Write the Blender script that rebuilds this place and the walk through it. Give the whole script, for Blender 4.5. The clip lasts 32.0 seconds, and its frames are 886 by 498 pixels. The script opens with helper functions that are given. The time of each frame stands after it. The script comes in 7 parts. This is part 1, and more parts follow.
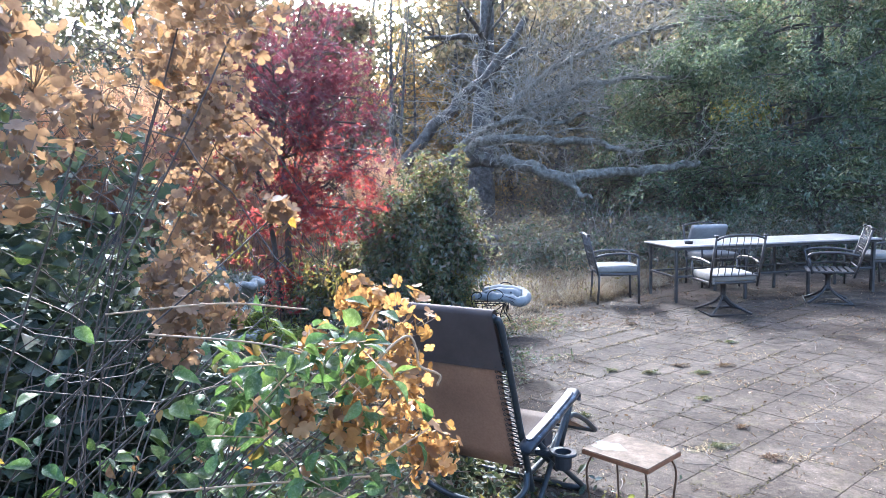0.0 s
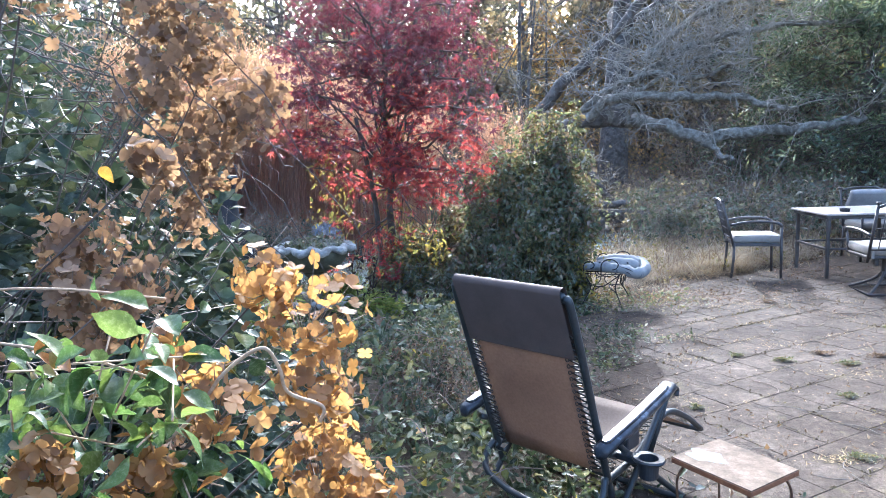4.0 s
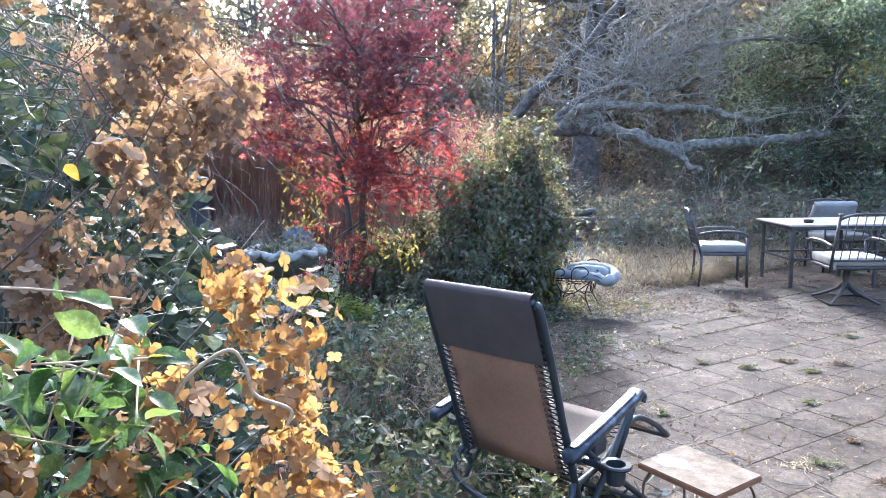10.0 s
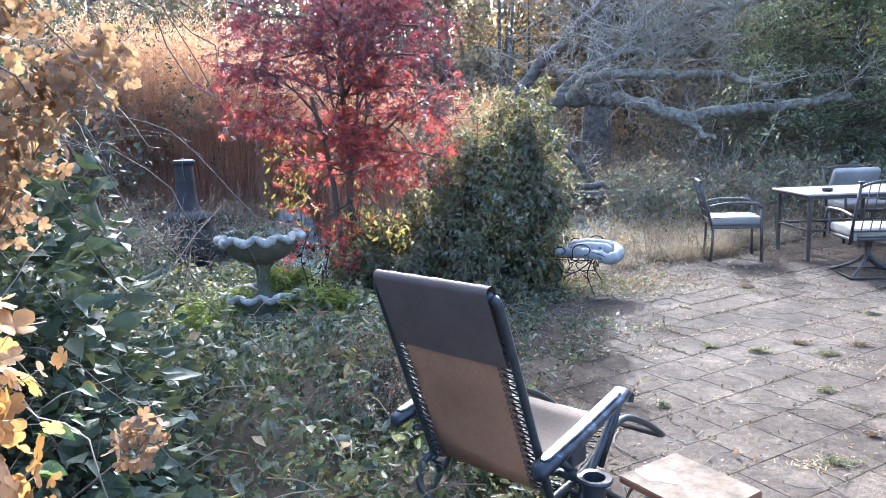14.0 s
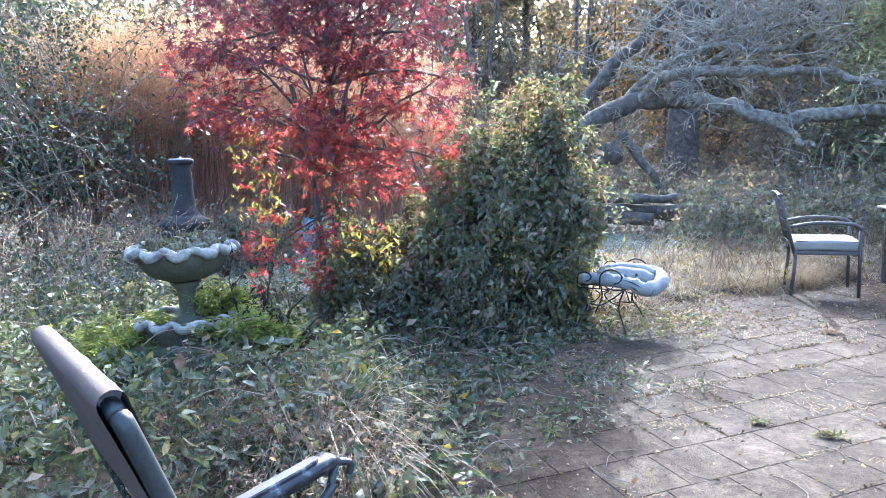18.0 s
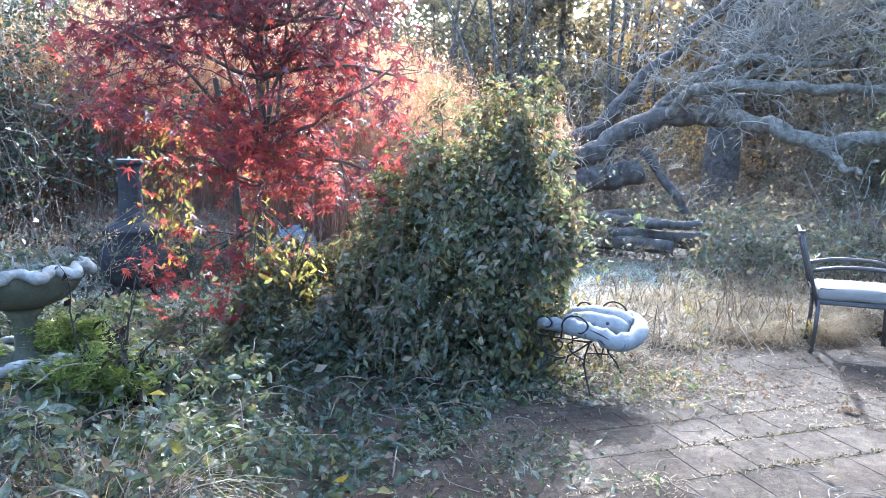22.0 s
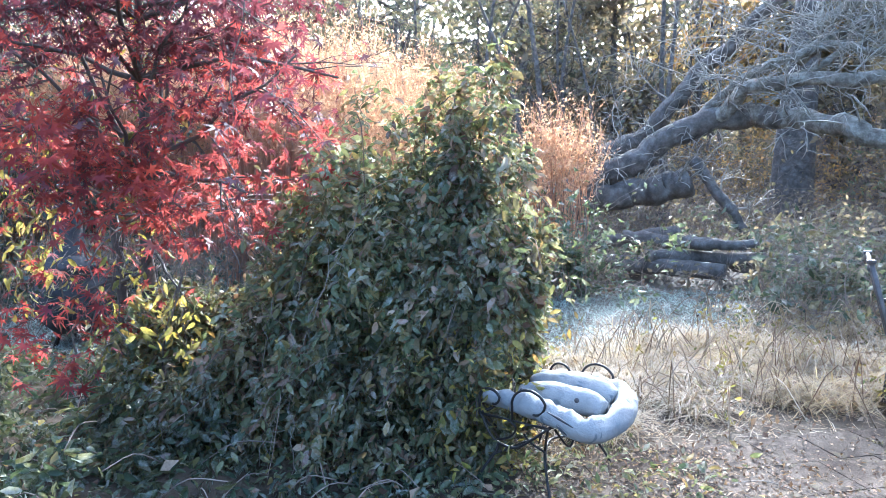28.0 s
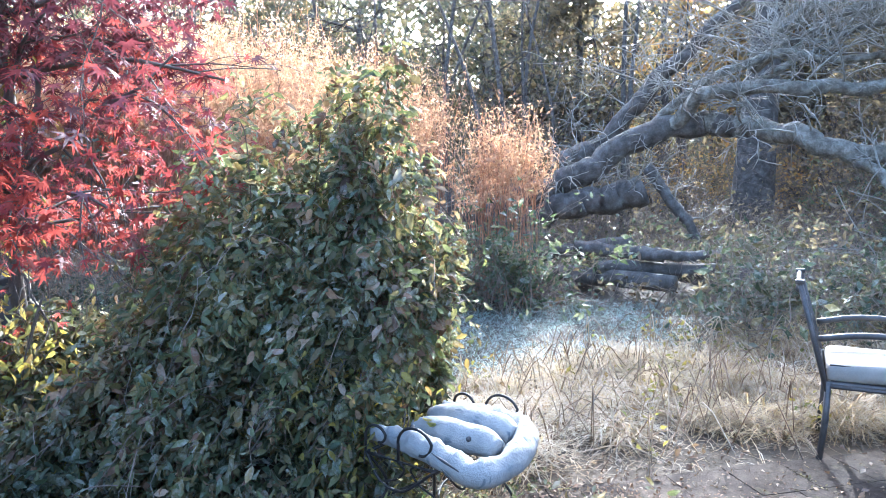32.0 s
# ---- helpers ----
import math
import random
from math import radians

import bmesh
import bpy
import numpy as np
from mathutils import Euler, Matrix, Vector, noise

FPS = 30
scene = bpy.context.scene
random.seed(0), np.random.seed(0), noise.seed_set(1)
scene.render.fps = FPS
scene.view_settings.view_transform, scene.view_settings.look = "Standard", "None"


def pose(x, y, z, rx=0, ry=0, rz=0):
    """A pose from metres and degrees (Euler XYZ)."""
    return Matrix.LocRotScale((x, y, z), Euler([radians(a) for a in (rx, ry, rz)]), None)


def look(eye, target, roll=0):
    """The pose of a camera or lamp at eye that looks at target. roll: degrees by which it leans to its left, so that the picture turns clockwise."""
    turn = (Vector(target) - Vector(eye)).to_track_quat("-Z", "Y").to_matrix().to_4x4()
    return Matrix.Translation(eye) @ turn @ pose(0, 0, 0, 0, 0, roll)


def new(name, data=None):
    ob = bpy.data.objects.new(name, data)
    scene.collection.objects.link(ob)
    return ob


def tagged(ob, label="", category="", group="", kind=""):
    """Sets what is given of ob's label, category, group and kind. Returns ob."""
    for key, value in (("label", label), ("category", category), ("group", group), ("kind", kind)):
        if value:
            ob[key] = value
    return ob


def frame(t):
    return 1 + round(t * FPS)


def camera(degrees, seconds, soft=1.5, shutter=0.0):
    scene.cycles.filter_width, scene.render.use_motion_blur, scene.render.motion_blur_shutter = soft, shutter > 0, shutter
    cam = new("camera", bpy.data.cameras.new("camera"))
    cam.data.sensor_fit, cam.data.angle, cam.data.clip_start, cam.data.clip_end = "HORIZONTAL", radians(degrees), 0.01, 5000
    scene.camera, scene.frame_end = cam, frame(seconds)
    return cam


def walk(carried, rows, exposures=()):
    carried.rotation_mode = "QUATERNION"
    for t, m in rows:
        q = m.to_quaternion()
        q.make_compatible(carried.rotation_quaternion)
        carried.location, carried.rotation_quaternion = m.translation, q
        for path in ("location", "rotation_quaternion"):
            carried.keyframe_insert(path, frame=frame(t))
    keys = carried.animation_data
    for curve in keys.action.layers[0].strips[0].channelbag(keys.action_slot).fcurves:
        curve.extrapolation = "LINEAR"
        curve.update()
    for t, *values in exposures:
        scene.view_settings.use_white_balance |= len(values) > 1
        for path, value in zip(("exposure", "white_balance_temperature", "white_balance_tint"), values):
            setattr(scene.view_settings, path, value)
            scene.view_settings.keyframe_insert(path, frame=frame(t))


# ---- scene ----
cam = camera(64.6, 32.0, soft=0.6)
PATH = [
    (0, (-0.336, -0.39, 1.621), (-0.021, 1.576, 1.428), -1.4),
    (0.5, (-0.286, -0.249, 1.601), (-0.077, 1.727, 1.373), -2.2),
    (1, (-0.14, -0.159, 1.578), (-0.024, 1.825, 1.35), -2.6),
    (1.5, (0.036, -0.121, 1.577), (0.168, 1.86, 1.339), -1.8),
    (2, (0.074, -0.073, 1.567), (0.155, 1.904, 1.277), -3.0),
    (2.5, (0.027, -0.022, 1.572), (-0.001, 1.956, 1.28), -1.7),
    (3, (0.002, 0.003, 1.574), (-0.056, 1.982, 1.292), -1.3),
    (3.5, (0.003, 0.006, 1.576), (-0.078, 1.985, 1.298), -1.9),
    (5.5, (-0.002, 0.018, 1.571), (-0.043, 1.994, 1.265), -1.7),
    (6, (-0.007, 0.014, 1.571), (-0.044, 1.991, 1.274), -1.7),
    (6.5, (-0.01, 0.013, 1.571), (-0.027, 1.989, 1.266), -1.9),
    (7, (-0.007, 0.009, 1.571), (-0.02, 1.987, 1.274), -1.6),
    (7.5, (-0.006, 0.007, 1.573), (-0.015, 1.985, 1.28), -0.9),
    (8, (-0.004, 0.008, 1.572), (-0.017, 1.984, 1.267), -1.0),
    (8.5, (-0.003, 0.002, 1.572), (-0.012, 1.982, 1.287), -0.8),
    (9, (0.0, 0.0, 1.573), (0.0, 1.98, 1.292), -0.9),
    (9.5, (0.003, 0.0, 1.573), (0.008, 1.982, 1.302), -0.9),
    (10, (0.004, 0.007, 1.573), (0.009, 1.989, 1.305), -0.8),
    (10.5, (0.009, 0.008, 1.573), (0.021, 1.99, 1.311), -0.9),
    (11, (0.019, 0.008, 1.574), (0.023, 1.991, 1.315), -1.1),
    (11.5, (0.047, -0.005, 1.574), (0.036, 1.976, 1.303), -1.0),
    (12, (0.104, -0.021, 1.57), (0.113, 1.951, 1.238), -1.5),
    (12.5, (0.151, -0.013, 1.557), (0.062, 1.94, 1.134), -4.3),
    (13, (0.159, 0.149, 1.557), (0.201, 2.111, 1.173), -1.6),
    (13.5, (0.175, 0.301, 1.554), (0.297, 2.276, 1.26), -0.2),
    (14, (0.239, 0.359, 1.55), (0.19, 2.33, 1.218), -2.4),
    (14.5, (0.407, 0.452, 1.562), (0.249, 2.426, 1.284), -1.6),
    (16.5, (0.691, 1.259, 1.425), (0.485, 3.227, 1.134), -2.1),
    (17, (0.865, 1.385, 1.418), (0.583, 3.344, 1.129), -1.1),
    (17.5, (0.944, 1.443, 1.413), (0.625, 3.397, 1.136), -2.9),
    (18, (0.95, 1.561, 1.412), (0.632, 3.513, 1.117), -1.7),
    (18.5, (0.952, 1.733, 1.425), (0.65, 3.689, 1.139), -1.9),
    (19, (0.979, 1.805, 1.411), (0.687, 3.763, 1.122), -1.9),
    (19.5, (1.162, 1.921, 1.405), (0.794, 3.862, 1.096), 0.7),
    (20, (1.309, 2.072, 1.4), (0.863, 3.997, 1.091), -1.2),
    (20.5, (1.355, 2.196, 1.397), (0.947, 4.123, 1.05), -1.3),
    (21, (1.359, 2.421, 1.405), (0.968, 4.363, 1.134), -0.8),
    (21.5, (1.371, 2.53, 1.386), (0.979, 4.472, 1.109), -1.1),
    (22, (1.49, 2.563, 1.41), (1.044, 4.495, 1.145), 0.6),
    (22.5, (1.575, 2.736, 1.391), (1.037, 4.644, 1.124), 0.3),
    (23, (1.592, 2.953, 1.389), (0.999, 4.841, 1.098), -0.2),
    (23.5, (1.57, 3.119, 1.359), (1.011, 5.024, 1.117), -2.8),
    (24, (1.634, 3.246, 1.363), (1.04, 5.135, 1.085), -1.8),
    (24.5, (1.781, 3.318, 1.372), (1.108, 5.178, 1.077), -1.3),
    (25, (1.863, 3.364, 1.385), (1.153, 5.209, 1.085), -1.5),
    (25.5, (1.821, 3.458, 1.366), (1.145, 5.317, 1.069), -2.4),
    (26, (1.745, 3.618, 1.393), (1.102, 5.502, 1.201), -2.2),
    (26.5, (1.679, 3.701, 1.366), (1.104, 5.607, 1.173), -0.8),
    (28.5, (1.998, 3.945, 1.404), (1.336, 5.819, 1.181), -1.0),
    (29, (1.973, 4.025, 1.405), (1.339, 5.91, 1.187), -1.1),
    (29.5, (1.948, 4.076, 1.385), (1.346, 5.975, 1.21), -0.5),
    (30, (1.943, 4.108, 1.393), (1.344, 6.011, 1.246), -0.5),
    (30.5, (1.937, 4.161, 1.405), (1.318, 6.059, 1.274), -1.5),
    (31, (1.934, 4.201, 1.409), (1.375, 6.116, 1.276), -2.6),
    (31.5, (2.003, 4.289, 1.385), (1.467, 6.207, 1.201), -2.8),
    (32, (2.219, 4.271, 1.427), (1.629, 6.171, 1.221), -0.7),
]
EXPOSURES = [(0, 3.15, 5250, 8), (9, 3.25, 5350, 8), (14, 3.34, 5350, 8), (18, 3.52, 5250, 6), (23, 3.6, 5200, 5), (32, 3.62, 5250, 6)]
walk(cam, [(t, look(eye, target, roll)) for t, eye, target, roll in PATH], EXPOSURES)

# ---- light ----
SUN_ELEV, SUN_BEARING = 30.0, 1.0          # degrees; bearing counted from +y towards -x
world = bpy.data.worlds.new("sky")
scene.world = world
world.use_nodes = True
wn = world.node_tree.nodes
sky = wn.new("ShaderNodeTexSky")
sky.sky_type = "NISHITA"
sky.sun_disc = False
sky.sun_elevation = radians(SUN_ELEV)
sky.sun_rotation = radians(-SUN_BEARING)
sky.altitude, sky.air_density, sky.dust_density, sky.ozone_density = 50, 0.8, 5.0, 0.5
wn["Background"].inputs["Strength"].default_value = 0.15
world.node_tree.links.new(sky.outputs["Color"], wn["Background"].inputs["Color"])
sun_data = bpy.data.lights.new("sun", "SUN")
sun_data.energy, sun_data.angle, sun_data.color = 2.0, radians(0.6), (1.0, 0.975, 0.955)
sun = new("sun", sun_data)
sd = Vector((-math.sin(radians(SUN_BEARING)) * math.cos(radians(SUN_ELEV)), math.cos(radians(SUN_BEARING)) * math.cos(radians(SUN_ELEV)), math.sin(radians(SUN_ELEV))))
sun.matrix_world = look(sd * 60, (0, 0, 0))

# ---- materials ----
RNG = np.random.default_rng(7)


def node_mat(name):
    m = bpy.data.materials.new(name)
    m.use_nodes = True
    nt = m.node_tree
    return m, nt, nt.nodes["Principled BSDF"], nt.nodes["Material Output"]


def ramp_node(nt, colours, fac=None, positions=None):
    r = nt.nodes.new("ShaderNodeValToRGB")
    els = r.color_ramp.elements
    while len(els) < len(colours):
        els.new(0.5)
    for i, c in enumerate(colours):
        els[i].position = positions[i] if positions else i / max(1, len(colours) - 1)
        els[i].color = (*c, 1)
    if fac is not None:
        nt.links.new(fac, r.inputs["Fac"])
    return r


def noise_node(nt, scale, detail=4, rough=0.6, coords="Object"):
    tc = nt.nodes.new("ShaderNodeTexCoord")
    n = nt.nodes.new("ShaderNodeTexNoise")
    n.inputs["Scale"].default_value, n.inputs["Detail"].default_value, n.inputs["Roughness"].default_value = scale, detail, rough
    nt.links.new(tc.outputs[coords], n.inputs["Vector"])
    return n


def mix_node(nt, a, b, fac, blend="MIX"):
    mx = nt.nodes.new("ShaderNodeMix")
    mx.data_type, mx.blend_type = "RGBA", blend
    for sock, v in ((mx.inputs[0], fac), (mx.inputs[6], a), (mx.inputs[7], b)):
        if isinstance(v, (int, float)):
            sock.default_value = v
        elif isinstance(v, tuple):
            sock.default_value = (*v, 1)
        else:
            nt.links.new(v, sock)
    return mx.outputs[2]


def bump_to(nt, height, bsdf, strength=0.4, dist=0.01):
    b = nt.nodes.new("ShaderNodeBump")
    b.inputs["Strength"].default_value, b.inputs["Distance"].default_value = strength, dist
    nt.links.new(height, b.inputs["Height"])
    nt.links.new(b.outputs["Normal"], bsdf.inputs["Normal"])


def leaf_mat(name, colours, glow=0.45, rough=0.55, frost=0.0, thin=None, per="island"):
    """Foliage: colour varied leaf by leaf, light passing through, some hoarfrost."""
    m, nt, p, out = node_mat(name)
    if per == "island":
        g = nt.nodes.new("ShaderNodeNewGeometry").outputs["Random Per Island"]
    elif per == "object":
        g = nt.nodes.new("ShaderNodeObjectInfo").outputs["Random"]
    else:
        ad, fr = nt.nodes.new("ShaderNodeMath"), nt.nodes.new("ShaderNodeMath")
        ad.operation, fr.operation = "ADD", "FRACT"
        nt.links.new(nt.nodes.new("ShaderNodeObjectInfo").outputs["Random"], ad.inputs[0])
        nt.links.new(nt.nodes.new("ShaderNodeNewGeometry").outputs["Random Per Island"], ad.inputs[1])
        nt.links.new(ad.outputs[0], fr.inputs[0])
        g = fr.outputs[0]
    col = ramp_node(nt, colours, g).outputs["Color"]
    big = noise_node(nt, 2.3, 3)
    col = mix_node(nt, col, ramp_node(nt, [(0.45, 0.45, 0.45), (1.25, 1.2, 1.1)], big.outputs["Fac"], [0.3, 0.7]).outputs["Color"], 0.75, "MULTIPLY")
    fine = noise_node(nt, 90, 3)
    col = mix_node(nt, col, ramp_node(nt, [(0.6, 0.58, 0.52), (1.2, 1.2, 1.2)], fine.outputs["Fac"], [0.3, 0.7]).outputs["Color"], 0.6, "MULTIPLY")
    if frost:
        fr = noise_node(nt, 9, 5, 0.75)
        fm = ramp_node(nt, [(0, 0, 0), (frost, frost, frost)], fr.outputs["Fac"], [0.5, 0.66])
        col = mix_node(nt, col, (0.55, 0.57, 0.56), fm.outputs["Color"])
    nt.links.new(col, p.inputs["Base Color"])
    p.inputs["Roughness"].default_value = rough
    p.inputs["Specular IOR Level"].default_value = 0.35
    tr = nt.nodes.new("ShaderNodeBsdfTranslucent")
    if thin:
        tcol = mix_node(nt, col, thin, 0.6)
    else:
        tcol = mix_node(nt, col, (1.5, 1.35, 0.9), 1.0, "MULTIPLY")
    nt.links.new(tcol, tr.inputs["Color"])
    ms = nt.nodes.new("ShaderNodeMixShader")
    ms.inputs[0].default_value = glow
    nt.links.new(p.outputs[0], ms.inputs[1])
    nt.links.new(tr.outputs[0], ms.inputs[2])
    nt.links.new(ms.outputs[0], out.inputs["Surface"])
    return m


def solid_mat(name, colours, scale=6, rough=0.7, metal=0.0, bump=0.3, fine=60, dist=0.004, spec=0.4, vary=0.0, positions=None):
    m, nt, p, out = node_mat(name)
    n = noise_node(nt, scale, 6, 0.65)
    col = ramp_node(nt, colours, n.outputs["Fac"], positions or [0.3 + 0.4 * i / max(1, len(colours) - 1) for i in range(len(colours))]).outputs["Color"]
    f = noise_node(nt, fine, 5, 0.7)
    col = mix_node(nt, col, ramp_node(nt, [(0.62, 0.62, 0.62), (1.2, 1.2, 1.2)], f.outputs["Fac"], [0.3, 0.7]).outputs["Color"], 0.7, "MULTIPLY")
    if vary:
        oi = nt.nodes.new("ShaderNodeObjectInfo")
        gi = nt.nodes.new("ShaderNodeNewGeometry")
        ad = nt.nodes.new("ShaderNodeMath")
        ad.operation = "ADD"
        nt.links.new(oi.outputs["Random"], ad.inputs[0])
        nt.links.new(gi.outputs["Random Per Island"], ad.inputs[1])
        fr = nt.nodes.new("ShaderNodeMath")
        fr.operation = "FRACT"
        nt.links.new(ad.outputs[0], fr.inputs[0])
        col = mix_node(nt, col, ramp_node(nt, [(1 - vary,) * 3, (1 + vary, 1 + vary * 0.9, 1 + vary * 0.8)], fr.outputs[0]).outputs["Color"], 1.0, "MULTIPLY")
    nt.links.new(col, p.inputs["Base Color"])
    p.inputs["Roughness"].default_value, p.inputs["Metallic"].default_value, p.inputs["Specular IOR Level"].default_value = rough, metal, spec
    if bump:
        bump_to(nt, f.outputs["Fac"], p, bump, dist)
    return m


def cushion_mat():
    """Faded pale blue cotton with sparse darker leaf strokes printed on it."""
    m, nt, p, out = node_mat("pale_blue_cushion")
    tc = nt.nodes.new("ShaderNodeTexCoord")
    col = ramp_node(nt, [(0.15, 0.16, 0.165), (0.215, 0.216, 0.21), (0.26, 0.258, 0.245)], noise_node(nt, 9, 5).outputs["Fac"], [0.3, 0.5, 0.7]).outputs["Color"]
    for turn, at in ((0.5, 0.0), (-0.6, 3.0)):
        mp = nt.nodes.new("ShaderNodeMapping")
        mp.inputs["Scale"].default_value, mp.inputs["Rotation"].default_value, mp.inputs["Location"].default_value = (9, 46, 9), (0, 0, turn), (at, at, 0)
        nt.links.new(tc.outputs["Object"], mp.inputs["Vector"])
        n = nt.nodes.new("ShaderNodeTexNoise")
        n.inputs["Scale"].default_value, n.inputs["Detail"].default_value = 1.0, 1.0
        nt.links.new(mp.outputs["Vector"], n.inputs["Vector"])
        stroke = ramp_node(nt, [(0, 0, 0), (0.75, 0.75, 0.75)], n.outputs["Fac"], [0.68, 0.72]).outputs["Color"]
        col = mix_node(nt, col, (0.09, 0.105, 0.12), stroke)
    nt.links.new(col, p.inputs["Base Color"])
    p.inputs["Roughness"].default_value, p.inputs["Specular IOR Level"].default_value = 0.9, 0.15
    bump_to(nt, noise_node(nt, 26, 5, 0.7).outputs["Fac"], p, 0.6, 0.016)
    return m


def paver_mat():
    """Rough concrete paving with lichen blooms, dirt drifts and grit, carried across the slabs."""
    m, nt, p, out = node_mat("weathered_paver")
    g = nt.nodes.new("ShaderNodeNewGeometry")

    def world_noise(scale, detail, rough):
        n = nt.nodes.new("ShaderNodeTexNoise")
        n.inputs["Scale"].default_value, n.inputs["Detail"].default_value, n.inputs["Roughness"].default_value = scale, detail, rough
        nt.links.new(g.outputs["Position"], n.inputs["Vector"])
        return n.outputs["Fac"]

    col = ramp_node(nt, [(0.042, 0.033, 0.027), (0.08, 0.065, 0.054), (0.135, 0.114, 0.097)], world_noise(1.5, 6, 0.7), [0.33, 0.5, 0.68]).outputs["Color"]
    col = mix_node(nt, col, ramp_node(nt, [(0.6, 0.58, 0.55), (1.2, 1.2, 1.2)], world_noise(7, 5, 0.7), [0.35, 0.65]).outputs["Color"], 0.8, "MULTIPLY")
    grit = world_noise(90, 5, 0.75)
    col = mix_node(nt, col, ramp_node(nt, [(0.5, 0.48, 0.46), (1.35, 1.33, 1.3)], grit, [0.33, 0.68]).outputs["Color"], 0.75, "MULTIPLY")
    pit = world_noise(260, 3, 0.8)
    col = mix_node(nt, col, ramp_node(nt, [(0.45, 0.43, 0.4), (1.4, 1.36, 1.3)], pit, [0.34, 0.66]).outputs["Color"], 0.6, "MULTIPLY")
    col = mix_node(nt, col, ramp_node(nt, [(0.5, 0.47, 0.42), (1.25, 1.24, 1.22)], world_noise(24, 4, 0.7), [0.36, 0.62]).outputs["Color"], 0.55, "MULTIPLY")
    moss = ramp_node(nt, [(0, 0, 0), (0.7, 0.7, 0.7)], world_noise(4.2, 6, 0.8), [0.58, 0.72]).outputs["Color"]
    col = mix_node(nt, col, (0.13, 0.115, 0.055), moss)
    oi = nt.nodes.new("ShaderNodeObjectInfo")
    ad = nt.nodes.new("ShaderNodeMath")
    ad.operation = "ADD"
    nt.links.new(oi.outputs["Random"], ad.inputs[0])
    nt.links.new(g.outputs["Random Per Island"], ad.inputs[1])
    fr = nt.nodes.new("ShaderNodeMath")
    fr.operation = "FRACT"
    nt.links.new(ad.outputs[0], fr.inputs[0])
    col = mix_node(nt, col, ramp_node(nt, [(0.92, 0.92, 0.92), (1.08, 1.07, 1.05)], fr.outputs[0]).outputs["Color"], 1.0, "MULTIPLY")
    nt.links.new(col, p.inputs["Base Color"])
    p.inputs["Roughness"].default_value, p.inputs["Specular IOR Level"].default_value = 0.9, 0.12
    bump_to(nt, grit, p, 1.0, 0.009)
    return m


M_IVY = leaf_mat("evergreen_leaf", [(0.035, 0.056, 0.036), (0.055, 0.085, 0.05), (0.085, 0.112, 0.06), (0.13, 0.14, 0.075), (0.07, 0.092, 0.06)], 0.38, 0.5, 0.36)
M_VINE = leaf_mat("vine_leaf", [(0.06, 0.086, 0.05), (0.1, 0.128, 0.07), (0.145, 0.163, 0.087), (0.18, 0.168, 0.08), (0.14, 0.108, 0.06), (0.078, 0.102, 0.062)], 0.42, 0.6, 0.36)
M_YELLOW = leaf_mat("yellowing_leaf", [(0.2, 0.18, 0.06), (0.3, 0.26, 0.07), (0.14, 0.17, 0.06), (0.26, 0.17, 0.07)], 0.55, 0.55, 0.1)
M_BLUE = leaf_mat("frosted_weed_leaf", [(0.055, 0.08, 0.055), (0.09, 0.118, 0.085), (0.15, 0.15, 0.11), (0.1, 0.09, 0.05)], 0.4, 0.6, 0.38)
M_MAPLE = leaf_mat("red_maple_leaf", [(0.1, 0.024, 0.045), (0.16, 0.032, 0.042), (0.25, 0.055, 0.04), (0.1, 0.02, 0.05), (0.28, 0.07, 0.045)], 0.55, 0.55, 0.0, thin=(0.58, 0.11, 0.08))
M_MAPLEDARK = leaf_mat("purple_maple_leaf", [(0.075, 0.03, 0.045), (0.11, 0.035, 0.05), (0.14, 0.05, 0.055), (0.06, 0.025, 0.04)], 0.35, 0.65, 0.1, thin=(0.24, 0.05, 0.06))
M_FERN = leaf_mat("bright_fern_leaf", [(0.13, 0.2, 0.045), (0.22, 0.29, 0.07), (0.1, 0.16, 0.045), (0.28, 0.3, 0.1)], 0.5, 0.6, 0.1)
M_HLEAF = leaf_mat("hydrangea_leaf", [(0.036, 0.076, 0.032), (0.06, 0.125, 0.036), (0.1, 0.155, 0.038), (0.055, 0.1, 0.058)], 0.4, 0.32, 0.12, per="object")
M_HYELLOW = leaf_mat("yellow_hydrangea_leaf", [(0.25, 0.15, 0.03), (0.17, 0.15, 0.04), (0.27, 0.12, 0.03), (0.15, 0.09, 0.045)], 0.45, 0.5, 0.05, per="object")
M_FLORET = leaf_mat("dried_hydrangea_petal", [(0.13, 0.075, 0.045), (0.26, 0.15, 0.075), (0.38, 0.235, 0.12), (0.1, 0.058, 0.036), (0.36, 0.2, 0.07), (0.44, 0.3, 0.17)], 0.5, 0.75, 0.0, thin=(0.5, 0.26, 0.06), per="both")
M_OLDFLORET = leaf_mat("brown_hydrangea_petal", [(0.12, 0.078, 0.055), (0.2, 0.13, 0.088), (0.27, 0.185, 0.125), (0.085, 0.055, 0.04), (0.31, 0.22, 0.15)], 0.36, 0.8, 0.0, thin=(0.46, 0.27, 0.12), per="both")
M_REED = leaf_mat("dry_reed_stem", [(0.3, 0.16, 0.125), (0.42, 0.25, 0.19), (0.5, 0.36, 0.28)], 0.45, 0.7, 0.0)
M_SEED = leaf_mat("pale_seed_head", [(0.15, 0.11, 0.075), (0.24, 0.19, 0.14), (0.36, 0.32, 0.26)], 0.35, 0.8, 0.3)
M_PLUME = leaf_mat("dry_reed_plume", [(0.34, 0.21, 0.165), (0.42, 0.285, 0.225), (0.49, 0.375, 0.3), (0.3, 0.165, 0.135)], 0.48, 0.8, 0.05)
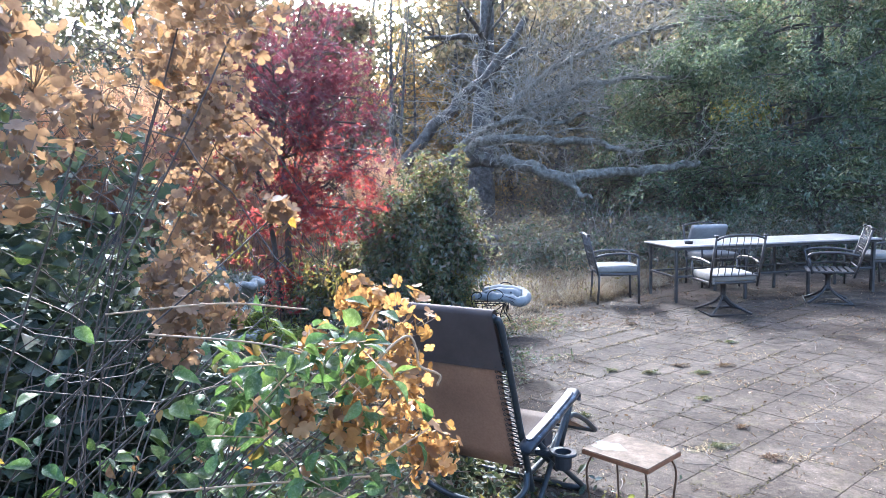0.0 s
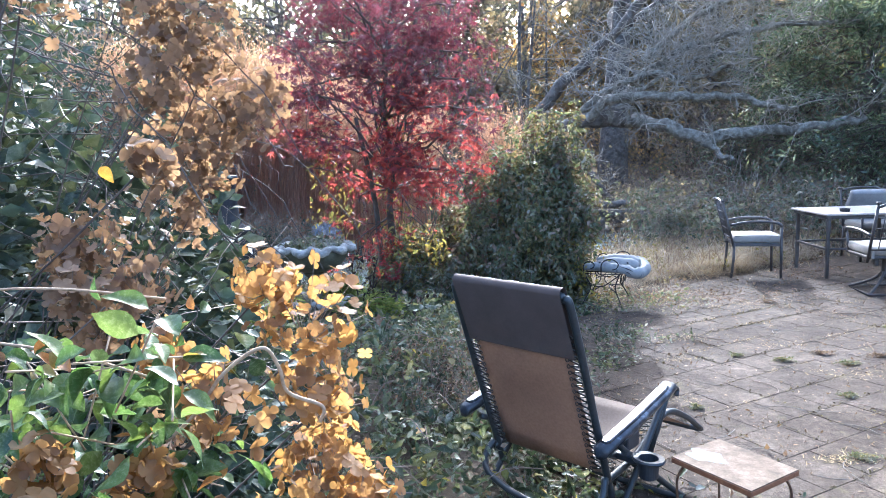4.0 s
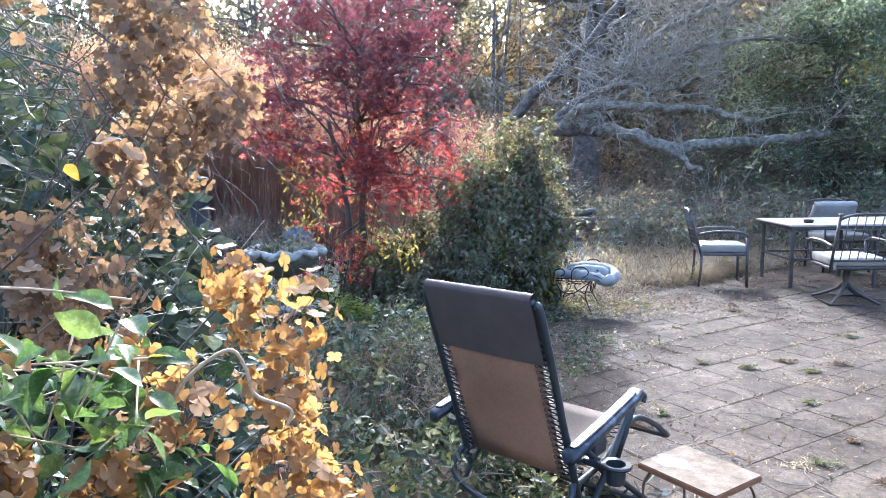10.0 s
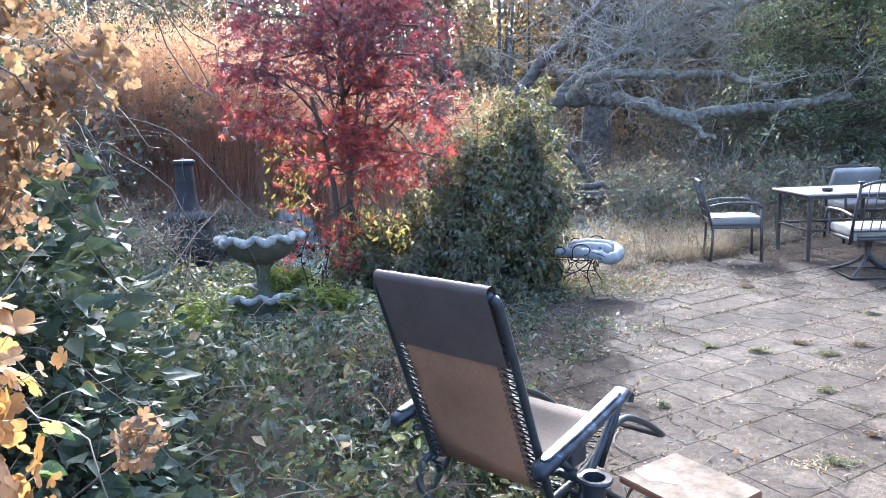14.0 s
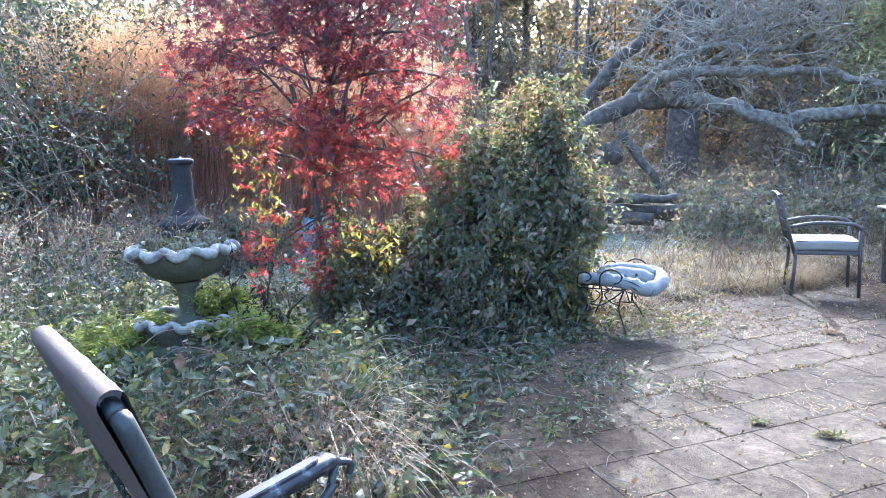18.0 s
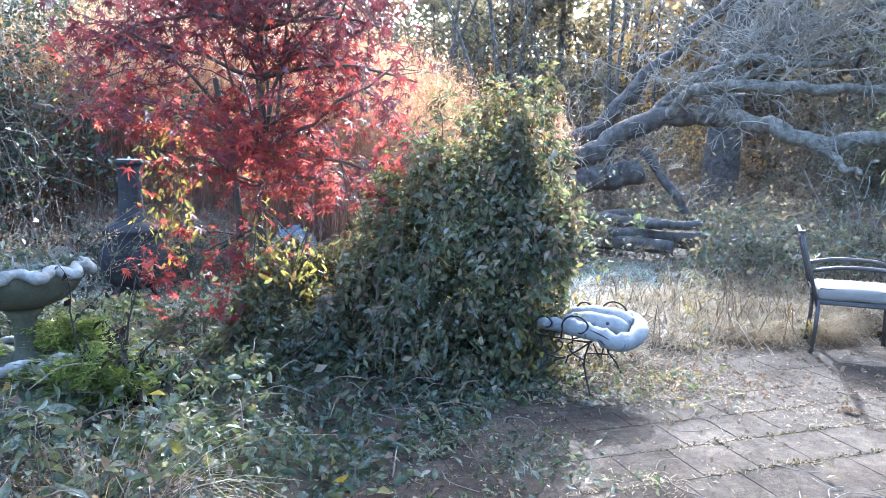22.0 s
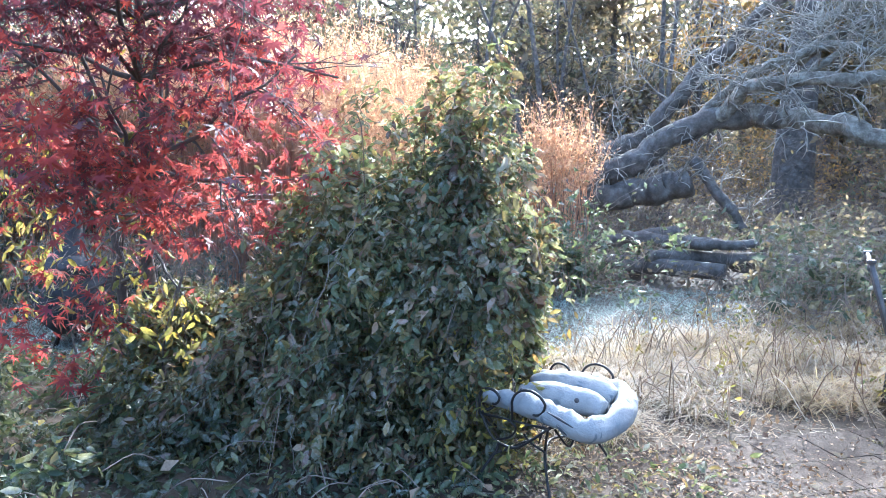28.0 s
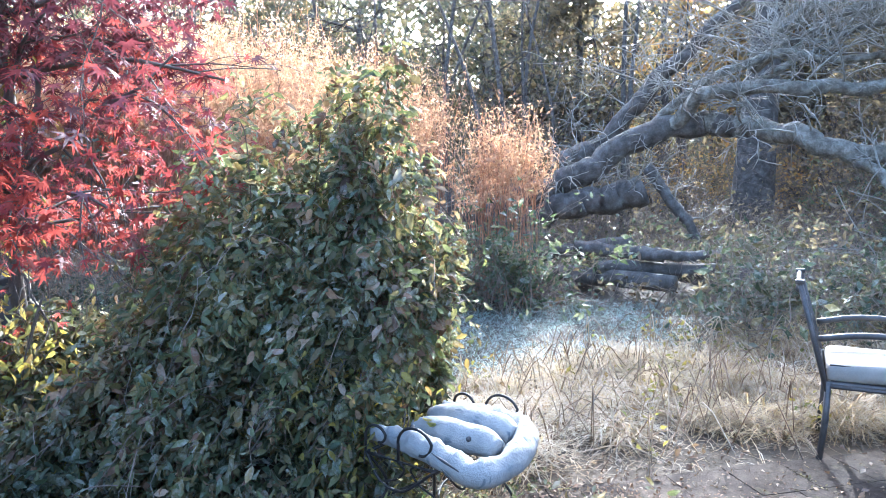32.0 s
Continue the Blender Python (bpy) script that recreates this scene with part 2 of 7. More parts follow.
M_STRAW = leaf_mat("dry_grass_blade", [(0.3, 0.245, 0.18), (0.4, 0.35, 0.28), (0.5, 0.455, 0.39), (0.22, 0.16, 0.11), (0.36, 0.285, 0.18)], 0.38, 0.8, 0.35)
M_GOLDSTRAW = leaf_mat("golden_grass_blade", [(0.29, 0.22, 0.125), (0.38, 0.3, 0.18), (0.45, 0.38, 0.265), (0.2, 0.135, 0.085)], 0.4, 0.8, 0.2)
M_FROSTGRASS = leaf_mat("frosted_grass_blade", [(0.15, 0.24, 0.22), (0.24, 0.34, 0.33), (0.36, 0.46, 0.46), (0.46, 0.54, 0.54)], 0.3, 0.7, 0.6)
M_STRAWSTALK = leaf_mat("bleached_stalk", [(0.2, 0.14, 0.1), (0.33, 0.26, 0.19), (0.45, 0.4, 0.33)], 0.3, 0.8, 0.15)
M_BROWNLEAF = leaf_mat("fallen_brown_leaf", [(0.08, 0.05, 0.035), (0.15, 0.095, 0.065), (0.24, 0.165, 0.11), (0.33, 0.26, 0.19)], 0.25, 0.8, 0.2)
M_DEBRIS = leaf_mat("joint_debris", [(0.045, 0.035, 0.028), (0.085, 0.065, 0.045), (0.13, 0.115, 0.06), (0.17, 0.15, 0.07)], 0.15, 0.9)
M_DEADLEAF = leaf_mat("frost_killed_leaf", [(0.02, 0.015, 0.013), (0.045, 0.03, 0.025)], 0.15, 0.8)
M_DARKLEAF = leaf_mat("dark_evergreen_leaf", [(0.055, 0.08, 0.055), (0.08, 0.115, 0.078), (0.105, 0.15, 0.095), (0.16, 0.17, 0.1)], 0.5, 0.45, 0.45)
M_EVERGREEN = leaf_mat("blue_green_evergreen_leaf", [(0.06, 0.095, 0.07), (0.09, 0.135, 0.1), (0.12, 0.17, 0.12), (0.17, 0.19, 0.12)], 0.5, 0.5, 0.4)
M_THICKET = leaf_mat("thicket_leaf", [(0.024, 0.042, 0.03), (0.038, 0.062, 0.043), (0.052, 0.078, 0.05), (0.08, 0.095, 0.05)], 0.16, 0.6, 0.12)
M_WOODLEAF = leaf_mat("woodland_leaf", [(0.07, 0.08, 0.065), (0.11, 0.115, 0.085), (0.165, 0.15, 0.1), (0.13, 0.11, 0.09)], 0.32, 0.65, 0.1)
M_DIMLEAF = leaf_mat("dim_brown_leaf", [(0.13, 0.115, 0.095), (0.19, 0.165, 0.13), (0.25, 0.21, 0.165), (0.12, 0.125, 0.095)], 0.5, 0.75, 0.1)
# autumn leaf, with the gold of sun shining through put into its colour
M_GOLDLEAF = leaf_mat("backlit_autumn_leaf", [(0.32, 0.235, 0.11), (0.4, 0.3, 0.15), (0.3, 0.175, 0.09), (0.2, 0.185, 0.11)], 0.52, 0.65)
M_BARK = solid_mat("grey_bark", [(0.045, 0.038, 0.032), (0.1, 0.086, 0.073), (0.18, 0.165, 0.145)], 9, 0.9, 0, 0.8, 70, 0.014)
M_LICHEN = solid_mat("lichen_bark", [(0.08, 0.067, 0.05), (0.165, 0.147, 0.118), (0.33, 0.315, 0.265)], 10, 0.95, 0, 1.0, 50, 0.025, 0.3, 0.0, [0.3, 0.48, 0.7])
M_TWIG = solid_mat("bare_twig", [(0.13, 0.11, 0.09), (0.24, 0.215, 0.185)], 3, 0.9, 0, 0.0, 40)
M_SAWN = solid_mat("sawn_log_end", [(0.2, 0.15, 0.1), (0.34, 0.27, 0.2)], 30, 0.9, 0, 0.3, 90, 0.003)
# lichen grey, made paler than the other twigs to carry the sun on them
M_GREYTWIG = solid_mat("sunlit_lichen_twig", [(0.165, 0.145, 0.115), (0.33, 0.305, 0.255)], 3, 0.9, 0, 0.0, 40)
M_STALK = solid_mat("brown_stalk", [(0.13, 0.1, 0.08), (0.27, 0.21, 0.165)], 3, 0.9, 0, 0.0, 40)
M_TENDRIL = solid_mat("tan_tendril", [(0.28, 0.185, 0.11), (0.44, 0.32, 0.2)], 30, 0.8, 0, 0.3, 120, 0.001)
M_REDBARK = solid_mat("maple_bark", [(0.05, 0.038, 0.033), (0.11, 0.09, 0.075)], 8, 0.85, 0, 0.5, 80, 0.006)
M_SOIL = solid_mat("leafy_soil", [(0.035, 0.027, 0.018), (0.075, 0.055, 0.035), (0.13, 0.1, 0.065)], 1.7, 0.95, 0, 0.8, 24, 0.03)
M_PAVER = paver_mat()
M_JOINT = solid_mat("sandy_joint", [(0.03, 0.027, 0.018), (0.05, 0.042, 0.032), (0.07, 0.066, 0.03)], 5, 0.95, 0, 0.6, 80, 0.01)
M_STEEL = solid_mat("dark_painted_steel", [(0.025, 0.03, 0.032), (0.05, 0.056, 0.06)], 14, 0.42, 0.3, 0.15, 120, 0.001, 0.5)
M_BLACKPL = solid_mat("black_plastic", [(0.012, 0.014, 0.018), (0.03, 0.034, 0.042)], 20, 0.48, 0, 0.1, 150, 0.001, 0.5)
M_SLING = leaf_mat("sling_fabric", [(0.17, 0.138, 0.118), (0.2, 0.158, 0.135)], 0.5, 0.9, 0.0, thin=(0.25, 0.195, 0.16))
M_ARM = solid_mat("frosted_black_plastic", [(0.014, 0.016, 0.02), (0.03, 0.035, 0.045), (0.2, 0.23, 0.26)], 22, 0.3, 0, 0.15, 200, 0.001, 0.5, 0.0, [0.4, 0.55, 0.72])
M_SLINGDARK = solid_mat("folded_sling_fabric", [(0.085, 0.062, 0.053), (0.11, 0.082, 0.07)], 10, 0.9, 0, 0.3, 400, 0.001)
M_FROST = solid_mat("frosted_fabric", [(0.16, 0.14, 0.13), (0.42, 0.43, 0.45), (0.6, 0.62, 0.65)], 18, 0.9, 0, 0.3, 200, 0.002)
M_RIME = solid_mat("thin_rime", [(0.1, 0.125, 0.145), (0.2, 0.235, 0.26), (0.11, 0.1, 0.09)], 40, 0.85, 0, 0.4, 220, 0.002, 0.2)
M_DEAD = solid_mat("blackened_stalk", [(0.02, 0.015, 0.012), (0.05, 0.037, 0.03)], 9, 0.9, 0, 0.4, 60, 0.004)
M_CORD = solid_mat("black_cord", [(0.01, 0.01, 0.01), (0.02, 0.02, 0.02)], 30, 0.7, 0, 0)
M_BOARD = solid_mat("weathered_wood_top", [(0.06, 0.045, 0.034), (0.115, 0.086, 0.062), (0.17, 0.135, 0.102)], 14, 0.85, 0, 0.4, 90, 0.003, 0.1)
M_BOARDEDGE = solid_mat("red_brown_wood_edge", [(0.16, 0.065, 0.03), (0.25, 0.11, 0.05)], 16, 0.55, 0, 0.3, 90, 0.002)
M_RUST = solid_mat("rusty_wire", [(0.09, 0.05, 0.03), (0.17, 0.1, 0.06)], 30, 0.7, 0.5, 0.2, 120, 0.001)
M_IRON = solid_mat("black_wrought_iron", [(0.012, 0.012, 0.013), (0.035, 0.03, 0.027)], 30, 0.55, 0.4, 0.2, 150, 0.001)
M_FRAME = solid_mat("bronze_patio_frame", [(0.05, 0.045, 0.042), (0.1, 0.09, 0.085)], 14, 0.5, 0.4, 0.15, 150, 0.001)
M_CUSHION = solid_mat("cream_cushion", [(0.19, 0.172, 0.148), (0.3, 0.275, 0.24)], 5, 0.9, 0, 0.2, 300, 0.001)
M_GREYCUSH = solid_mat("grey_cushion", [(0.19, 0.18, 0.17), (0.28, 0.265, 0.25)], 6, 0.9, 0, 0.2, 300, 0.001)
M_BLUECUSH = cushion_mat()
M_PIPING = solid_mat("dark_piping", [(0.03, 0.03, 0.035), (0.06, 0.06, 0.06)], 20, 0.8, 0, 0)
M_TABLETOP = solid_mat("stone_tabletop", [(0.3, 0.27, 0.24), (0.45, 0.41, 0.37)], 8, 0.35, 0, 0.1, 120, 0.001, 0.5)
M_TARP = solid_mat("blue_grey_tarpaulin", [(0.07, 0.085, 0.1), (0.16, 0.19, 0.22), (0.34, 0.38, 0.42)], 16, 0.6, 0, 0.4, 50, 0.006)
M_URN = solid_mat("weathered_cast_stone", [(0.13, 0.12, 0.1), (0.28, 0.265, 0.235), (0.43, 0.415, 0.385)], 14, 0.92, 0, 0.6, 60, 0.006)
M_URNDARK = solid_mat("mossy_cast_stone", [(0.06, 0.06, 0.04), (0.13, 0.125, 0.085)], 8, 0.95, 0, 0.6, 60, 0.006)
M_CLAY = solid_mat("sooty_clay", [(0.03, 0.03, 0.032), (0.062, 0.061, 0.063)], 7, 0.85, 0, 0.3, 60, 0.003, 0.2)
M_DISTANCE = solid_mat("distant_woods", [(0.05, 0.055, 0.045), (0.1, 0.1, 0.075), (0.16, 0.14, 0.1)], 0.4, 0.95, 0, 0, 2.5)


# ---- mesh helpers ----
def part(name, bm, mat, parent=None, label="", smooth=False):
    me = bpy.data.meshes.new(name)
    bm.to_mesh(me)
    bm.free()
    return hang(name, me, mat, parent, label, smooth)


def hang(name, me, mat, parent=None, label="", smooth=False):
    if not me.materials:
        me.materials.append(mat)
    if smooth:
        me.shade_smooth()
    ob = new(name, me)
    if parent:
        ob.parent = parent
    if label:
        ob["label"] = label
    return ob


def np_mesh(name, v, loops, starts):
    me = bpy.data.meshes.new(name)
    v = np.asarray(v, np.float32)
    me.vertices.add(len(v))
    me.vertices.foreach_set("co", v.ravel())
    me.loops.add(len(loops))
    me.loops.foreach_set("vertex_index", np.asarray(loops, np.int32))
    me.polygons.add(len(starts))
    me.polygons.foreach_set("loop_start", np.asarray(starts, np.int32))
    me.update(calc_edges=True)
    return me


def np_tris(name, v, f):
    f = np.asarray(f, np.int32)
    return np_mesh(name, v, f.ravel(), np.arange(0, f.size, f.shape[1]))


LEAF4 = (np.array([[0, 0, 0], [0.5, 0, 0.0], [0.45, -0.5, 0.1], [0.45, 0.5, 0.1], [1, 0, -0.12]]), np.array([[0, 2, 1], [0, 1, 3], [2, 4, 1], [1, 4, 3]]))
LEAF6 = (np.array([[0, 0, 0], [0.22, -0.34, 0.05], [0.6, -0.42, 0.07], [1, 0, -0.14], [0.6, 0.42, 0.07], [0.22, 0.34, 0.05], [0.45, 0, -0.02]]), np.array([[0, 1, 6], [1, 2, 6], [2, 3, 6], [3, 4, 6], [4, 5, 6], [5, 0, 6]]))
LEAF2 = (np.array([[0, 0, 0], [0.5, -0.5, 0.08], [1, 0, -0.05], [0.5, 0.5, 0.08]]), np.array([[0, 1, 2], [0, 2, 3]]))
PETAL = (np.array([[0, 0, 0], [0.35, -0.42, 0.03], [0.8, -0.38, 0.1], [1, 0, 0.06], [0.8, 0.38, 0.1], [0.35, 0.42, 0.03]]), np.array([[0, 1, 2], [0, 2, 3], [0, 3, 4], [0, 4, 5]]))


def maple_template():
    v, f = [[0.0, 0, 0]], []
    lobes = [(-125, 0.45), (-78, 0.75), (-38, 0.95), (0, 1.05), (38, 0.95), (78, 0.75), (125, 0.45)]
    ring = []
    for i, (a, r) in enumerate(lobes):
        if i:
            m = radians((a + lobes[i - 1][0]) / 2)
            ring.append((0.26 * math.cos(m), 0.26 * math.sin(m), 0.03))
        ring.append((r * math.cos(radians(a)), r * math.sin(radians(a)), -0.12 * r))
    v += [list(p) for p in ring]
    f = [[0, i, i + 1] for i in range(1, len(ring))]
    return np.array(v), np.array(f)


MAPLE = maple_template()


def unit(a):
    return a / np.maximum(np.linalg.norm(a, axis=-1, keepdims=True), 1e-9)


def leaf_arrays(at, axis, normal, length, width, template):
    """Vertices and faces of leaves at given places, along axis, facing normal."""
    tv, tf = template
    n = len(at)
    x = unit(axis)
    y = unit(np.cross(normal, x))
    z = np.cross(x, y)
    L, W = np.broadcast_to(length, n)[:, None, None], np.broadcast_to(width, n)[:, None, None]
    v = at[:, None] + x[:, None] * tv[None, :, 0:1] * L + y[:, None] * tv[None, :, 1:2] * W + z[:, None] * tv[None, :, 2:3] * L
    f = tf[None] + (np.arange(n) * len(tv))[:, None, None]
    return v.reshape(-1, 3), f.reshape(-1, 3)


def rand_dirs(n, up=0.0):
    d = RNG.normal(size=(n, 3))
    d[:, 2] += up
    return unit(d)


def leaves(name, at, mat, length, spread=0.35, width=0.55, template=LEAF2, droop=0.0, up=0.6, parent=None, label="", axis=None, face=None):
    n = len(at)
    L = length * (1 + spread * RNG.normal(size=n)).clip(0.4, 1.9)
    ax = rand_dirs(n) if axis is None else axis + 0.5 * RNG.normal(size=(n, 3))
    ax[:, 2] = ax[:, 2] * 0.7 - droop
    v, f = leaf_arrays(np.asarray(at), unit(ax), rand_dirs(n, up) if face is None else unit(face + 0.45 * RNG.normal(size=(n, 3))), L, L * width, template)
    ob = hang(name, np_tris(name, v, f), mat, parent, label)
    if n > 300:
        ob["kind"] = "stuff"
    return ob


class Tubes:
    """Collects tapered tubes into one mesh."""

    def __init__(self, sides=6):
        self.v, self.f, self.sides, self.n = [], [], sides, 0

    def add(self, pts, radii, sides=None, closed=False):
        s = sides or self.sides
        p = np.asarray(pts, float)
        r = np.broadcast_to(radii, len(p)) if np.ndim(radii) else np.full(len(p), float(radii))
        if closed:
            t = np.roll(p, -1, 0) - np.roll(p, 1, 0)
        else:
            t = np.gradient(p, axis=0)
        t = unit(t)
        ref = np.array([0, 0, 1.0]) if abs(t[0][2]) < 0.9 else np.array([1.0, 0, 0])
        u = np.cross(t[0], ref)
        u /= np.linalg.norm(u)
        ang = np.arange(s) * 2 * np.pi / s
        base = self.n
        for i in range(len(p)):
            u = u - t[i] * (u @ t[i])
            u /= max(np.linalg.norm(u), 1e-9)
            w = np.cross(t[i], u)
            self.v.append(p[i] + r[i] * (np.cos(ang)[:, None] * u + np.sin(ang)[:, None] * w))
        self.n += s * len(p)
        k = np.arange(s)
        for i in range(len(p) - (0 if closed else 1)):
            a, b = base + i * s, base + ((i + 1) % len(p)) * s
            self.f.append(np.stack([a + k, a + (k + 1) % s, b + (k + 1) % s, b + k], 1))
        if not closed:
            c0, c1 = self.n, self.n + 1
            self.v.append(np.stack([p[0], p[-1]]))
            self.n += 2
            last = base + (len(p) - 1) * s
            self.f.append(np.stack([base + (k + 1) % s, base + k, np.full(s, c0), np.full(s, c0)], 1))
            self.f.append(np.stack([last + k, last + (k + 1) % s, np.full(s, c1), np.full(s, c1)], 1))
        return self

    def mesh(self, name):
        v, q = np.concatenate(self.v), np.concatenate(self.f)
        tri = q[:, 2] == q[:, 3]
        loops = np.concatenate([q[~tri].ravel(), q[tri][:, :3].ravel()])
        nq = int((~tri).sum())
        starts = np.concatenate([np.arange(nq) * 4, nq * 4 + np.arange(int(tri.sum())) * 3])
        return np_mesh(name, v, loops, starts)

    def hang(self, name, mat, parent=None, label="", smooth=True):
        return hang(name, self.mesh(name), mat, parent, label, smooth)


def tube(name, pts, r, mat, parent=None, label="", sides=8, closed=False):
    return Tubes(sides).add(pts, r, closed=closed).hang(name, mat, parent, label)


def curve_pts(pts, n=6):
    """A smooth line through the points."""
    p = [Vector(q) for q in pts]
    p = [p[0] * 2 - p[1]] + p + [p[-1] * 2 - p[-2]]
    out = []
    for i in range(1, len(p) - 2):
        for k in range(n):
            t = k / n
            a, b, c, d = p[i - 1], p[i], p[i + 1], p[i + 2]
            out.append(0.5 * (2 * b + (c - a) * t + (2 * a - 5 * b + 4 * c - d) * t * t + (3 * b - a - 3 * c + d) * t ** 3))
    out.append(p[-2])
    return np.array([list(q) for q in out])


def box_bm(size, at=(0, 0, 0), bevel=0.0, rot=None, seg=2):
    bm = bmesh.new()
    bmesh.ops.create_cube(bm, size=1)
    bmesh.ops.scale(bm, vec=size, verts=bm.verts)
    if bevel:
        bmesh.ops.bevel(bm, geom=bm.edges[:], offset=bevel, segments=seg, profile=0.5, affect="EDGES")
    if rot is not None:
        bmesh.ops.transform(bm, matrix=rot, verts=bm.verts)
    bmesh.ops.translate(bm, vec=at, verts=bm.verts)
    return bm


def lathe(name, profile, mat, parent=None, label="", sides=40, wave=None):
    """A turned shape; wave(i, angle) gives a radius factor and a lift for a ring."""
    v, f = [], []
    for i, (r, z) in enumerate(profile):
        for k in range(sides):
            a = 2 * math.pi * k / sides
            s, dz = wave(i, a) if wave else (1, 0)
            v.append((r * s * math.cos(a), r * s * math.sin(a), z + dz))
    for i in range(len(profile) - 1):
        for k in range(sides):
            a, b = i * sides + k, i * sides + (k + 1) % sides
            f.append((a, b, b + sides, a + sides))
    me = bpy.data.meshes.new(name)
    me.from_pydata(v, [], f)
    return hang(name, me, mat, parent, label, True)


def thing(name, label, category, m=None, group="", kind=""):
    ob = new(name)
    ob.empty_display_size = 0.1
    if m is not None:
        ob.matrix_basis = m
    return tagged(ob, label, category, group, kind)


def height(x, y):
    """Ground level."""
    x, y = np.asarray(x, float), np.asarray(y, float)
    far = np.clip((y - 9.5) / 8, 0, 1) * 0.22
    left = np.clip((0.4 - x) / 2.5, 0, 1) * 0.06 * np.clip((y - 2) / 2, 0, 1)
    return -0.035 + far + left + 0.03 * np.sin(1.3 * x + 0.7 * y) * np.clip((y - 8.8) / 2, 0, 1)


def scatter(n, x0, x1, y0, y1, keep=None):
    x, y = RNG.uniform(x0, x1, n), RNG.uniform(y0, y1, n)
    if keep is not None:
        k = keep(x, y)
        x, y = x[k], y[k]
    return x, y

# ---- ground and patio ----
C30, S30 = math.cos(radians(30)), math.sin(radians(30))


def on_patio(x, y):
    return (-S30 * x + C30 * y < 5.5) & (x > 0.35 + 0.08 * np.maximum(y - 4, 0)) & (y > -3) & (x < 9.5)


def ground_sheet():
    xs = np.concatenate([[-1500, -400, -120, -60], np.linspace(-30, 30, 121), [60, 120, 400, 1500]])
    ys = np.concatenate([[-1500, -400, -120, -60], np.linspace(-12, 40, 105), [60, 120, 400, 1500]])
    X, Y = np.meshgrid(xs, ys)
    Z = height(X, Y) + 0.02 * np.sin(3.1 * X) * np.cos(2.7 * Y) * (np.hypot(X, Y) < 40) * np.clip((Y - 8.8), 0, 1)
    nx = len(xs)
    k = np.arange(len(xs) * len(ys)).reshape(len(ys), nx)
    q = np.stack([k[:-1, :-1], k[:-1, 1:], k[1:, 1:], k[1:, :-1]], -1).reshape(-1, 4)
    g = hang("ground", np_tris("ground", np.stack([X, Y, Z], -1).reshape(-1, 3), q), M_SOIL, smooth=True)
    tagged(g, "dark leaf-strewn garden soil stretching into the woods", "ground", kind="structure")


ground_sheet()


def patio():
    x, y = 5.0, 1.5
    bm = bmesh.new()
    vs = [bm.verts.new(p) for p in ((0.5, -2.7, 0), (9.2, -2.7, 0), (9.2, 11.55, 0), (0.5, 6.53, 0))]
    face = bm.faces.new(vs)
    ext = bmesh.ops.extrude_face_region(bm, geom=[face])
    bmesh.ops.translate(bm, vec=(0, 0, -0.12), verts=[e for e in ext["geom"] if isinstance(e, bmesh.types.BMVert)])
    bmesh.ops.recalc_face_normals(bm, faces=bm.faces)
    bmesh.ops.translate(bm, vec=(0, 0, -0.0028), verts=bm.verts)
    p = part("patio", bm, M_JOINT)
    tagged(p, "old patio of square weathered pavers with weedy joints", "patio", kind="structure")
    return p


patio_ob = patio()

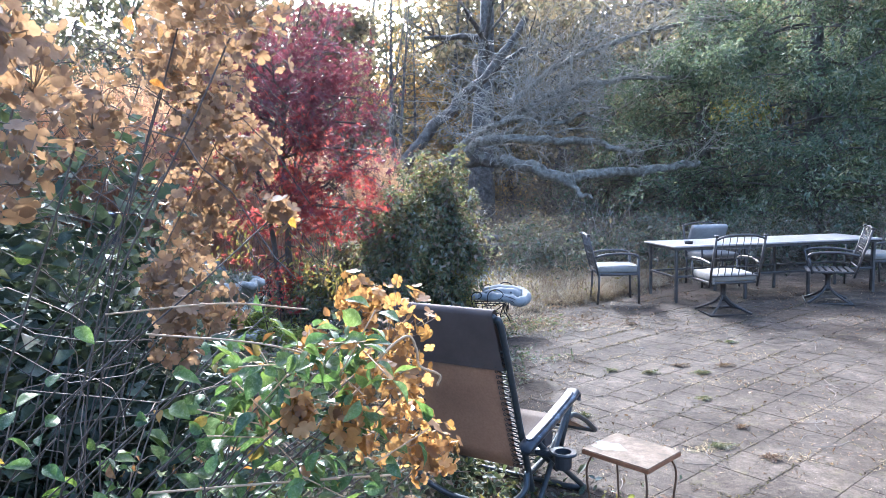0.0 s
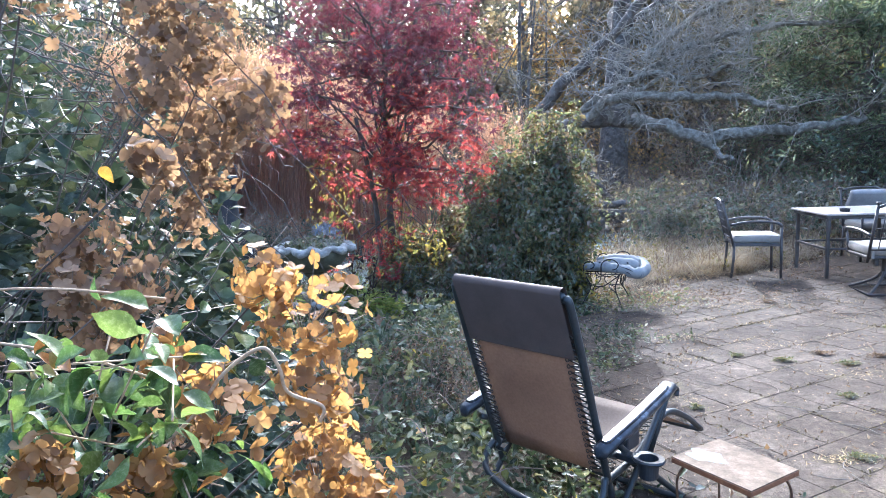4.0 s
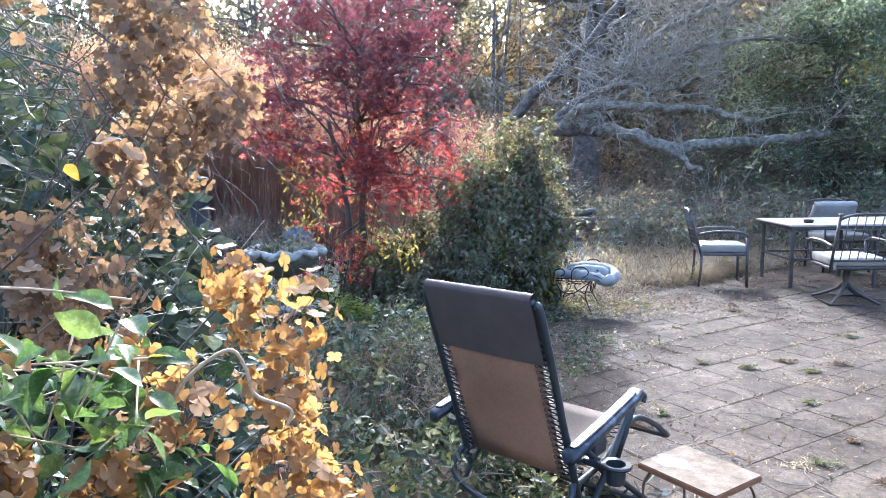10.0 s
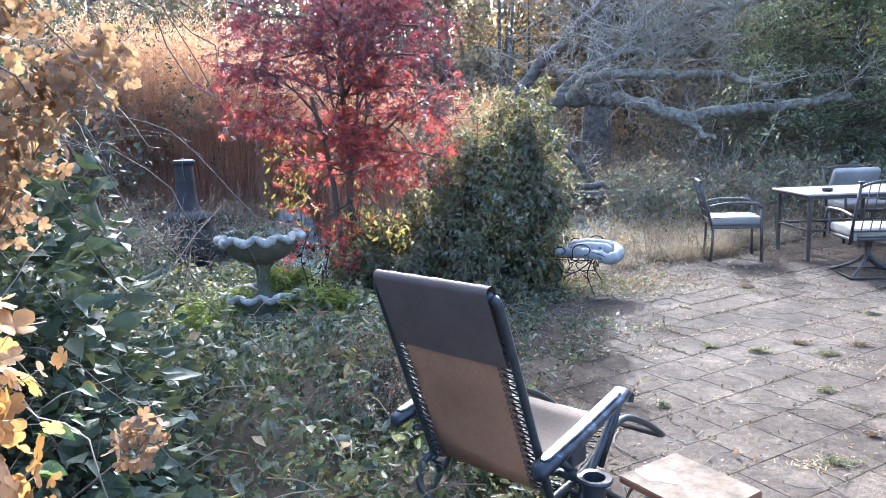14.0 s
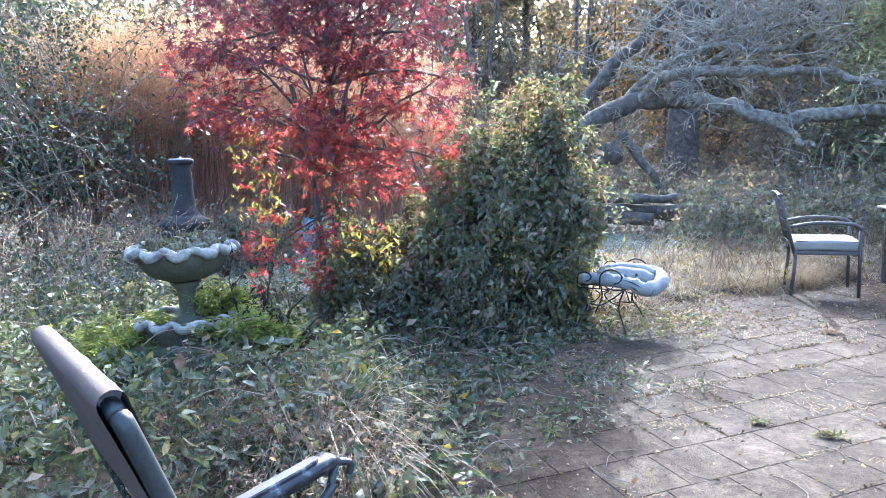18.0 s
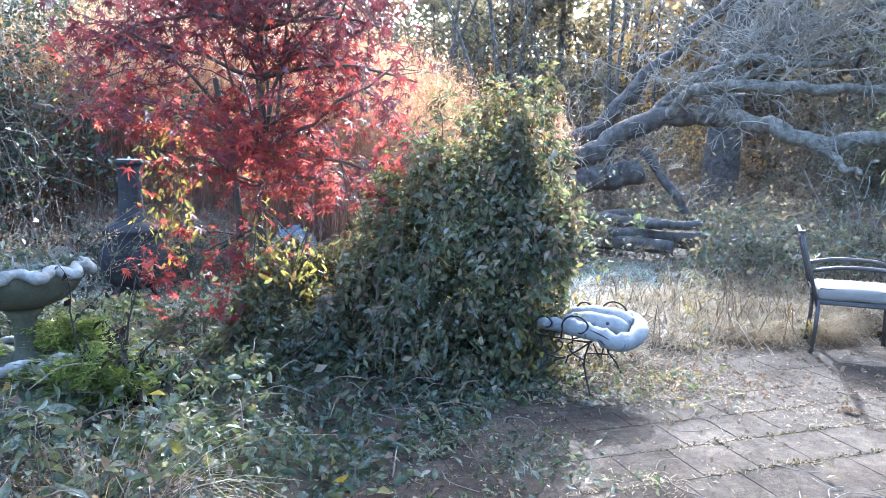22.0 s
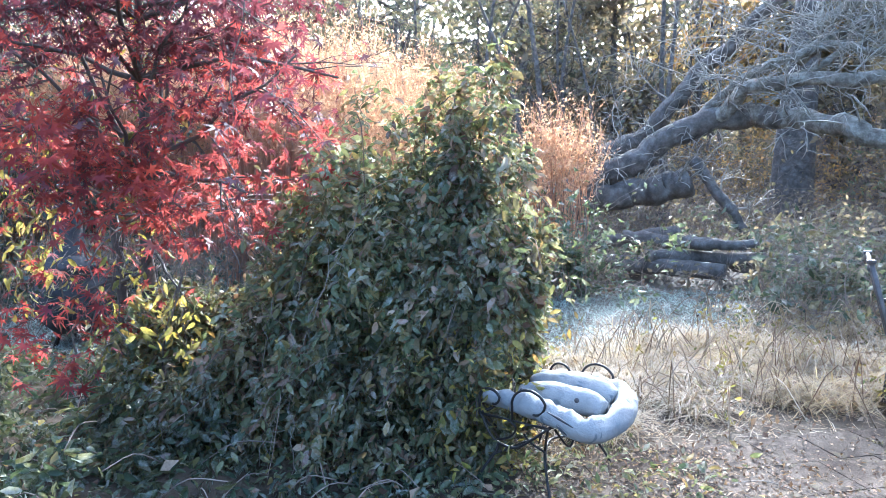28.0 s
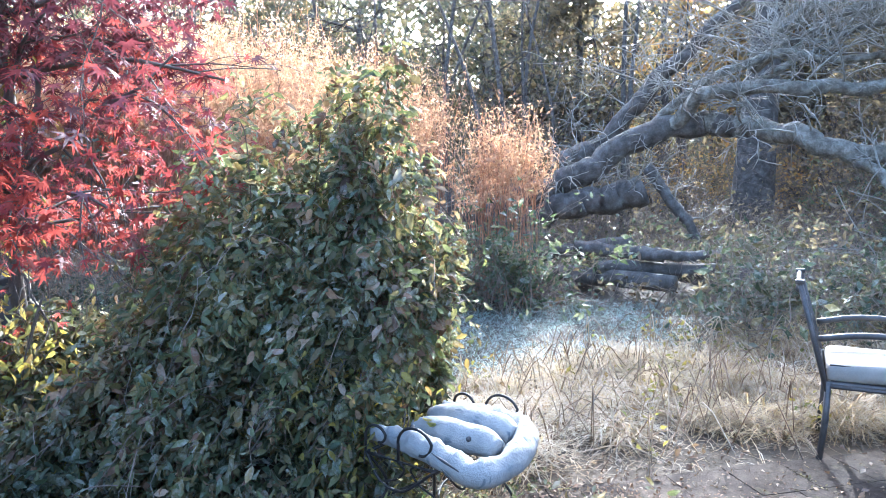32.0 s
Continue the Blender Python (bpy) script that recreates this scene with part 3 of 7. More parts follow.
# ---- reclining chair ----
def recliner():
    r = thing("reclining_chair", "brown mesh zero-gravity recliner with dark frame beside the ivy", "chair", pose(0.295, 2.775, 0, 0, 0, -41.8))
    W = 0.275
    # local: x to the sitter's right, y forward
    btop, bbot = Vector((0, -0.235, 1.05)), Vector((0, 0.02, 0.30))
    knee, toe = Vector((0, 0.50, 0.40)), Vector((0, 0.86, 0.22))

    def at(p, x):
        return (x, p.y, p.z)

    def sag(a, b, depth, name, label, n=10, m=10, w=W - 0.036, dark=False):
        d = (b - a)
        nrm = Vector((0, -d.z, d.y)).normalized()
        v = []
        for i in range(n + 1):
            for j in range(m + 1):
                s, t = i / n, j / m * 2 - 1
                q = a + d * s - nrm * depth * math.sin(math.pi * min(1, s * 1.0)) * (1 - t * t)
                edge = 0.012 * abs(math.sin(s * 22)) if abs(t) == 1 else 0
                v.append((t * (w - edge), q.y, q.z))
        f = [(i * (m + 1) + j, i * (m + 1) + j + 1, (i + 1) * (m + 1) + j + 1, (i + 1) * (m + 1) + j) for i in range(n) for j in range(m)]
        me = bpy.data.meshes.new(name)
        me.from_pydata(v, [], f)
        ob = hang(name, me, M_SLINGDARK if dark else M_SLING, r, label, True)
        so = ob.modifiers.new("thick", "SOLIDIFY")
        so.thickness, so.offset = 0.004, 0
        return ob

    sag(btop, bbot, 0.008, "backrest", "sun-faded brown mesh backrest")
    sag(bbot + Vector((0, 0.02, -0.01)), knee, 0.05, "seat", "pale worn mesh seat")
    sag(knee, toe, 0.02, "leg_rest", "mesh leg rest")
    # folded sleeve over the top bar
    up = (btop - bbot).normalized()
    v = []
    sec = []
    for k in range(9):
        a = math.pi * k / 8
        sec.append((math.cos(a) * 0.022, math.sin(a) * 0.022))
    prof = [(-0.014, -0.27), (-0.018, -0.1)] + [(x, z) for x, z in sec[::-1]] + [(0.018, -0.1), (0.014, -0.27)]
    fwd = Vector((0, up.z, -up.y))
    for xx in np.linspace(-W + 0.02, W - 0.02, 9):
        for a, b in prof:
            q = btop + fwd * a + up * (b + 0.01)
            v.append((xx, q.y, q.z))
    n = len(prof)
    f = [(i * n + j, i * n + j + 1, (i + 1) * n + j + 1, (i + 1) * n + j) for i in range(8) for j in range(n - 1)]
    me = bpy.data.meshes.new("top_sleeve")
    me.from_pydata(v, [], f)
    hang("top_sleeve", me, M_SLINGDARK, r, "dark double-layer fabric sleeve with a pale frosted fold", True)
    fr = [(x * (W - 0.05), btop.y - 0.002 + 0.002 * math.sin(9 * x), btop.z + 0.0125 + 0.001 * math.sin(14 * x)) for x in np.linspace(-1, 1, 19)]
    tube("frosted_fold", fr, 0.0185, M_FROST, r, "rime on the top fold", sides=10)
    # frame of the back: one bent tube
    c = 0.07
    tl = curve_pts([at(bbot - up * 0.12, -W), at(bbot + up * 0.2, -W), at(btop - up * c, -W), at(btop - up * 0.015, -W + 0.025), at(btop, -W + c + 0.01), at(btop, W - c - 0.01), at(btop - up * 0.015, W - 0.025), at(btop - up * c, W), at(bbot + up * 0.2, W), at(bbot - up * 0.12, W)], 6)
    tube("back_frame", tl, 0.0155, M_STEEL, r, "dark steel tube frame with rounded corners")
    for s in (-1, 1):
        tube("seat_rail", curve_pts([(s * W, 0.0, 0.27), (s * W, 0.25, 0.3), (s * W, 0.5, 0.40), (s * W, 0.7, 0.33), (s * W, 0.88, 0.21)]), 0.014, M_STEEL, r)
        # scissor legs with a curved skid
        tube("leg", curve_pts([(s * (W + 0.035), 0.42, 0.5), (s * (W + 0.035), 0.2, 0.27), (s * (W + 0.035), -0.02, 0.06), (s * (W + 0.03), -0.06, 0.018)]), 0.014, M_STEEL, r)
        tube("leg", curve_pts([(s * (W + 0.06), -0.02, 0.46), (s * (W + 0.06), 0.22, 0.27), (s * (W + 0.06), 0.5, 0.06), (s * (W + 0.06), 0.56, 0.018)]), 0.014, M_STEEL, r)
        tube("brace", curve_pts([(s * (W + 0.02), -0.06, 0.42), (s * (W + 0.02), 0.12, 0.34), (s * (W + 0.02), 0.3, 0.2)]), 0.012, M_STEEL, r)
        tube("arm_support", [(s * (W + 0.05), 0.44, 0.56), (s * (W + 0.04), 0.4, 0.45), (s * (W + 0.035), 0.3, 0.3)], 0.013, M_STEEL, r)
        # armrest
        arm = [(-0.13, 0.44), (-0.12, 0.46), (0.1, 0.495), (0.36, 0.545), (0.42, 0.56), (0.455, 0.548)]
        v, f = [], []
        sect = [(-0.034, 0.002), (-0.03, 0.016), (-0.012, 0.021), (0.012, 0.021), (0.03, 0.016), (0.034, 0.002), (0.026, -0.018), (-0.026, -0.018)]
        for i, (yy, zz) in enumerate(arm):
            k = 0.55 if i in (0, 5) else 1
            for a, b in sect:
                v.append((s * (W + 0.06) + a * k, yy, zz + b * k))
        m = len(sect)
        f = [(i * m + j, i * m + (j + 1) % m, (i + 1) * m + (j + 1) % m, (i + 1) * m + j) for i in range(len(arm) - 1) for j in range(m)]
        f += [tuple(range(m))[::-1], tuple(range((len(arm) - 1) * m, len(arm) * m))]
        me = bpy.data.meshes.new("armrest")
        me.from_pydata(v, [], f)
        rest = hang("armrest", me, M_ARM, r, "glossy black moulded armrest with frost on top", True)
        pad = [(-0.1, 0.466, 0.5), (-0.085, 0.469, 0.9), (0.1, 0.498, 1), (0.34, 0.544, 1), (0.375, 0.552, 0.85), (0.385, 0.553, 0.5)]
        bm = bmesh.new()
        rows = [[bm.verts.new((s * (W + 0.06) + a * k, yy, zz + b)) for a, b in ((-0.022, 0.012), (-0.021, 0.024), (-0.016, 0.0275), (0.016, 0.0275), (0.021, 0.024), (0.022, 0.012))] for yy, zz, k in pad]
        for p, q in zip(rows, rows[1:]):
            for j in range(5):
                bm.faces.new((p[j], p[j + 1], q[j + 1], q[j]))
        bm.faces.new(rows[0][::-1])
        bm.faces.new(rows[-1])
        bmesh.ops.recalc_face_normals(bm, faces=bm.faces)
        part("arm_pad", bm, M_ARM, rest, "raised pad inside a moulded groove")
        part("recline_lock", box_bm((0.03, 0.1, 0.07), (s * (W + 0.045), 0.12, 0.42), 0.01), M_BLACKPL, r)
        tube("lock_lever", curve_pts([(s * (W + 0.06), 0.44, 0.55), (s * (W + 0.06), 0.49, 0.53), (s * (W + 0.06), 0.485, 0.5)]), 0.011, M_BLACKPL, r)
        # elastic cord laced through the edge, with grommets
        cord = []
        d = bbot - btop
        for i in range(45):
            q = btop + d * (0.2 + 0.78 * i / 44)
            cord.append((s * (W - (0.008 if i % 2 else 0.052)), q.y - 0.006, q.z))
        tube("lacing_cord", cord, 0.0052, M_CORD, r, sides=5)
        g = Tubes(5)
        for i in range(0, 45, 2):
            q = btop + d * (0.2 + 0.78 * i / 44)
            ring = [(s * (W - 0.058) + 0.007 * math.cos(a), q.y - 0.012, q.z + 0.007 * math.sin(a)) for a in np.arange(8) * math.pi / 4]
            g.add(ring, 0.0022, closed=True)
        g.hang("grommets", M_STEEL, r)
        cord = []
        for i in range(25):
            q = bbot + (knee - bbot) * (0.05 + 0.9 * i / 24)
            cord.append((s * (W - (0.008 if i % 2 else 0.055)), q.y, q.z))
        tube("lacing_cord", cord, 0.0035, M_CORD, r, sides=5)
    for yy, zz in ((-0.06, 0.018), (0.56, 0.018)):
        tube("floor_bar", curve_pts([(-W - 0.05, yy, zz), (-W, yy - 0.03, zz), (0, yy - 0.04, zz), (W, yy - 0.03, zz), (W + 0.05, yy, zz)]), 0.014, M_STEEL, r)
    tube("rear_loop", curve_pts([(-W, 0.0, 0.3), (-W - 0.01, -0.05, 0.235), (-W + 0.06, -0.1, 0.19), (0, -0.13, 0.16), (W - 0.06, -0.1, 0.17), (W + 0.01, -0.04, 0.22), (W, 0.01, 0.29)]), 0.0145, M_STEEL, r, "bent tube looping below the backrest")
    tube("cross_bar", [(-W, 0.86, 0.215), (W, 0.86, 0.215)], 0.013, M_STEEL, r)
    # clip-on cup holder
    bm = bmesh.new()
    rings = []
    for rx, ry, z in ((0.03, 0.03, 0.325), (0.036, 0.036, 0.33), (0.04, 0.04, 0.39), (0.06, 0.05, 0.392), (0.064, 0.054, 0.399), (0.06, 0.05, 0.406), (0.037, 0.037, 0.404), (0.033, 0.033, 0.34)):
        rings.append([bm.verts.new((W + 0.16 + rx * math.cos(a), 0.05 + ry * math.sin(a), z)) for a in np.arange(24) * math.pi / 12])
    for p, q in zip(rings, rings[1:]):
        for j in range(24):
            bm.faces.new((p[j], p[(j + 1) % 24], q[(j + 1) % 24], q[j]))
    bm.faces.new(rings[0][::-1])
    bm.faces.new(rings[-1])
    holder = part("cup_holder", bm, M_BLACKPL, r, "black clip-on plastic cup holder")
    part("clip", box_bm((0.09, 0.045, 0.03), (W + 0.075, 0.05, 0.385), 0.008), M_BLACKPL, holder)
    return r


recliner()


def side_table():
    t = thing("side_table", "small weathered wooden side table with rusty wire legs on the patio", "side table", pose(0.932, 2.43, 0, 0, 0, -56))
    part("tabletop", box_bm((0.33, 0.272, 0.020), (0, 0, 0.41), 0.003), M_BOARDEDGE, t, "red-brown wooden board")
    part("worn_surface", box_bm((0.326, 0.268, 0.004), (0, 0, 0.4215), 0.0012), M_BOARD, t, "bleached peeling top surface")
    turn = np.arange(28) * 2 * math.pi / 28
    bm = bmesh.new()
    ring = [bm.verts.new((-0.095 + 0.07 * (1 + 0.25 * math.sin(3 * a + 1) + 0.1 * math.sin(7 * a)) * math.cos(a), -0.035 + 0.05 * (1 + 0.2 * math.sin(2 * a) + 0.12 * math.sin(5 * a + 2)) * math.sin(a), 0.4246)) for a in turn]
    bm.faces.new(ring)
    part("frost_patch", bm, M_RIME, t, "pale blue patch of frost")
    for sx in (-1, 1):
        pts = [(sx * 0.13, -0.1, 0.398), (sx * 0.15, -0.12, 0.33), (sx * 0.14, -0.115, 0.2), (sx * 0.13, -0.105, 0.1), (sx * 0.145, -0.115, 0.006), (sx * 0.145, 0.0, 0.004), (sx * 0.145, 0.115, 0.006), (sx * 0.13, 0.105, 0.1), (sx * 0.14, 0.115, 0.2), (sx * 0.15, 0.12, 0.33), (sx * 0.13, 0.1, 0.398)]
        tube("wire_leg", curve_pts(pts, 5), 0.005, M_RUST, t, "rusty bent wire leg", sides=6)
    tube("wire_stretcher", [(-0.145, 0, 0.008), (0.145, 0, 0.008)], 0.004, M_RUST, t, sides=6)
    return t


side_table()


# ---- dining set ----
def cushion_bm(w, d, h, at, puff=0.02):
    bm = box_bm((w, d, h), (0, 0, 0), min(h * 0.42, 0.03), None, 3)
    bmesh.ops.subdivide_edges(bm, edges=[e for e in bm.edges if e.calc_length() > 0.2], cuts=5, use_grid_fill=True)
    for q in bm.verts:
        k = max(0, 1 - (2 * q.co.x / w) ** 2) * max(0, 1 - (2 * q.co.y / d) ** 2)
        q.co.z += math.copysign(puff * k, q.co.z) + 0.004 * math.sin(31 * q.co.x + 17 * q.co.y)
    bmesh.ops.translate(bm, vec=at, verts=bm.verts)
    return bm


def lattice_back(parent, w, y0, z0, y1, z1, arch=0.05):
    """Post, arched top rail and lattice of flat bars."""
    for s in (-1, 1):
        tube("back_post", [(s * w, y0, z0), (s * w, y0 * 0.5 + y1 * 0.5, (z0 + z1) / 2), (s * w, y1, z1)], 0.014, M_FRAME, parent, sides=6)
        part("post_cap", box_bm((0.045, 0.045, 0.022), (s * w, y1, z1 + 0.008), 0.006), M_FRAME, parent)
    top = [(x * w, y1 - 0.005, z1 - 0.035 + arch * (1 - abs(x) ** 3)) for x in np.linspace(-1, 1, 13)]
    tube("top_rail", top, 0.013, M_FRAME, parent, sides=6)
    low = [(x * w, y0 + (y1 - y0) * 0.22, z0 + (z1 - z0) * 0.22) for x in (-1, 1)]
    tube("lower_rail", low, 0.010, M_FRAME, parent, sides=6)
    for i in range(1, 7):
        x = -w + 2 * w * i / 7
        zt = z1 - 0.04 + arch * (1 - abs(x / w) ** 3)
        tube("lattice_upright", [(x, low[0][1], low[0][2]), (x, y1 - 0.004, zt)], 0.005, M_FRAME, parent, sides=5)
    for k in (0.4, 0.58, 0.76):
        y, z = y0 + (y1 - y0) * k, z0 + (z1 - z0) * k
        tube("lattice_bar", [(-w, y, z), (w, y, z)], 0.005, M_FRAME, parent, sides=5)


def dining_chair(m, swivel, cushion, label, back_cushion=False):
    c = thing("patio_chair", label, "chair", m, "chairs round the patio table")
    w = 0.28
    lattice_back(c, w, -0.25, 0.34, *((-0.43, 0.93) if swivel else (-0.39, 0.88)))
    part("seat_frame", box_bm((0.56, 0.5, 0.03), (0, 0, 0.385), 0.01), M_FRAME, c) if cushion else None
    if cushion:
        pad = part("seat_cushion", cushion_bm(0.55, 0.52, 0.085, (0, 0.0, 0.445)), M_CUSHION, c, "sagging cream seat cushion", True)
        ring = [(x, y, 0.478) for x, y in ((-0.26, -0.24), (0.26, -0.24), (0.26, 0.24), (-0.26, 0.24))]
        tube("piping", ring, 0.006, M_PIPING, pad, sides=5, closed=True)
        part("cushion_tie", box_bm((0.03, 0.02, 0.09), (-0.24, -0.27, 0.42), 0.006), M_CUSHION, pad)
    else:
        for s in (-1, 1):
            tube("seat_rail", [(s * 0.26, -0.26, 0.40), (s * 0.26, 0.25, 0.40)], 0.012, M_FRAME, c, sides=6)
        for i in range(7):
            part("seat_slat", box_bm((0.53, 0.045, 0.012), (0, -0.23 + 0.077 * i, 0.41), 0.003), M_FRAME, c)
    for s in (-1, 1):
        tube("armrest", curve_pts([(s * (w + 0.0), -0.30, 0.61), (s * (w + 0.02), -0.1, 0.645), (s * (w + 0.02), 0.15, 0.64), (s * (w + 0.01), 0.235, 0.61), (s * w, 0.245, 0.585)]), 0.016, M_FRAME, c, sides=7)
        if swivel:
            tube("arm_post", [(s * w, 0.24, 0.6), (s * (w - 0.01), 0.2, 0.38)], 0.012, M_FRAME, c, sides=6)
        else:
            tube("leg", [(s * w, 0.245, 0.6), (s * w, 0.25, 0.3), (s * w, 0.255, 0.0)], 0.015, M_FRAME, c, sides=6)
            tube("leg", [(s * w, -0.25, 0.40), (s * w, -0.255, 0.2), (s * w, -0.275, 0.0)], 0.015, M_FRAME, c, sides=6)
            tube("side_stretcher", [(s * w, -0.26, 0.375), (s * w, 0.25, 0.375)], 0.009, M_FRAME, c, sides=6)
    if swivel:
        lathe("swivel_column", [(0.001, 0.38), (0.07, 0.38), (0.07, 0.35), (0.03, 0.33), (0.03, 0.2), (0.05, 0.15), (0.001, 0.13)], M_FRAME, c, sides=14)
        for k in range(4):
            a = math.pi / 4 + k * math.pi / 2
            ca, sa = math.cos(a), math.sin(a)
            tube("base_leg", curve_pts([(0.02 * ca, 0.02 * sa, 0.2), (0.1 * ca, 0.1 * sa, 0.12), (0.24 * ca, 0.24 * sa, 0.05), (0.33 * ca, 0.33 * sa, 0.014)]), 0.015, M_FRAME, c, sides=6)
        tube("base_ring", [(0.36 * math.cos(a), 0.36 * math.sin(a), 0.014) for a in np.arange(4) * math.pi / 2 + math.pi / 4], 0.014, M_FRAME, c, sides=6, closed=True)
    if back_cushion:
        rot = Matrix.Rotation(radians(58), 4, "X")
        bm = cushion_bm(0.55, 0.5, 0.09, (0, 0, 0))
        bmesh.ops.transform(bm, matrix=Matrix.Translation((0, -0.22, 0.66)) @ rot, verts=bm.verts)
        part("back_cushion", bm, M_GREYCUSH, c, "grey box cushion leaning on the backrest", True)
    return c


dining_chair(pose(3.31, 8.218, 0, 0, 0, -100) @ Matrix.Diagonal((0.8, 1, 1, 1)), False, True, "bronze metal patio armchair with cream cushion at the table end")
dining_chair(pose(4.2, 7.15, 0, 0, 0, -6), True, True, "bronze swivel patio chair with lattice back and cream cushion")
dining_chair(pose(5.78, 7.42, 0, 0, 0, 58), True, False, "bronze swivel patio chair with bare slatted seat")
dining_chair(pose(7.2, 8.3, 0, 0, 0, 84), False, True, "bronze metal patio armchair with cushion at the far table end")
dining_chair(pose(5.2, 9.1, height(5.2, 9.1) + 0.035, 0, 0, 176), False, True, "bronze patio armchair with grey cushions behind the table", True)


def dining_table():
    t = thing("patio_table", "long bronze patio table with a pale stone-look top", "table", pose(5.4, 8.24, 0))
    part("tabletop", box_bm((2.95, 0.86, 0.022), (0, 0, 0.72), 0.006), M_TABLETOP, t, "pale frosted stone-look tabletop")
    part("apron", box_bm((2.9, 0.8, 0.035), (0, 0, 0.69), 0.006), M_FRAME, t)
    for x in (-1.41, -0.45, 0.45, 1.41):
        for y in (-0.36, 0.36):
            part("leg", box_bm((0.036, 0.036, 0.68), (x, y, 0.34), 0.005), M_FRAME, t)
    for x in (-1.41, 1.41):
        part("end_stretcher", box_bm((0.03, 0.7, 0.025), (x, 0, 0.33), 0.005), M_FRAME, t)
    for y in (-0.36, 0.36):
        part("side_stretcher", box_bm((2.8, 0.025, 0.025), (0, y, 0.33), 0.005), M_FRAME, t)
    a = thing("ashtray", "small black ashtray on the patio table", "ashtray", pose(4.25, 8.05, 0.731))
    lathe("dish", [(0.001, 0.0), (0.05, 0.0), (0.055, 0.035), (0.045, 0.035), (0.04, 0.012), (0.001, 0.012)], M_IRON, a, sides=18)


dining_table()


# ---- wire stool with cushion ----
def wire_stool():
    s = thing("wire_stool", "black wrought-iron scroll stool at the patio edge", "stool", pose(1.36, 6.97, 0, 0, 0, -19))
    hw, hd, zt = 0.17, 0.27, 0.33
    tube("seat_ring", [(-hw, -hd, zt), (hw, -hd, zt), (hw, hd, zt), (-hw, hd, zt)], 0.008, M_IRON, s, sides=6, closed=True)
    for y in (-hd * 0.5, 0, hd * 0.5):
        tube("seat_bar", [(-hw, y, zt), (hw, y, zt)], 0.006, M_IRON, s, sides=6)
    for sx in (-1, 1):
        for sy in (-1, 1):
            pts = [(sx * hw, sy * hd, zt), (sx * hw * 0.75, sy * hd * 0.8, zt - 0.1), (sx * hw * 0.72, sy * hd * 0.78, zt - 0.17), (sx * hw * 0.95, sy * hd * 0.95, 0.08), (sx * hw * 1.15, sy * hd * 1.05, 0.005)]
            tube("leg", curve_pts(pts), 0.0062, M_IRON, s, sides=6)
            pts = [(sx * hw * 0.75, sy * hd * 0.8, zt - 0.13), (sx * hw * 0.3, sy * hd * 0.8, zt - 0.1), (sx * hw * 0.1, sy * hd * 0.82, zt - 0.05), (sx * hw * 0.3, sy * hd * 0.84, zt - 0.02)]
            tube("scroll", curve_pts(pts), 0.0048, M_IRON, s, sides=6)
        tube("side_scroll", curve_pts([(sx * hw * 1.02, -hd * 0.8, zt - 0.02), (sx * hw * 1.05, -hd * 0.35, zt - 0.13), (sx * hw * 1.02, 0, zt - 0.06), (sx * hw * 1.05, hd * 0.35, zt - 0.13), (sx * hw * 1.02, hd * 0.8, zt - 0.02)]), 0.005, M_IRON, s, sides=6)
        tube("stretcher", curve_pts([(sx * hw * 0.85, -hd * 0.9, 0.13), (sx * hw * 0.2, 0, 0.17), (sx * hw * 0.85, hd * 0.9, 0.13)]), 0.006, M_IRON, s, sides=6)
    for y, sh in ((-hd, 0.0), (hd, 0.06)):
        for x, r in ((-hw * 0.72 + sh, 0.055), (hw * 0.45 + sh, 0.085)):
            pts = []
            for k in range(17):
                a = math.pi * (1.05 - 1.35 * k / 16)
                rr = r * (1 if k < 12 else 1 - 0.12 * (k - 11))
                pts.append((x + rr * math.cos(a), y * 0.985, zt + 0.07 + rr * 0.9 * math.sin(a)))
            pts.insert(0, (x - r, y * 0.985, zt))
            tube("scroll_loop", pts, 0.006, M_IRON, s, sides=6)
        tube("under_scroll", curve_pts([(-hw, y, zt), (-hw * 0.6, y, zt - 0.1), (0, y, zt - 0.12), (hw * 0.5, y, zt - 0.07), (hw, y, zt)]), 0.006, M_IRON, s, sides=6)
    # cushion: horseshoe roll round a tufted middle
    c = thing("stool_cushion", "pale blue puffy cushion folded over the wire stool", "cushion", pose(1.38, 6.95, zt + 0.008, 0, 0, -19))
    path = [(-0.21, -0.19), (-0.08, -0.19), (0.06, -0.20), (0.2, -0.22), (0.3, -0.195), (0.355, -0.08), (0.345, 0.06), (0.28, 0.17), (0.16, 0.2), (0.0, 0.2), (-0.14, 0.21)]
    lift = [0.05, 0.052, 0.048, 0.025, 0.0, 0.01, 0.035, 0.052, 0.058, 0.06, 0.055]
    pts = curve_pts([(x, y, z) for (x, y), z in zip(path, lift)], 6)
    n = len(pts)
    rad = [0.051 * (0.62 + 0.38 * min(1, 6 * min(i, n - 1 - i) / n)) * (1 + 0.04 * (0.3 < i / n < 0.65)) * (1 + 0.03 * math.sin(i * 0.8) + 0.015 * math.sin(i * 2.7)) for i in range(n)]
    me = Tubes(20).add(pts, rad).mesh("cushion_roll")
    co = np.empty(len(me.vertices) * 3, np.float32)
    me.vertices.foreach_get("co", co)
    co = co.reshape(-1, 3)
    crease = 0.8 * 0.007 * np.sin(60 * co[:, 0] + 25 * co[:, 1]) + 0.005 * np.sin(41 * co[:, 1] - 90 * co[:, 0]) + 0.004 * np.sin(130 * co[:, 0] + 70 * co[:, 1])
    over = co[:, 0] > 0.2
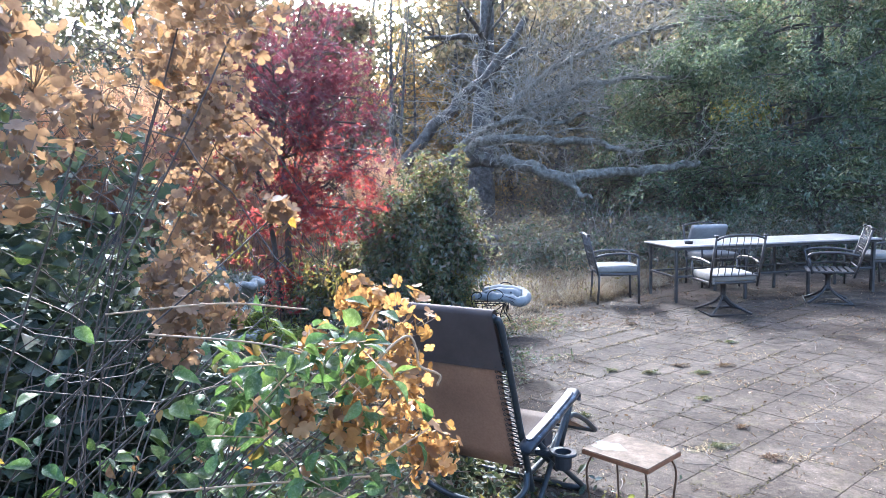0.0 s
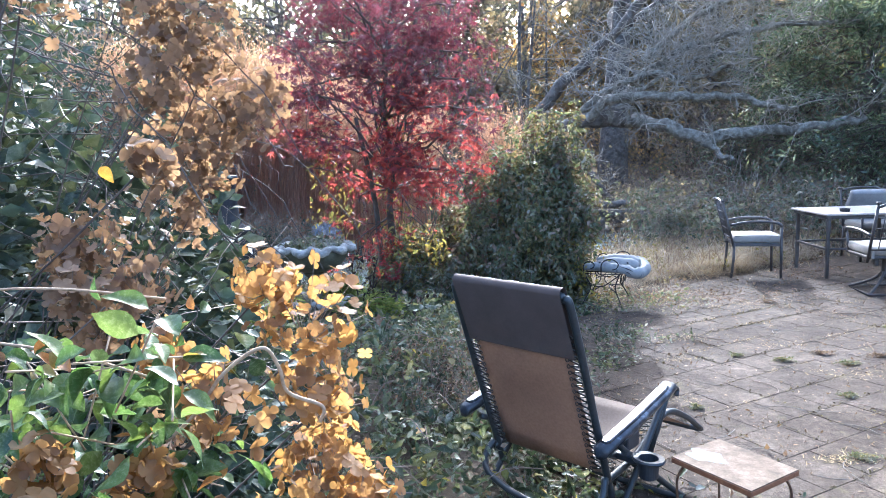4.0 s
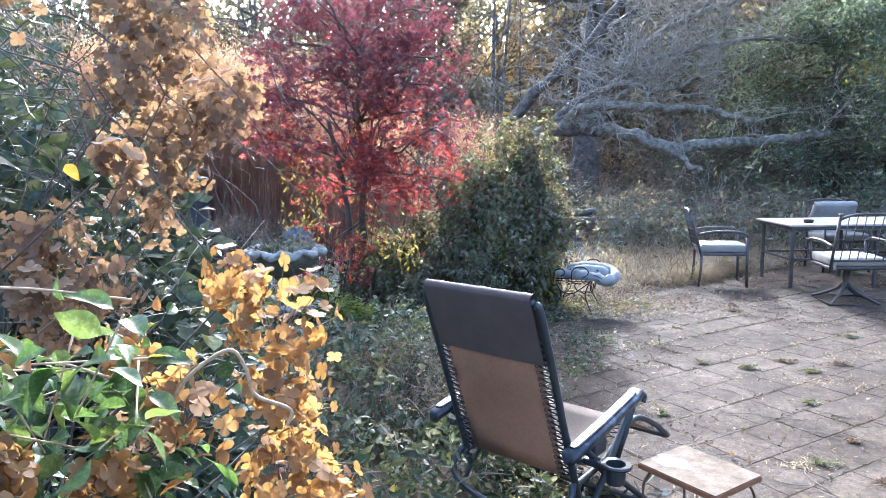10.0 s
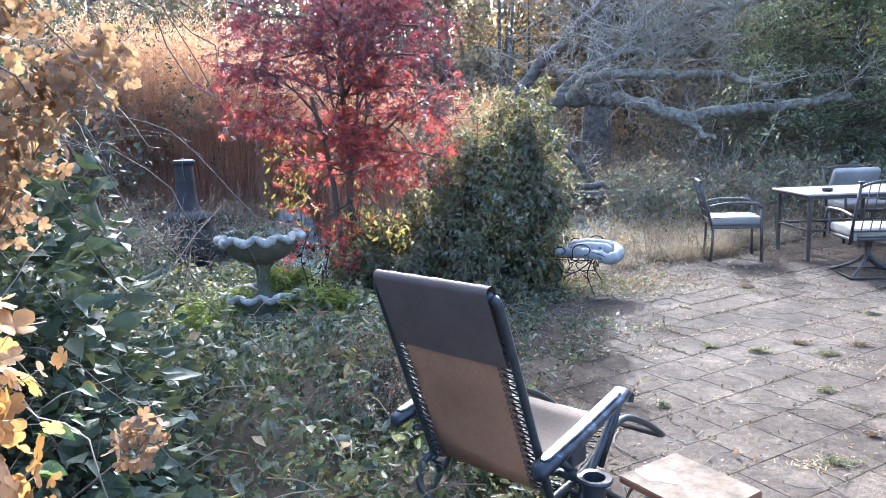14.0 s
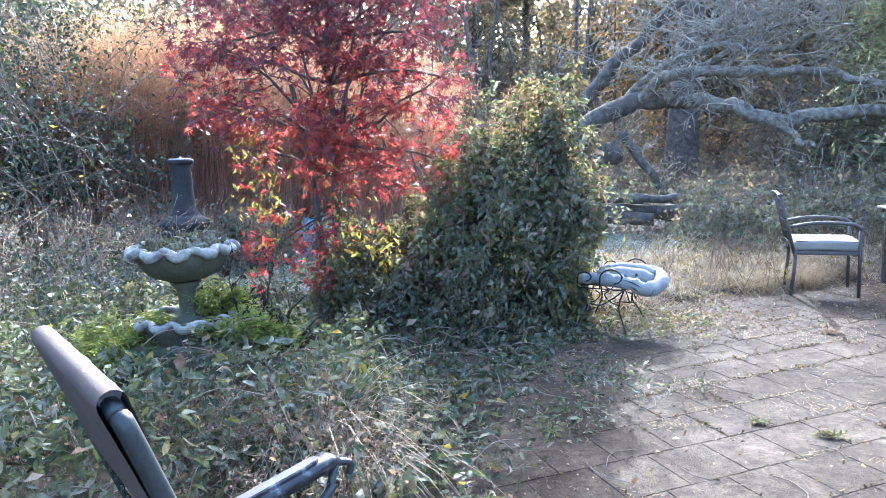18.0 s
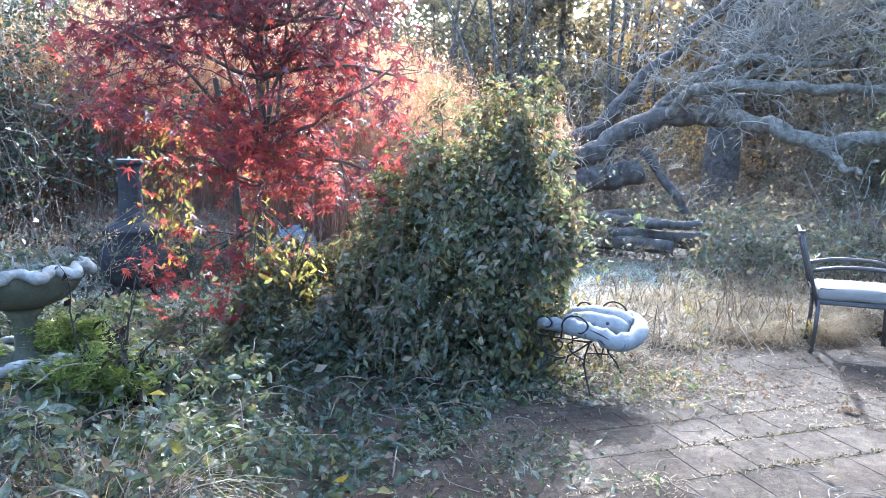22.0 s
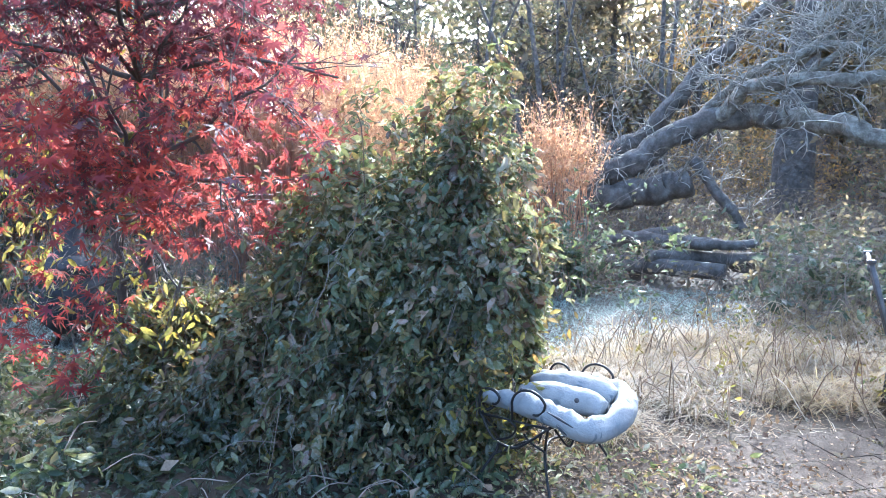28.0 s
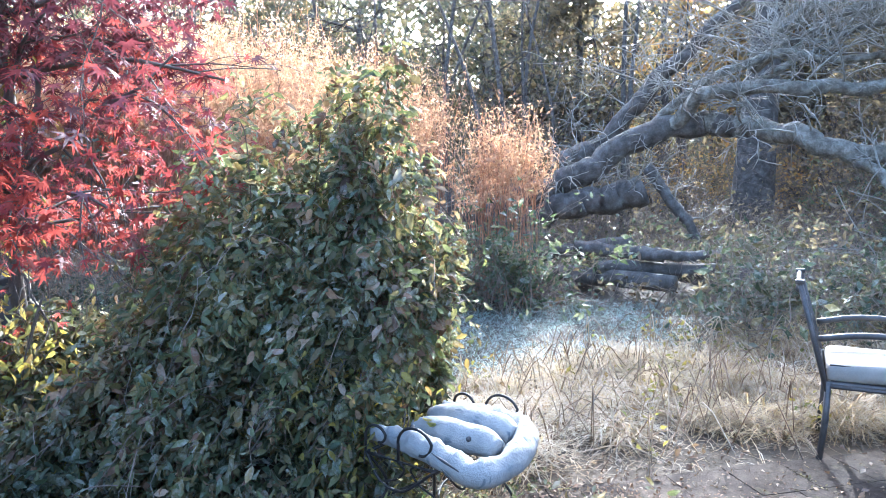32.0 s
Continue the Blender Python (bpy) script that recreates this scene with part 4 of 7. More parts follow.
    co[:, 2] = np.where(over, np.maximum(co[:, 2], -0.08), np.maximum(co[:, 2], 0.004)) + crease * (co[:, 2] > 0.03)
    me.vertices.foreach_set("co", co.ravel())
    hang("cushion_roll", me, M_BLUECUSH, c, "puffy rolled rim with creases", True)
    for y0, z0, r0, x0, x1 in ((-0.06, 0.05, 0.064, -0.1, 0.3), (0.08, 0.052, 0.07, -0.12, 0.29)):
        p = curve_pts([(x0, y0, z0 * 0.8), (x0 + 0.1, y0 + 0.012, z0), ((x0 + x1) / 2, y0 - 0.01, z0 + 0.012), (x1 - 0.08, y0 + 0.01, z0), (x1, y0, z0 * 0.7)], 5)
        m = len(p)
        rr = [r0 * (0.55 + 0.45 * math.sin(math.pi * (0.08 + 0.84 * i / (m - 1)))) * (1 + 0.02 * math.sin(i * 0.9)) for i in range(m)]
        p[:, 2] = np.maximum(p[:, 2], np.array(rr) + 0.003)
        Tubes(14).add(p, rr).hang("cushion_tuft", M_BLUECUSH, c, "soft inner fold")
    for x, y in ((0.02, -0.02), (0.14, 0.085), (-0.06, -0.13), (0.2, -0.11)):
        bm = bmesh.new()
        bmesh.ops.create_uvsphere(bm, u_segments=10, v_segments=6, radius=0.011)
        bmesh.ops.translate(bm, vec=(x, y, 0.085), verts=bm.verts)
        part("tuft_button", bm, M_PIPING, c)
    # two thin dark strips on the front of the roll
    for a, b in (((0.15, -0.28, 0.075), (0.27, -0.275, 0.03)), ((0.2, -0.29, 0.03), (0.25, -0.292, 0.0))):
        tube("dark_strip", [a, tuple((np.array(a) + b) / 2 + (0.004, -0.01, 0.006)), b], [0.002, 0.006, 0.002], M_PIPING, c, sides=5)


wire_stool()


# ---- urn and chiminea ----
def urn():
    u = thing("garden_urn", "two-tier scalloped cast-stone planter standing in the ivy", "urn", pose(-1.19, 5.3, height(-1.19, 5.3)))

    def scal(amp, lobes, lift):
        def wave(i, a):
            k = max(0, (i - 3)) / 4 if i <= 7 else 1
            return 1 + amp * k * math.cos(lobes * a), lift * k * math.cos(lobes * a)
        return wave

    k = 0.78
    lathe("upper_bowl", [(r * k, z) for r, z in [(0.001, 0.67), (0.09, 0.67), (0.17, 0.685), (0.24, 0.71), (0.29, 0.745), (0.325, 0.79), (0.345, 0.83), (0.345, 0.86), (0.33, 0.87), (0.31, 0.87), (0.28, 0.845), (0.001, 0.83)]], M_URNDARK, u, "dark weathered bowl", 96, scal(0.03, 11, 0.01))
    n = 132
    turn = np.arange(n) * 2 * math.pi / n

    def scallop(r, amp, z, drop, thick, name, label):
        pts = [((r + amp * math.cos(11 * a)) * math.cos(a), (r + amp * math.cos(11 * a)) * math.sin(a), z - drop * math.cos(11 * a) + 0.004 * math.sin(17 * a)) for a in turn]
        rr = [thick * (1 + 0.16 * math.cos(11 * a) + 0.1 * math.sin(29 * a) + 0.08 * math.sin(47 * a)) for a in turn]
        tube(name, pts, rr, M_URN, u, label, 12, True)

    scallop(0.275, 0.02, 0.858, 0.013, 0.027, "scalloped_rim", "thick pale scalloped rim with crusted lichen")
    lathe("stem", [(0.09, 0.40), (0.09, 0.43), (0.05, 0.46), (0.045, 0.55), (0.055, 0.62), (0.09, 0.66), (0.001, 0.675)], M_URNDARK, u, "dark mossy stem", 24)
    lathe("lower_bowl", [(0.001, 0.22), (0.16, 0.22), (0.2, 0.25), (0.225, 0.3), (0.24, 0.36), (0.26, 0.41), (0.275, 0.44), (0.27, 0.46), (0.24, 0.45), (0.001, 0.41)], M_URNDARK, u, "dark mossy lower scalloped basin", 96, scal(0.04, 11, 0.012))
    scallop(0.265, 0.018, 0.45, 0.012, 0.022, "lower_rim", "pale scalloped lower rim")
    part("plinth", box_bm((0.72, 0.6, 0.44), (0.03, 0, 0.11), 0.025), M_URNDARK, u, "mossy square plinth")
    s = thing("urn_soil", "dark soil filling the stone bowl", "soil", pose(-1.19, 5.3, height(-1.19, 5.3) + 0.83))
    lathe("soil", [(0.22, 0.0), (0.15, 0.015), (0.001, 0.02)], M_SOIL, s, sides=24)


urn()


def chiminea():
    c = thing("chiminea", "dark sooty chiminea with a tall neck among the weeds", "chiminea", pose(-2.88, 8.35, height(-2.88, 8.35)))
    lathe("body", [(0.001, 0.1), (0.16, 0.1), (0.26, 0.2), (0.31, 0.36), (0.29, 0.5), (0.23, 0.6), (0.27, 0.64), (0.265, 0.67), (0.17, 0.72), (0.13, 0.75)], M_CLAY, c, "round dark body with flared collar", 36)
    lathe("neck", [(0.15, 0.73), (0.12, 0.8), (0.105, 0.95), (0.1, 1.2), (0.105, 1.27)], M_CLAY, c, "tall tapering neck", 28)
    lathe("lip", [(0.1, 1.26), (0.125, 1.27), (0.13, 1.3), (0.12, 1.315), (0.085, 1.315), (0.08, 1.2)], M_CLAY, c, "rolled rim", 28)
    lathe("lid", [(0.001, 1.345), (0.012, 1.34), (0.014, 1.322), (0.1, 1.322), (0.122, 1.31), (0.118, 1.306), (0.001, 1.306)], M_FROST, c, "pale frosted lid with a knob", 28)
    for k in range(3):
        a = k * 2.094 + 0.4
        tube("leg", [(0.12 * math.cos(a), 0.12 * math.sin(a), 0.16), (0.2 * math.cos(a), 0.2 * math.sin(a), 0.0)], 0.018, M_IRON, c, sides=7)


chiminea()

def tarp_bundle():
    """A crumpled blue-grey sheet thrown over a dark heap."""
    b = thing("tarp_bundle", "crumpled blue-grey tarpaulin heaped behind the maple", "tarpaulin", pose(TARP[0], TARP[1], float(height(*TARP[:2])), 0, 0, 20))
    v, n, m = [], 40, 30
    for i in range(n + 1):
        for j in range(m + 1):
            x, y = 2 * i / n - 1, 2 * j / m - 1
            r = max(0.0, 1 - (abs(x) ** 2.5 + abs(y) ** 2.5))
            z = TARP[2] * r ** 0.4 + 0.03 * math.sin(9 * x + 4 * y) * r + 0.018 * math.sin(23 * x - 13 * y) * (r > 0) + 0.012 * math.sin(31 * y + 17 * x)
            v.append((0.3 * x + 0.015 * math.sin(11 * y), 0.24 * y + 0.015 * math.sin(13 * x), max(z, 0.0)))
    f = [(i * (m + 1) + j, (i + 1) * (m + 1) + j, (i + 1) * (m + 1) + j + 1, i * (m + 1) + j + 1) for i in range(n) for j in range(m)]
    me = bpy.data.meshes.new("sheet")
    me.from_pydata(v, [], f)
    hang("sheet", me, M_TARP, b, "", True)


TARP = (-2.13, 10.3, 0.5)
tarp_bundle()

# ---- plants ----
def grow(tubes, start, heading, length, radius, depth, tips, gravity=-0.05, bend=0.25, kids=(2, 4), shrink=0.62, seg=5, sides=(7, 5, 4, 3, 3), wander=None, minr=0.0015, first=0.35):
    """A branch that wanders and forks; collects its tips."""
    p = np.array(start, float)
    d = unit(np.array(heading, float))
    pts, rad = [p.copy()], [radius]
    for i in range(seg):
        d = unit(d + bend * RNG.normal(size=3) * 0.6 + np.array([0, 0, gravity]))
        p = p + d * length / seg
        pts.append(p.copy())
        rad.append(max(minr, radius * (1 - 0.62 * (i + 1) / seg)))
    tubes.add(pts, rad, sides[min(len(sides) - 1, len(sides) - 1 - min(depth, len(sides) - 1))])
    if depth == 0:
        tips.append(np.array(pts[1:]))
        return
    for k in range(RNG.integers(*kids) + 1):
        s = RNG.uniform(first, 1.0)
        i = min(seg - 1, int(s * seg))
        q = pts[i] + (pts[i + 1] - pts[i]) * RNG.uniform()
        side = rand_dirs(1)[0]
        side = unit(side - d * (side @ d) * 0.3)
        grow(tubes, q, unit(unit(pts[i + 1] - pts[i]) * 0.7 + side * 0.8), length * shrink * RNG.uniform(0.7, 1.15), max(minr, rad[i] * 0.55), depth - 1, tips, gravity, bend, kids, shrink, seg, sides, wander, minr, first * 0.6)


def maple():
    t = thing("japanese_maple", "red and purple Japanese maple with layered branches", "tree", pose(0, 0, 0))
    bx, by = -0.76, 6.9
    z0 = float(height(bx, by))
    tb, tips = Tubes(8), []
    trunk = curve_pts([(bx, by, z0 - 0.05), (bx + 0.02, by, 0.5), (bx - 0.01, by - 0.02, 1.0), (bx + 0.03, by, 1.45), (bx - 0.03, by + 0.03, 2.0), (bx + 0.06, by, 2.6)], 4)
    tb.add(trunk, np.linspace(0.044, 0.016, len(trunk)), 10)
    trunk2 = curve_pts([(bx - 0.1, by - 0.12, z0 - 0.05), (bx - 0.11, by - 0.1, 0.6), (bx - 0.16, by - 0.08, 1.2), (bx - 0.3, by - 0.05, 1.9)], 4)
    tb.add(trunk2, np.linspace(0.032, 0.02, len(trunk2)), 8)
    tb.hang("trunk", M_REDBARK, t, "slim dark forked trunk")
    low = [(225, -0.25, 0.6, 0.95), (255, -0.3, 0.55, 0.9), (320, -0.1, 0.5, 1.0)]
    tiers = low + [(a + RNG.uniform(-14, 14), rise, L * RNG.uniform(0.85, 1.1), z) for z, n, rise, L in ((1.2, 7, 0.3, 0.85), (1.35, 6, 0.85, 0.95), (1.4, 6, 1.3, 1.3), (1.9, 6, 0.55, 1.0), (2.2, 6, 0.6, 1.05), (2.45, 6, 0.7, 1.05), (2.6, 5, 1.3, 1.0)) for a in np.arange(n) * 360 / n + 40 * z]
    for a, rise, L, z in tiers:
        hd = (math.cos(radians(a)), math.sin(radians(a)), rise)
        bt = Tubes(6)
        grow(bt, (bx, by, z), hd, L, 0.016 if rise > 0.4 else 0.011, 2, tips, -0.09, 0.3, (3, 5), 0.55, 5)
        bt.hang("branch", M_REDBARK, t)["kind"] = "stuff"
    pts = np.concatenate(tips)
    rep = np.repeat(pts[RNG.random(len(pts)) < 0.8], 3, 0)
    rep = rep + RNG.normal(size=rep.shape) * (0.075, 0.075, 0.022)
    rep = rep[np.hypot(rep[:, 0] - bx, rep[:, 1] - by) < 1.2 - 0.15 * (rep[:, 0] > bx) + 0.12 * RNG.normal(size=len(rep))]
    rep = rep[(rep[:, 0] > bx - 0.62) | (rep[:, 2] > 1.55)]
    sector = (rep[:, 1] < by - 0.1) & (rep[:, 0] < bx + 0.15)
    rep = rep[RNG.random(len(rep)) < np.where(rep[:, 2] > 1.3, 1, np.where(rep[:, 2] > 1.08, 0.55, np.where(sector, 0.4, 0.04)))]
    n = len(rep)
    L = 0.056 * (1 + 0.3 * RNG.normal(size=n)).clip(0.5, 1.7)
    ax = rand_dirs(n)
    ax[:, 2] = ax[:, 2] * 0.3 - 0.5
    high = rep[:, 2] + 0.35 * RNG.normal(size=n) > 1.8
    nrm = rand_dirs(n, 1.6)
    for who, mat, lab in ((~high, M_MAPLE, "layers of small palmate red leaves"), (high, M_MAPLEDARK, "dark purple leaves of the upper crown")):
        v, f = leaf_arrays(rep[who], unit(ax[who]), nrm[who], L[who], L[who], MAPLE)
        hang("crown", np_tris("crown", v, f), mat, t, lab)["kind"] = "stuff"


maple()


def mound_leaves(n, centre, radii, thick=0.25, up=0.15):
    d = rand_dirs(n)
    d[:, 2] = np.abs(d[:, 2])
    r = 1 - thick * RNG.random(n) ** 2 + 0.22 * (RNG.random(n) < 0.14) * RNG.random(n)
    s = 3.1 * np.array(centre).sum()
    bump = 1 + 0.15 * np.sin(5 * d[:, 0] + 3 * d[:, 2] + s) * np.cos(4 * d[:, 1] + 1.3 + s) + 0.11 * np.sin(11 * d[:, 0] + 7 * d[:, 1] + 9 * d[:, 2] + s) + 0.07 * np.sin(23 * d[:, 0] - 19 * d[:, 1] + 21 * d[:, 2] + s)
    return np.array(centre) + d * (r * bump)[:, None] * np.array(radii), d


def ridge_points(n, inset):
    """Places on and inside the vine-hung ridge, with the way out of it: low in the west, highest by the stool."""
    x = RNG.uniform(-1.0, 1.38, n)
    zt = np.interp(x, [-1.0, -0.75, -0.28, 0.07, 0.33, 0.71, 0.95, 1.12, 1.25, 1.38], [0.35, 0.6, 0.88, 1.16, 1.46, 1.68, 1.72, 1.68, 1.5, 1.05])
    w = np.interp(x, [-1.0, -0.4, 0.4, 1.0, 1.38], [0.5, 0.72, 0.7, 0.55, 0.3])
    a = np.pi * RNG.random(n)
    y, z = -np.cos(a), np.sin(a)
    d = unit(np.stack([np.where(x > 1.0, 0.7, -0.35), y / w, z / zt], 1))
    px, py, pz = 3.1 * x, 2.7 * y * w, 2.9 * z * zt
    bump = 0.16 * np.sin(2 * px + 1.5 * pz) * np.cos(2.1 * py - 1.2 * pz + 1) + 0.12 * np.sin(4.7 * px - 3.9 * pz + 2 * py) + 0.08 * np.sin(9.3 * pz + 7.1 * px - 6 * py)
    r = 1 + bump - inset * RNG.random(n) ** 1.5
    lip = np.clip(1.25 - z * zt * 0.4, 0, 2)
    x = np.where(x > 1.0, 1.0 + (x - 1.0) * (0.55 + 0.45 * np.clip(z * zt - 0.3, 0, 1)), x)
    return np.stack([x + 0.5 * (r - 1) * d[:, 0], 7.15 + 0.12 * x + w * y * r * np.minimum(lip, 1), np.maximum(zt * z * r, 0.03)], 1), d


def vine_mound():
    """A shrub smothered in vines, highest by the stool and falling away to the west."""
    t = thing("vine_covered_shrub", "tall shrub smothered in dark green vines", "shrub", pose(0, 0, 0))
    P, A = ridge_points(62000, 0.42)
    x, y, z = P.T
    keep = np.sin(5 * x + 4 * z) * np.cos(6 * y - 5 * z) + 0.7 * np.sin(13 * x + 9 * z - 4 * y) + 0.5 * RNG.normal(size=len(x)) > -0.55
    keep &= np.hypot((x - 0.92) / 0.12, (z - 0.6) / 0.14) > 0.2 + RNG.random(len(x))
    P, A = P[keep], A[keep]
    brown = RNG.random(len(P)) < 0.08 + 0.14 * (np.sin(4 * P[:, 0] + 3 * P[:, 2]) > 0.4)
    for who, m, lab in ((~brown, M_VINE, "overlapping drooping vine leaves"), (brown, M_BROWNLEAF, "withered brown vine leaves")):
        n = int(who.sum())
        L = 0.046 * (1 + 0.42 * RNG.normal(size=n)).clip(0.4, 1.9)
        ax = unit(0.5 * A[who] + 0.7 * RNG.normal(size=(n, 3)) * (1, 1, 0.6) + (0, 0, -0.75))
        v, f = leaf_arrays(P[who], ax, unit(A[who] + 0.75 * RNG.normal(size=(n, 3))), L, L * RNG.uniform(0.35, 0.62, n), LEAF6)
        hang("vine_leaves", np_tris("vine_leaves", v, f), m, t, lab)["kind"] = "stuff"
    q = P[RNG.integers(0, len(P), 900)]
    q = q[(q[:, 0] > 0.75) & (q[:, 2] < 0.9)]
    q = np.concatenate([q, np.stack([1.12 + 0.12 * RNG.normal(size=320), 6.9 + 0.2 * RNG.normal(size=320), 0.08 + 0.6 * RNG.random(320)], 1)])
    leaves("yellow_leaves", q + RNG.normal(size=q.shape) * 0.04, M_YELLOW, 0.042, 0.3, 0.5, LEAF6, 0.4, 0.3, t, "yellowing leaves at the edge")
    st = Tubes(4)
    inner, d = ridge_points(120, 0.5)
    for q, g in zip(inner, d):
        st.add(curve_pts([(q[0] * 0.8, 7.2, 0), (q[0] * 0.9, 7.2 + 0.4 * (q[1] - 7.2), q[2] * 0.6), q, q + 0.15 * g + (0, 0, -0.12)], 4), 0.0028, 4)
    st.hang("stem_tangle", M_REDBARK, t, "tangled brown vine stems")["kind"] = "stuff"
    for k in range(4):
        x0, x1 = RNG.uniform(-0.3, 1.1), RNG.uniform(-0.5, 0.5)
        zt = 0.75 + 0.85 * (x0 + 0.3) / 1.4
        tube("runner", curve_pts([(x0, 6.85, zt), (x0 + 0.3 * x1, 6.62, zt * 0.75), (x0 + x1 * 0.6, 6.5, zt * 0.45), (x0 + x1, 6.42, 0.12)], 6) + 0.012 * RNG.normal(size=(19, 3)), 0.0014, M_TWIG, t, "pale bare trailing stem", sides=5)
    P, d = ridge_points(9000, 0.95)
    P = (P - (0.2, 7.2, 0)) * (0.82, 0.7, 0.85) + (0.2, 7.2, 0)
    leaves("inner_leaves", P, M_DARKLEAF, 0.07, 0.3, 0.6, LEAF4, 0.4, 0.4, t, "shaded inner leaves")
    # sprays that arch out of the top and hang from the flanks
    sp, tp = Tubes(4), []
    for q, g in zip(*ridge_points(130, 0.1)):
        h = unit(g + 0.5 * RNG.normal(size=3) + (0, 0, 0.35))
        grow(sp, q - 0.1 * h, h, RNG.uniform(0.2, 0.5), 0.003, 0, tp, -0.3, 0.3)
    sp.hang("arching_sprays", M_STALK, t)["kind"] = "stuff"
    pts = np.concatenate(tp)
    pts = np.repeat(pts, 4, 0) + RNG.normal(size=(len(pts) * 4, 3)) * 0.024
    leaves("spray_leaves", pts, M_VINE, 0.046, 0.3, 0.45, LEAF6, 0.6, 0.3, t)


vine_mound()


def hanging_vine():
    t = thing("yellowing_vine", "yellow-green vine hanging round the maple trunk", "vine", pose(0, 0, 0))
    P = []
    for cx, cy, z0, z1, n in ((-1.35, 6.7, 0.9, 1.75, 150), (-1.15, 6.5, 0.7, 1.3, 90), (-0.6, 6.55, 0.25, 1.1, 170), (-0.3, 6.6, 0.2, 0.85, 150), (-0.75, 6.85, 0.2, 2.2, 150)):
        P.append(np.stack([cx + 0.09 * RNG.normal(size=n), cy + 0.09 * RNG.normal(size=n), RNG.uniform(z0, z1, n)], 1))
    leaves("vine_leaves", np.concatenate(P), M_YELLOW, 0.055, 0.35, 0.4, LEAF6, 0.9, 0.2, t, "drooping yellow-green leaves")
    for x, y, z1, dx in ((-1.35, 6.7, 1.8, 0.2), (-0.6, 6.55, 1.15, -0.1), (-0.3, 6.6, 0.95, -0.25)):
        tube("vine_stem", curve_pts([(x + dx, y + 0.1, height(x, y)), (x + dx * 0.6, y, z1 * 0.6), (x, y, z1), (x - 0.06, y - 0.04, z1 * 0.75)], 5), 0.004, M_REDBARK, t, sides=5)
    for x, y, h in ((-0.8, 5.4, 0.72), (-0.7, 5.5, 0.6), (-0.6, 5.62, 0.3)):
        d = thing("dead_plant", "blackened frost-killed plant beside the urn", "plant", pose(x, y, float(height(x, y))))
        tb, tips = Tubes(5), []
        for k in range(5):
            grow(tb, (0, 0, 0), (0.3 * RNG.normal(), 0.3 * RNG.normal(), 1), h * RNG.uniform(0.7, 1.1), 0.012, 1, tips, -0.08, 0.25, (2, 4), 0.4, 5)
        tb.hang("stalk_clump", M_DEAD, d)
        leaves("limp_leaves", np.repeat(np.concatenate(tips), 2, 0), M_DEADLEAF, 0.04, 0.3, 0.5, LEAF4, 1.0, 0.2, d, "limp black leaves")


hanging_vine()


def ivy_edge(y):
    """The line where the ground cover gives way to paving."""
    return 0.55 + 0.1 * np.sin(2.1 * y) + 0.22 * np.clip(y - 4.6, 0, 3) - 0.35 * np.clip(2.6 - y, 0, 3)


def cover_height(x, y):
    b = 0.2 + 0.13 * np.sin(2.3 * x + 1.1 * y) * np.cos(1.7 * y - x) + 0.09 * np.sin(5.1 * x - 3.7 * y) + 0.05 * np.sin(9.7 * x + 8.3 * y)
    edge = np.clip((ivy_edge(y) - x) / 0.5, 0.1, 1)
    ridge = 0.22 * np.exp(-((x + 0.35) ** 2 + (y - 4.3) ** 2) / 0.5) + 0.25 * np.exp(-((x + 1.8) ** 2 + (y - 4.2) ** 2) / 1.2) + 0.2 * np.exp(-((x + 0.9) ** 2 + (y - 3.2) ** 2) / 0.8)
    return height(x, y) + (b + ridge) * edge


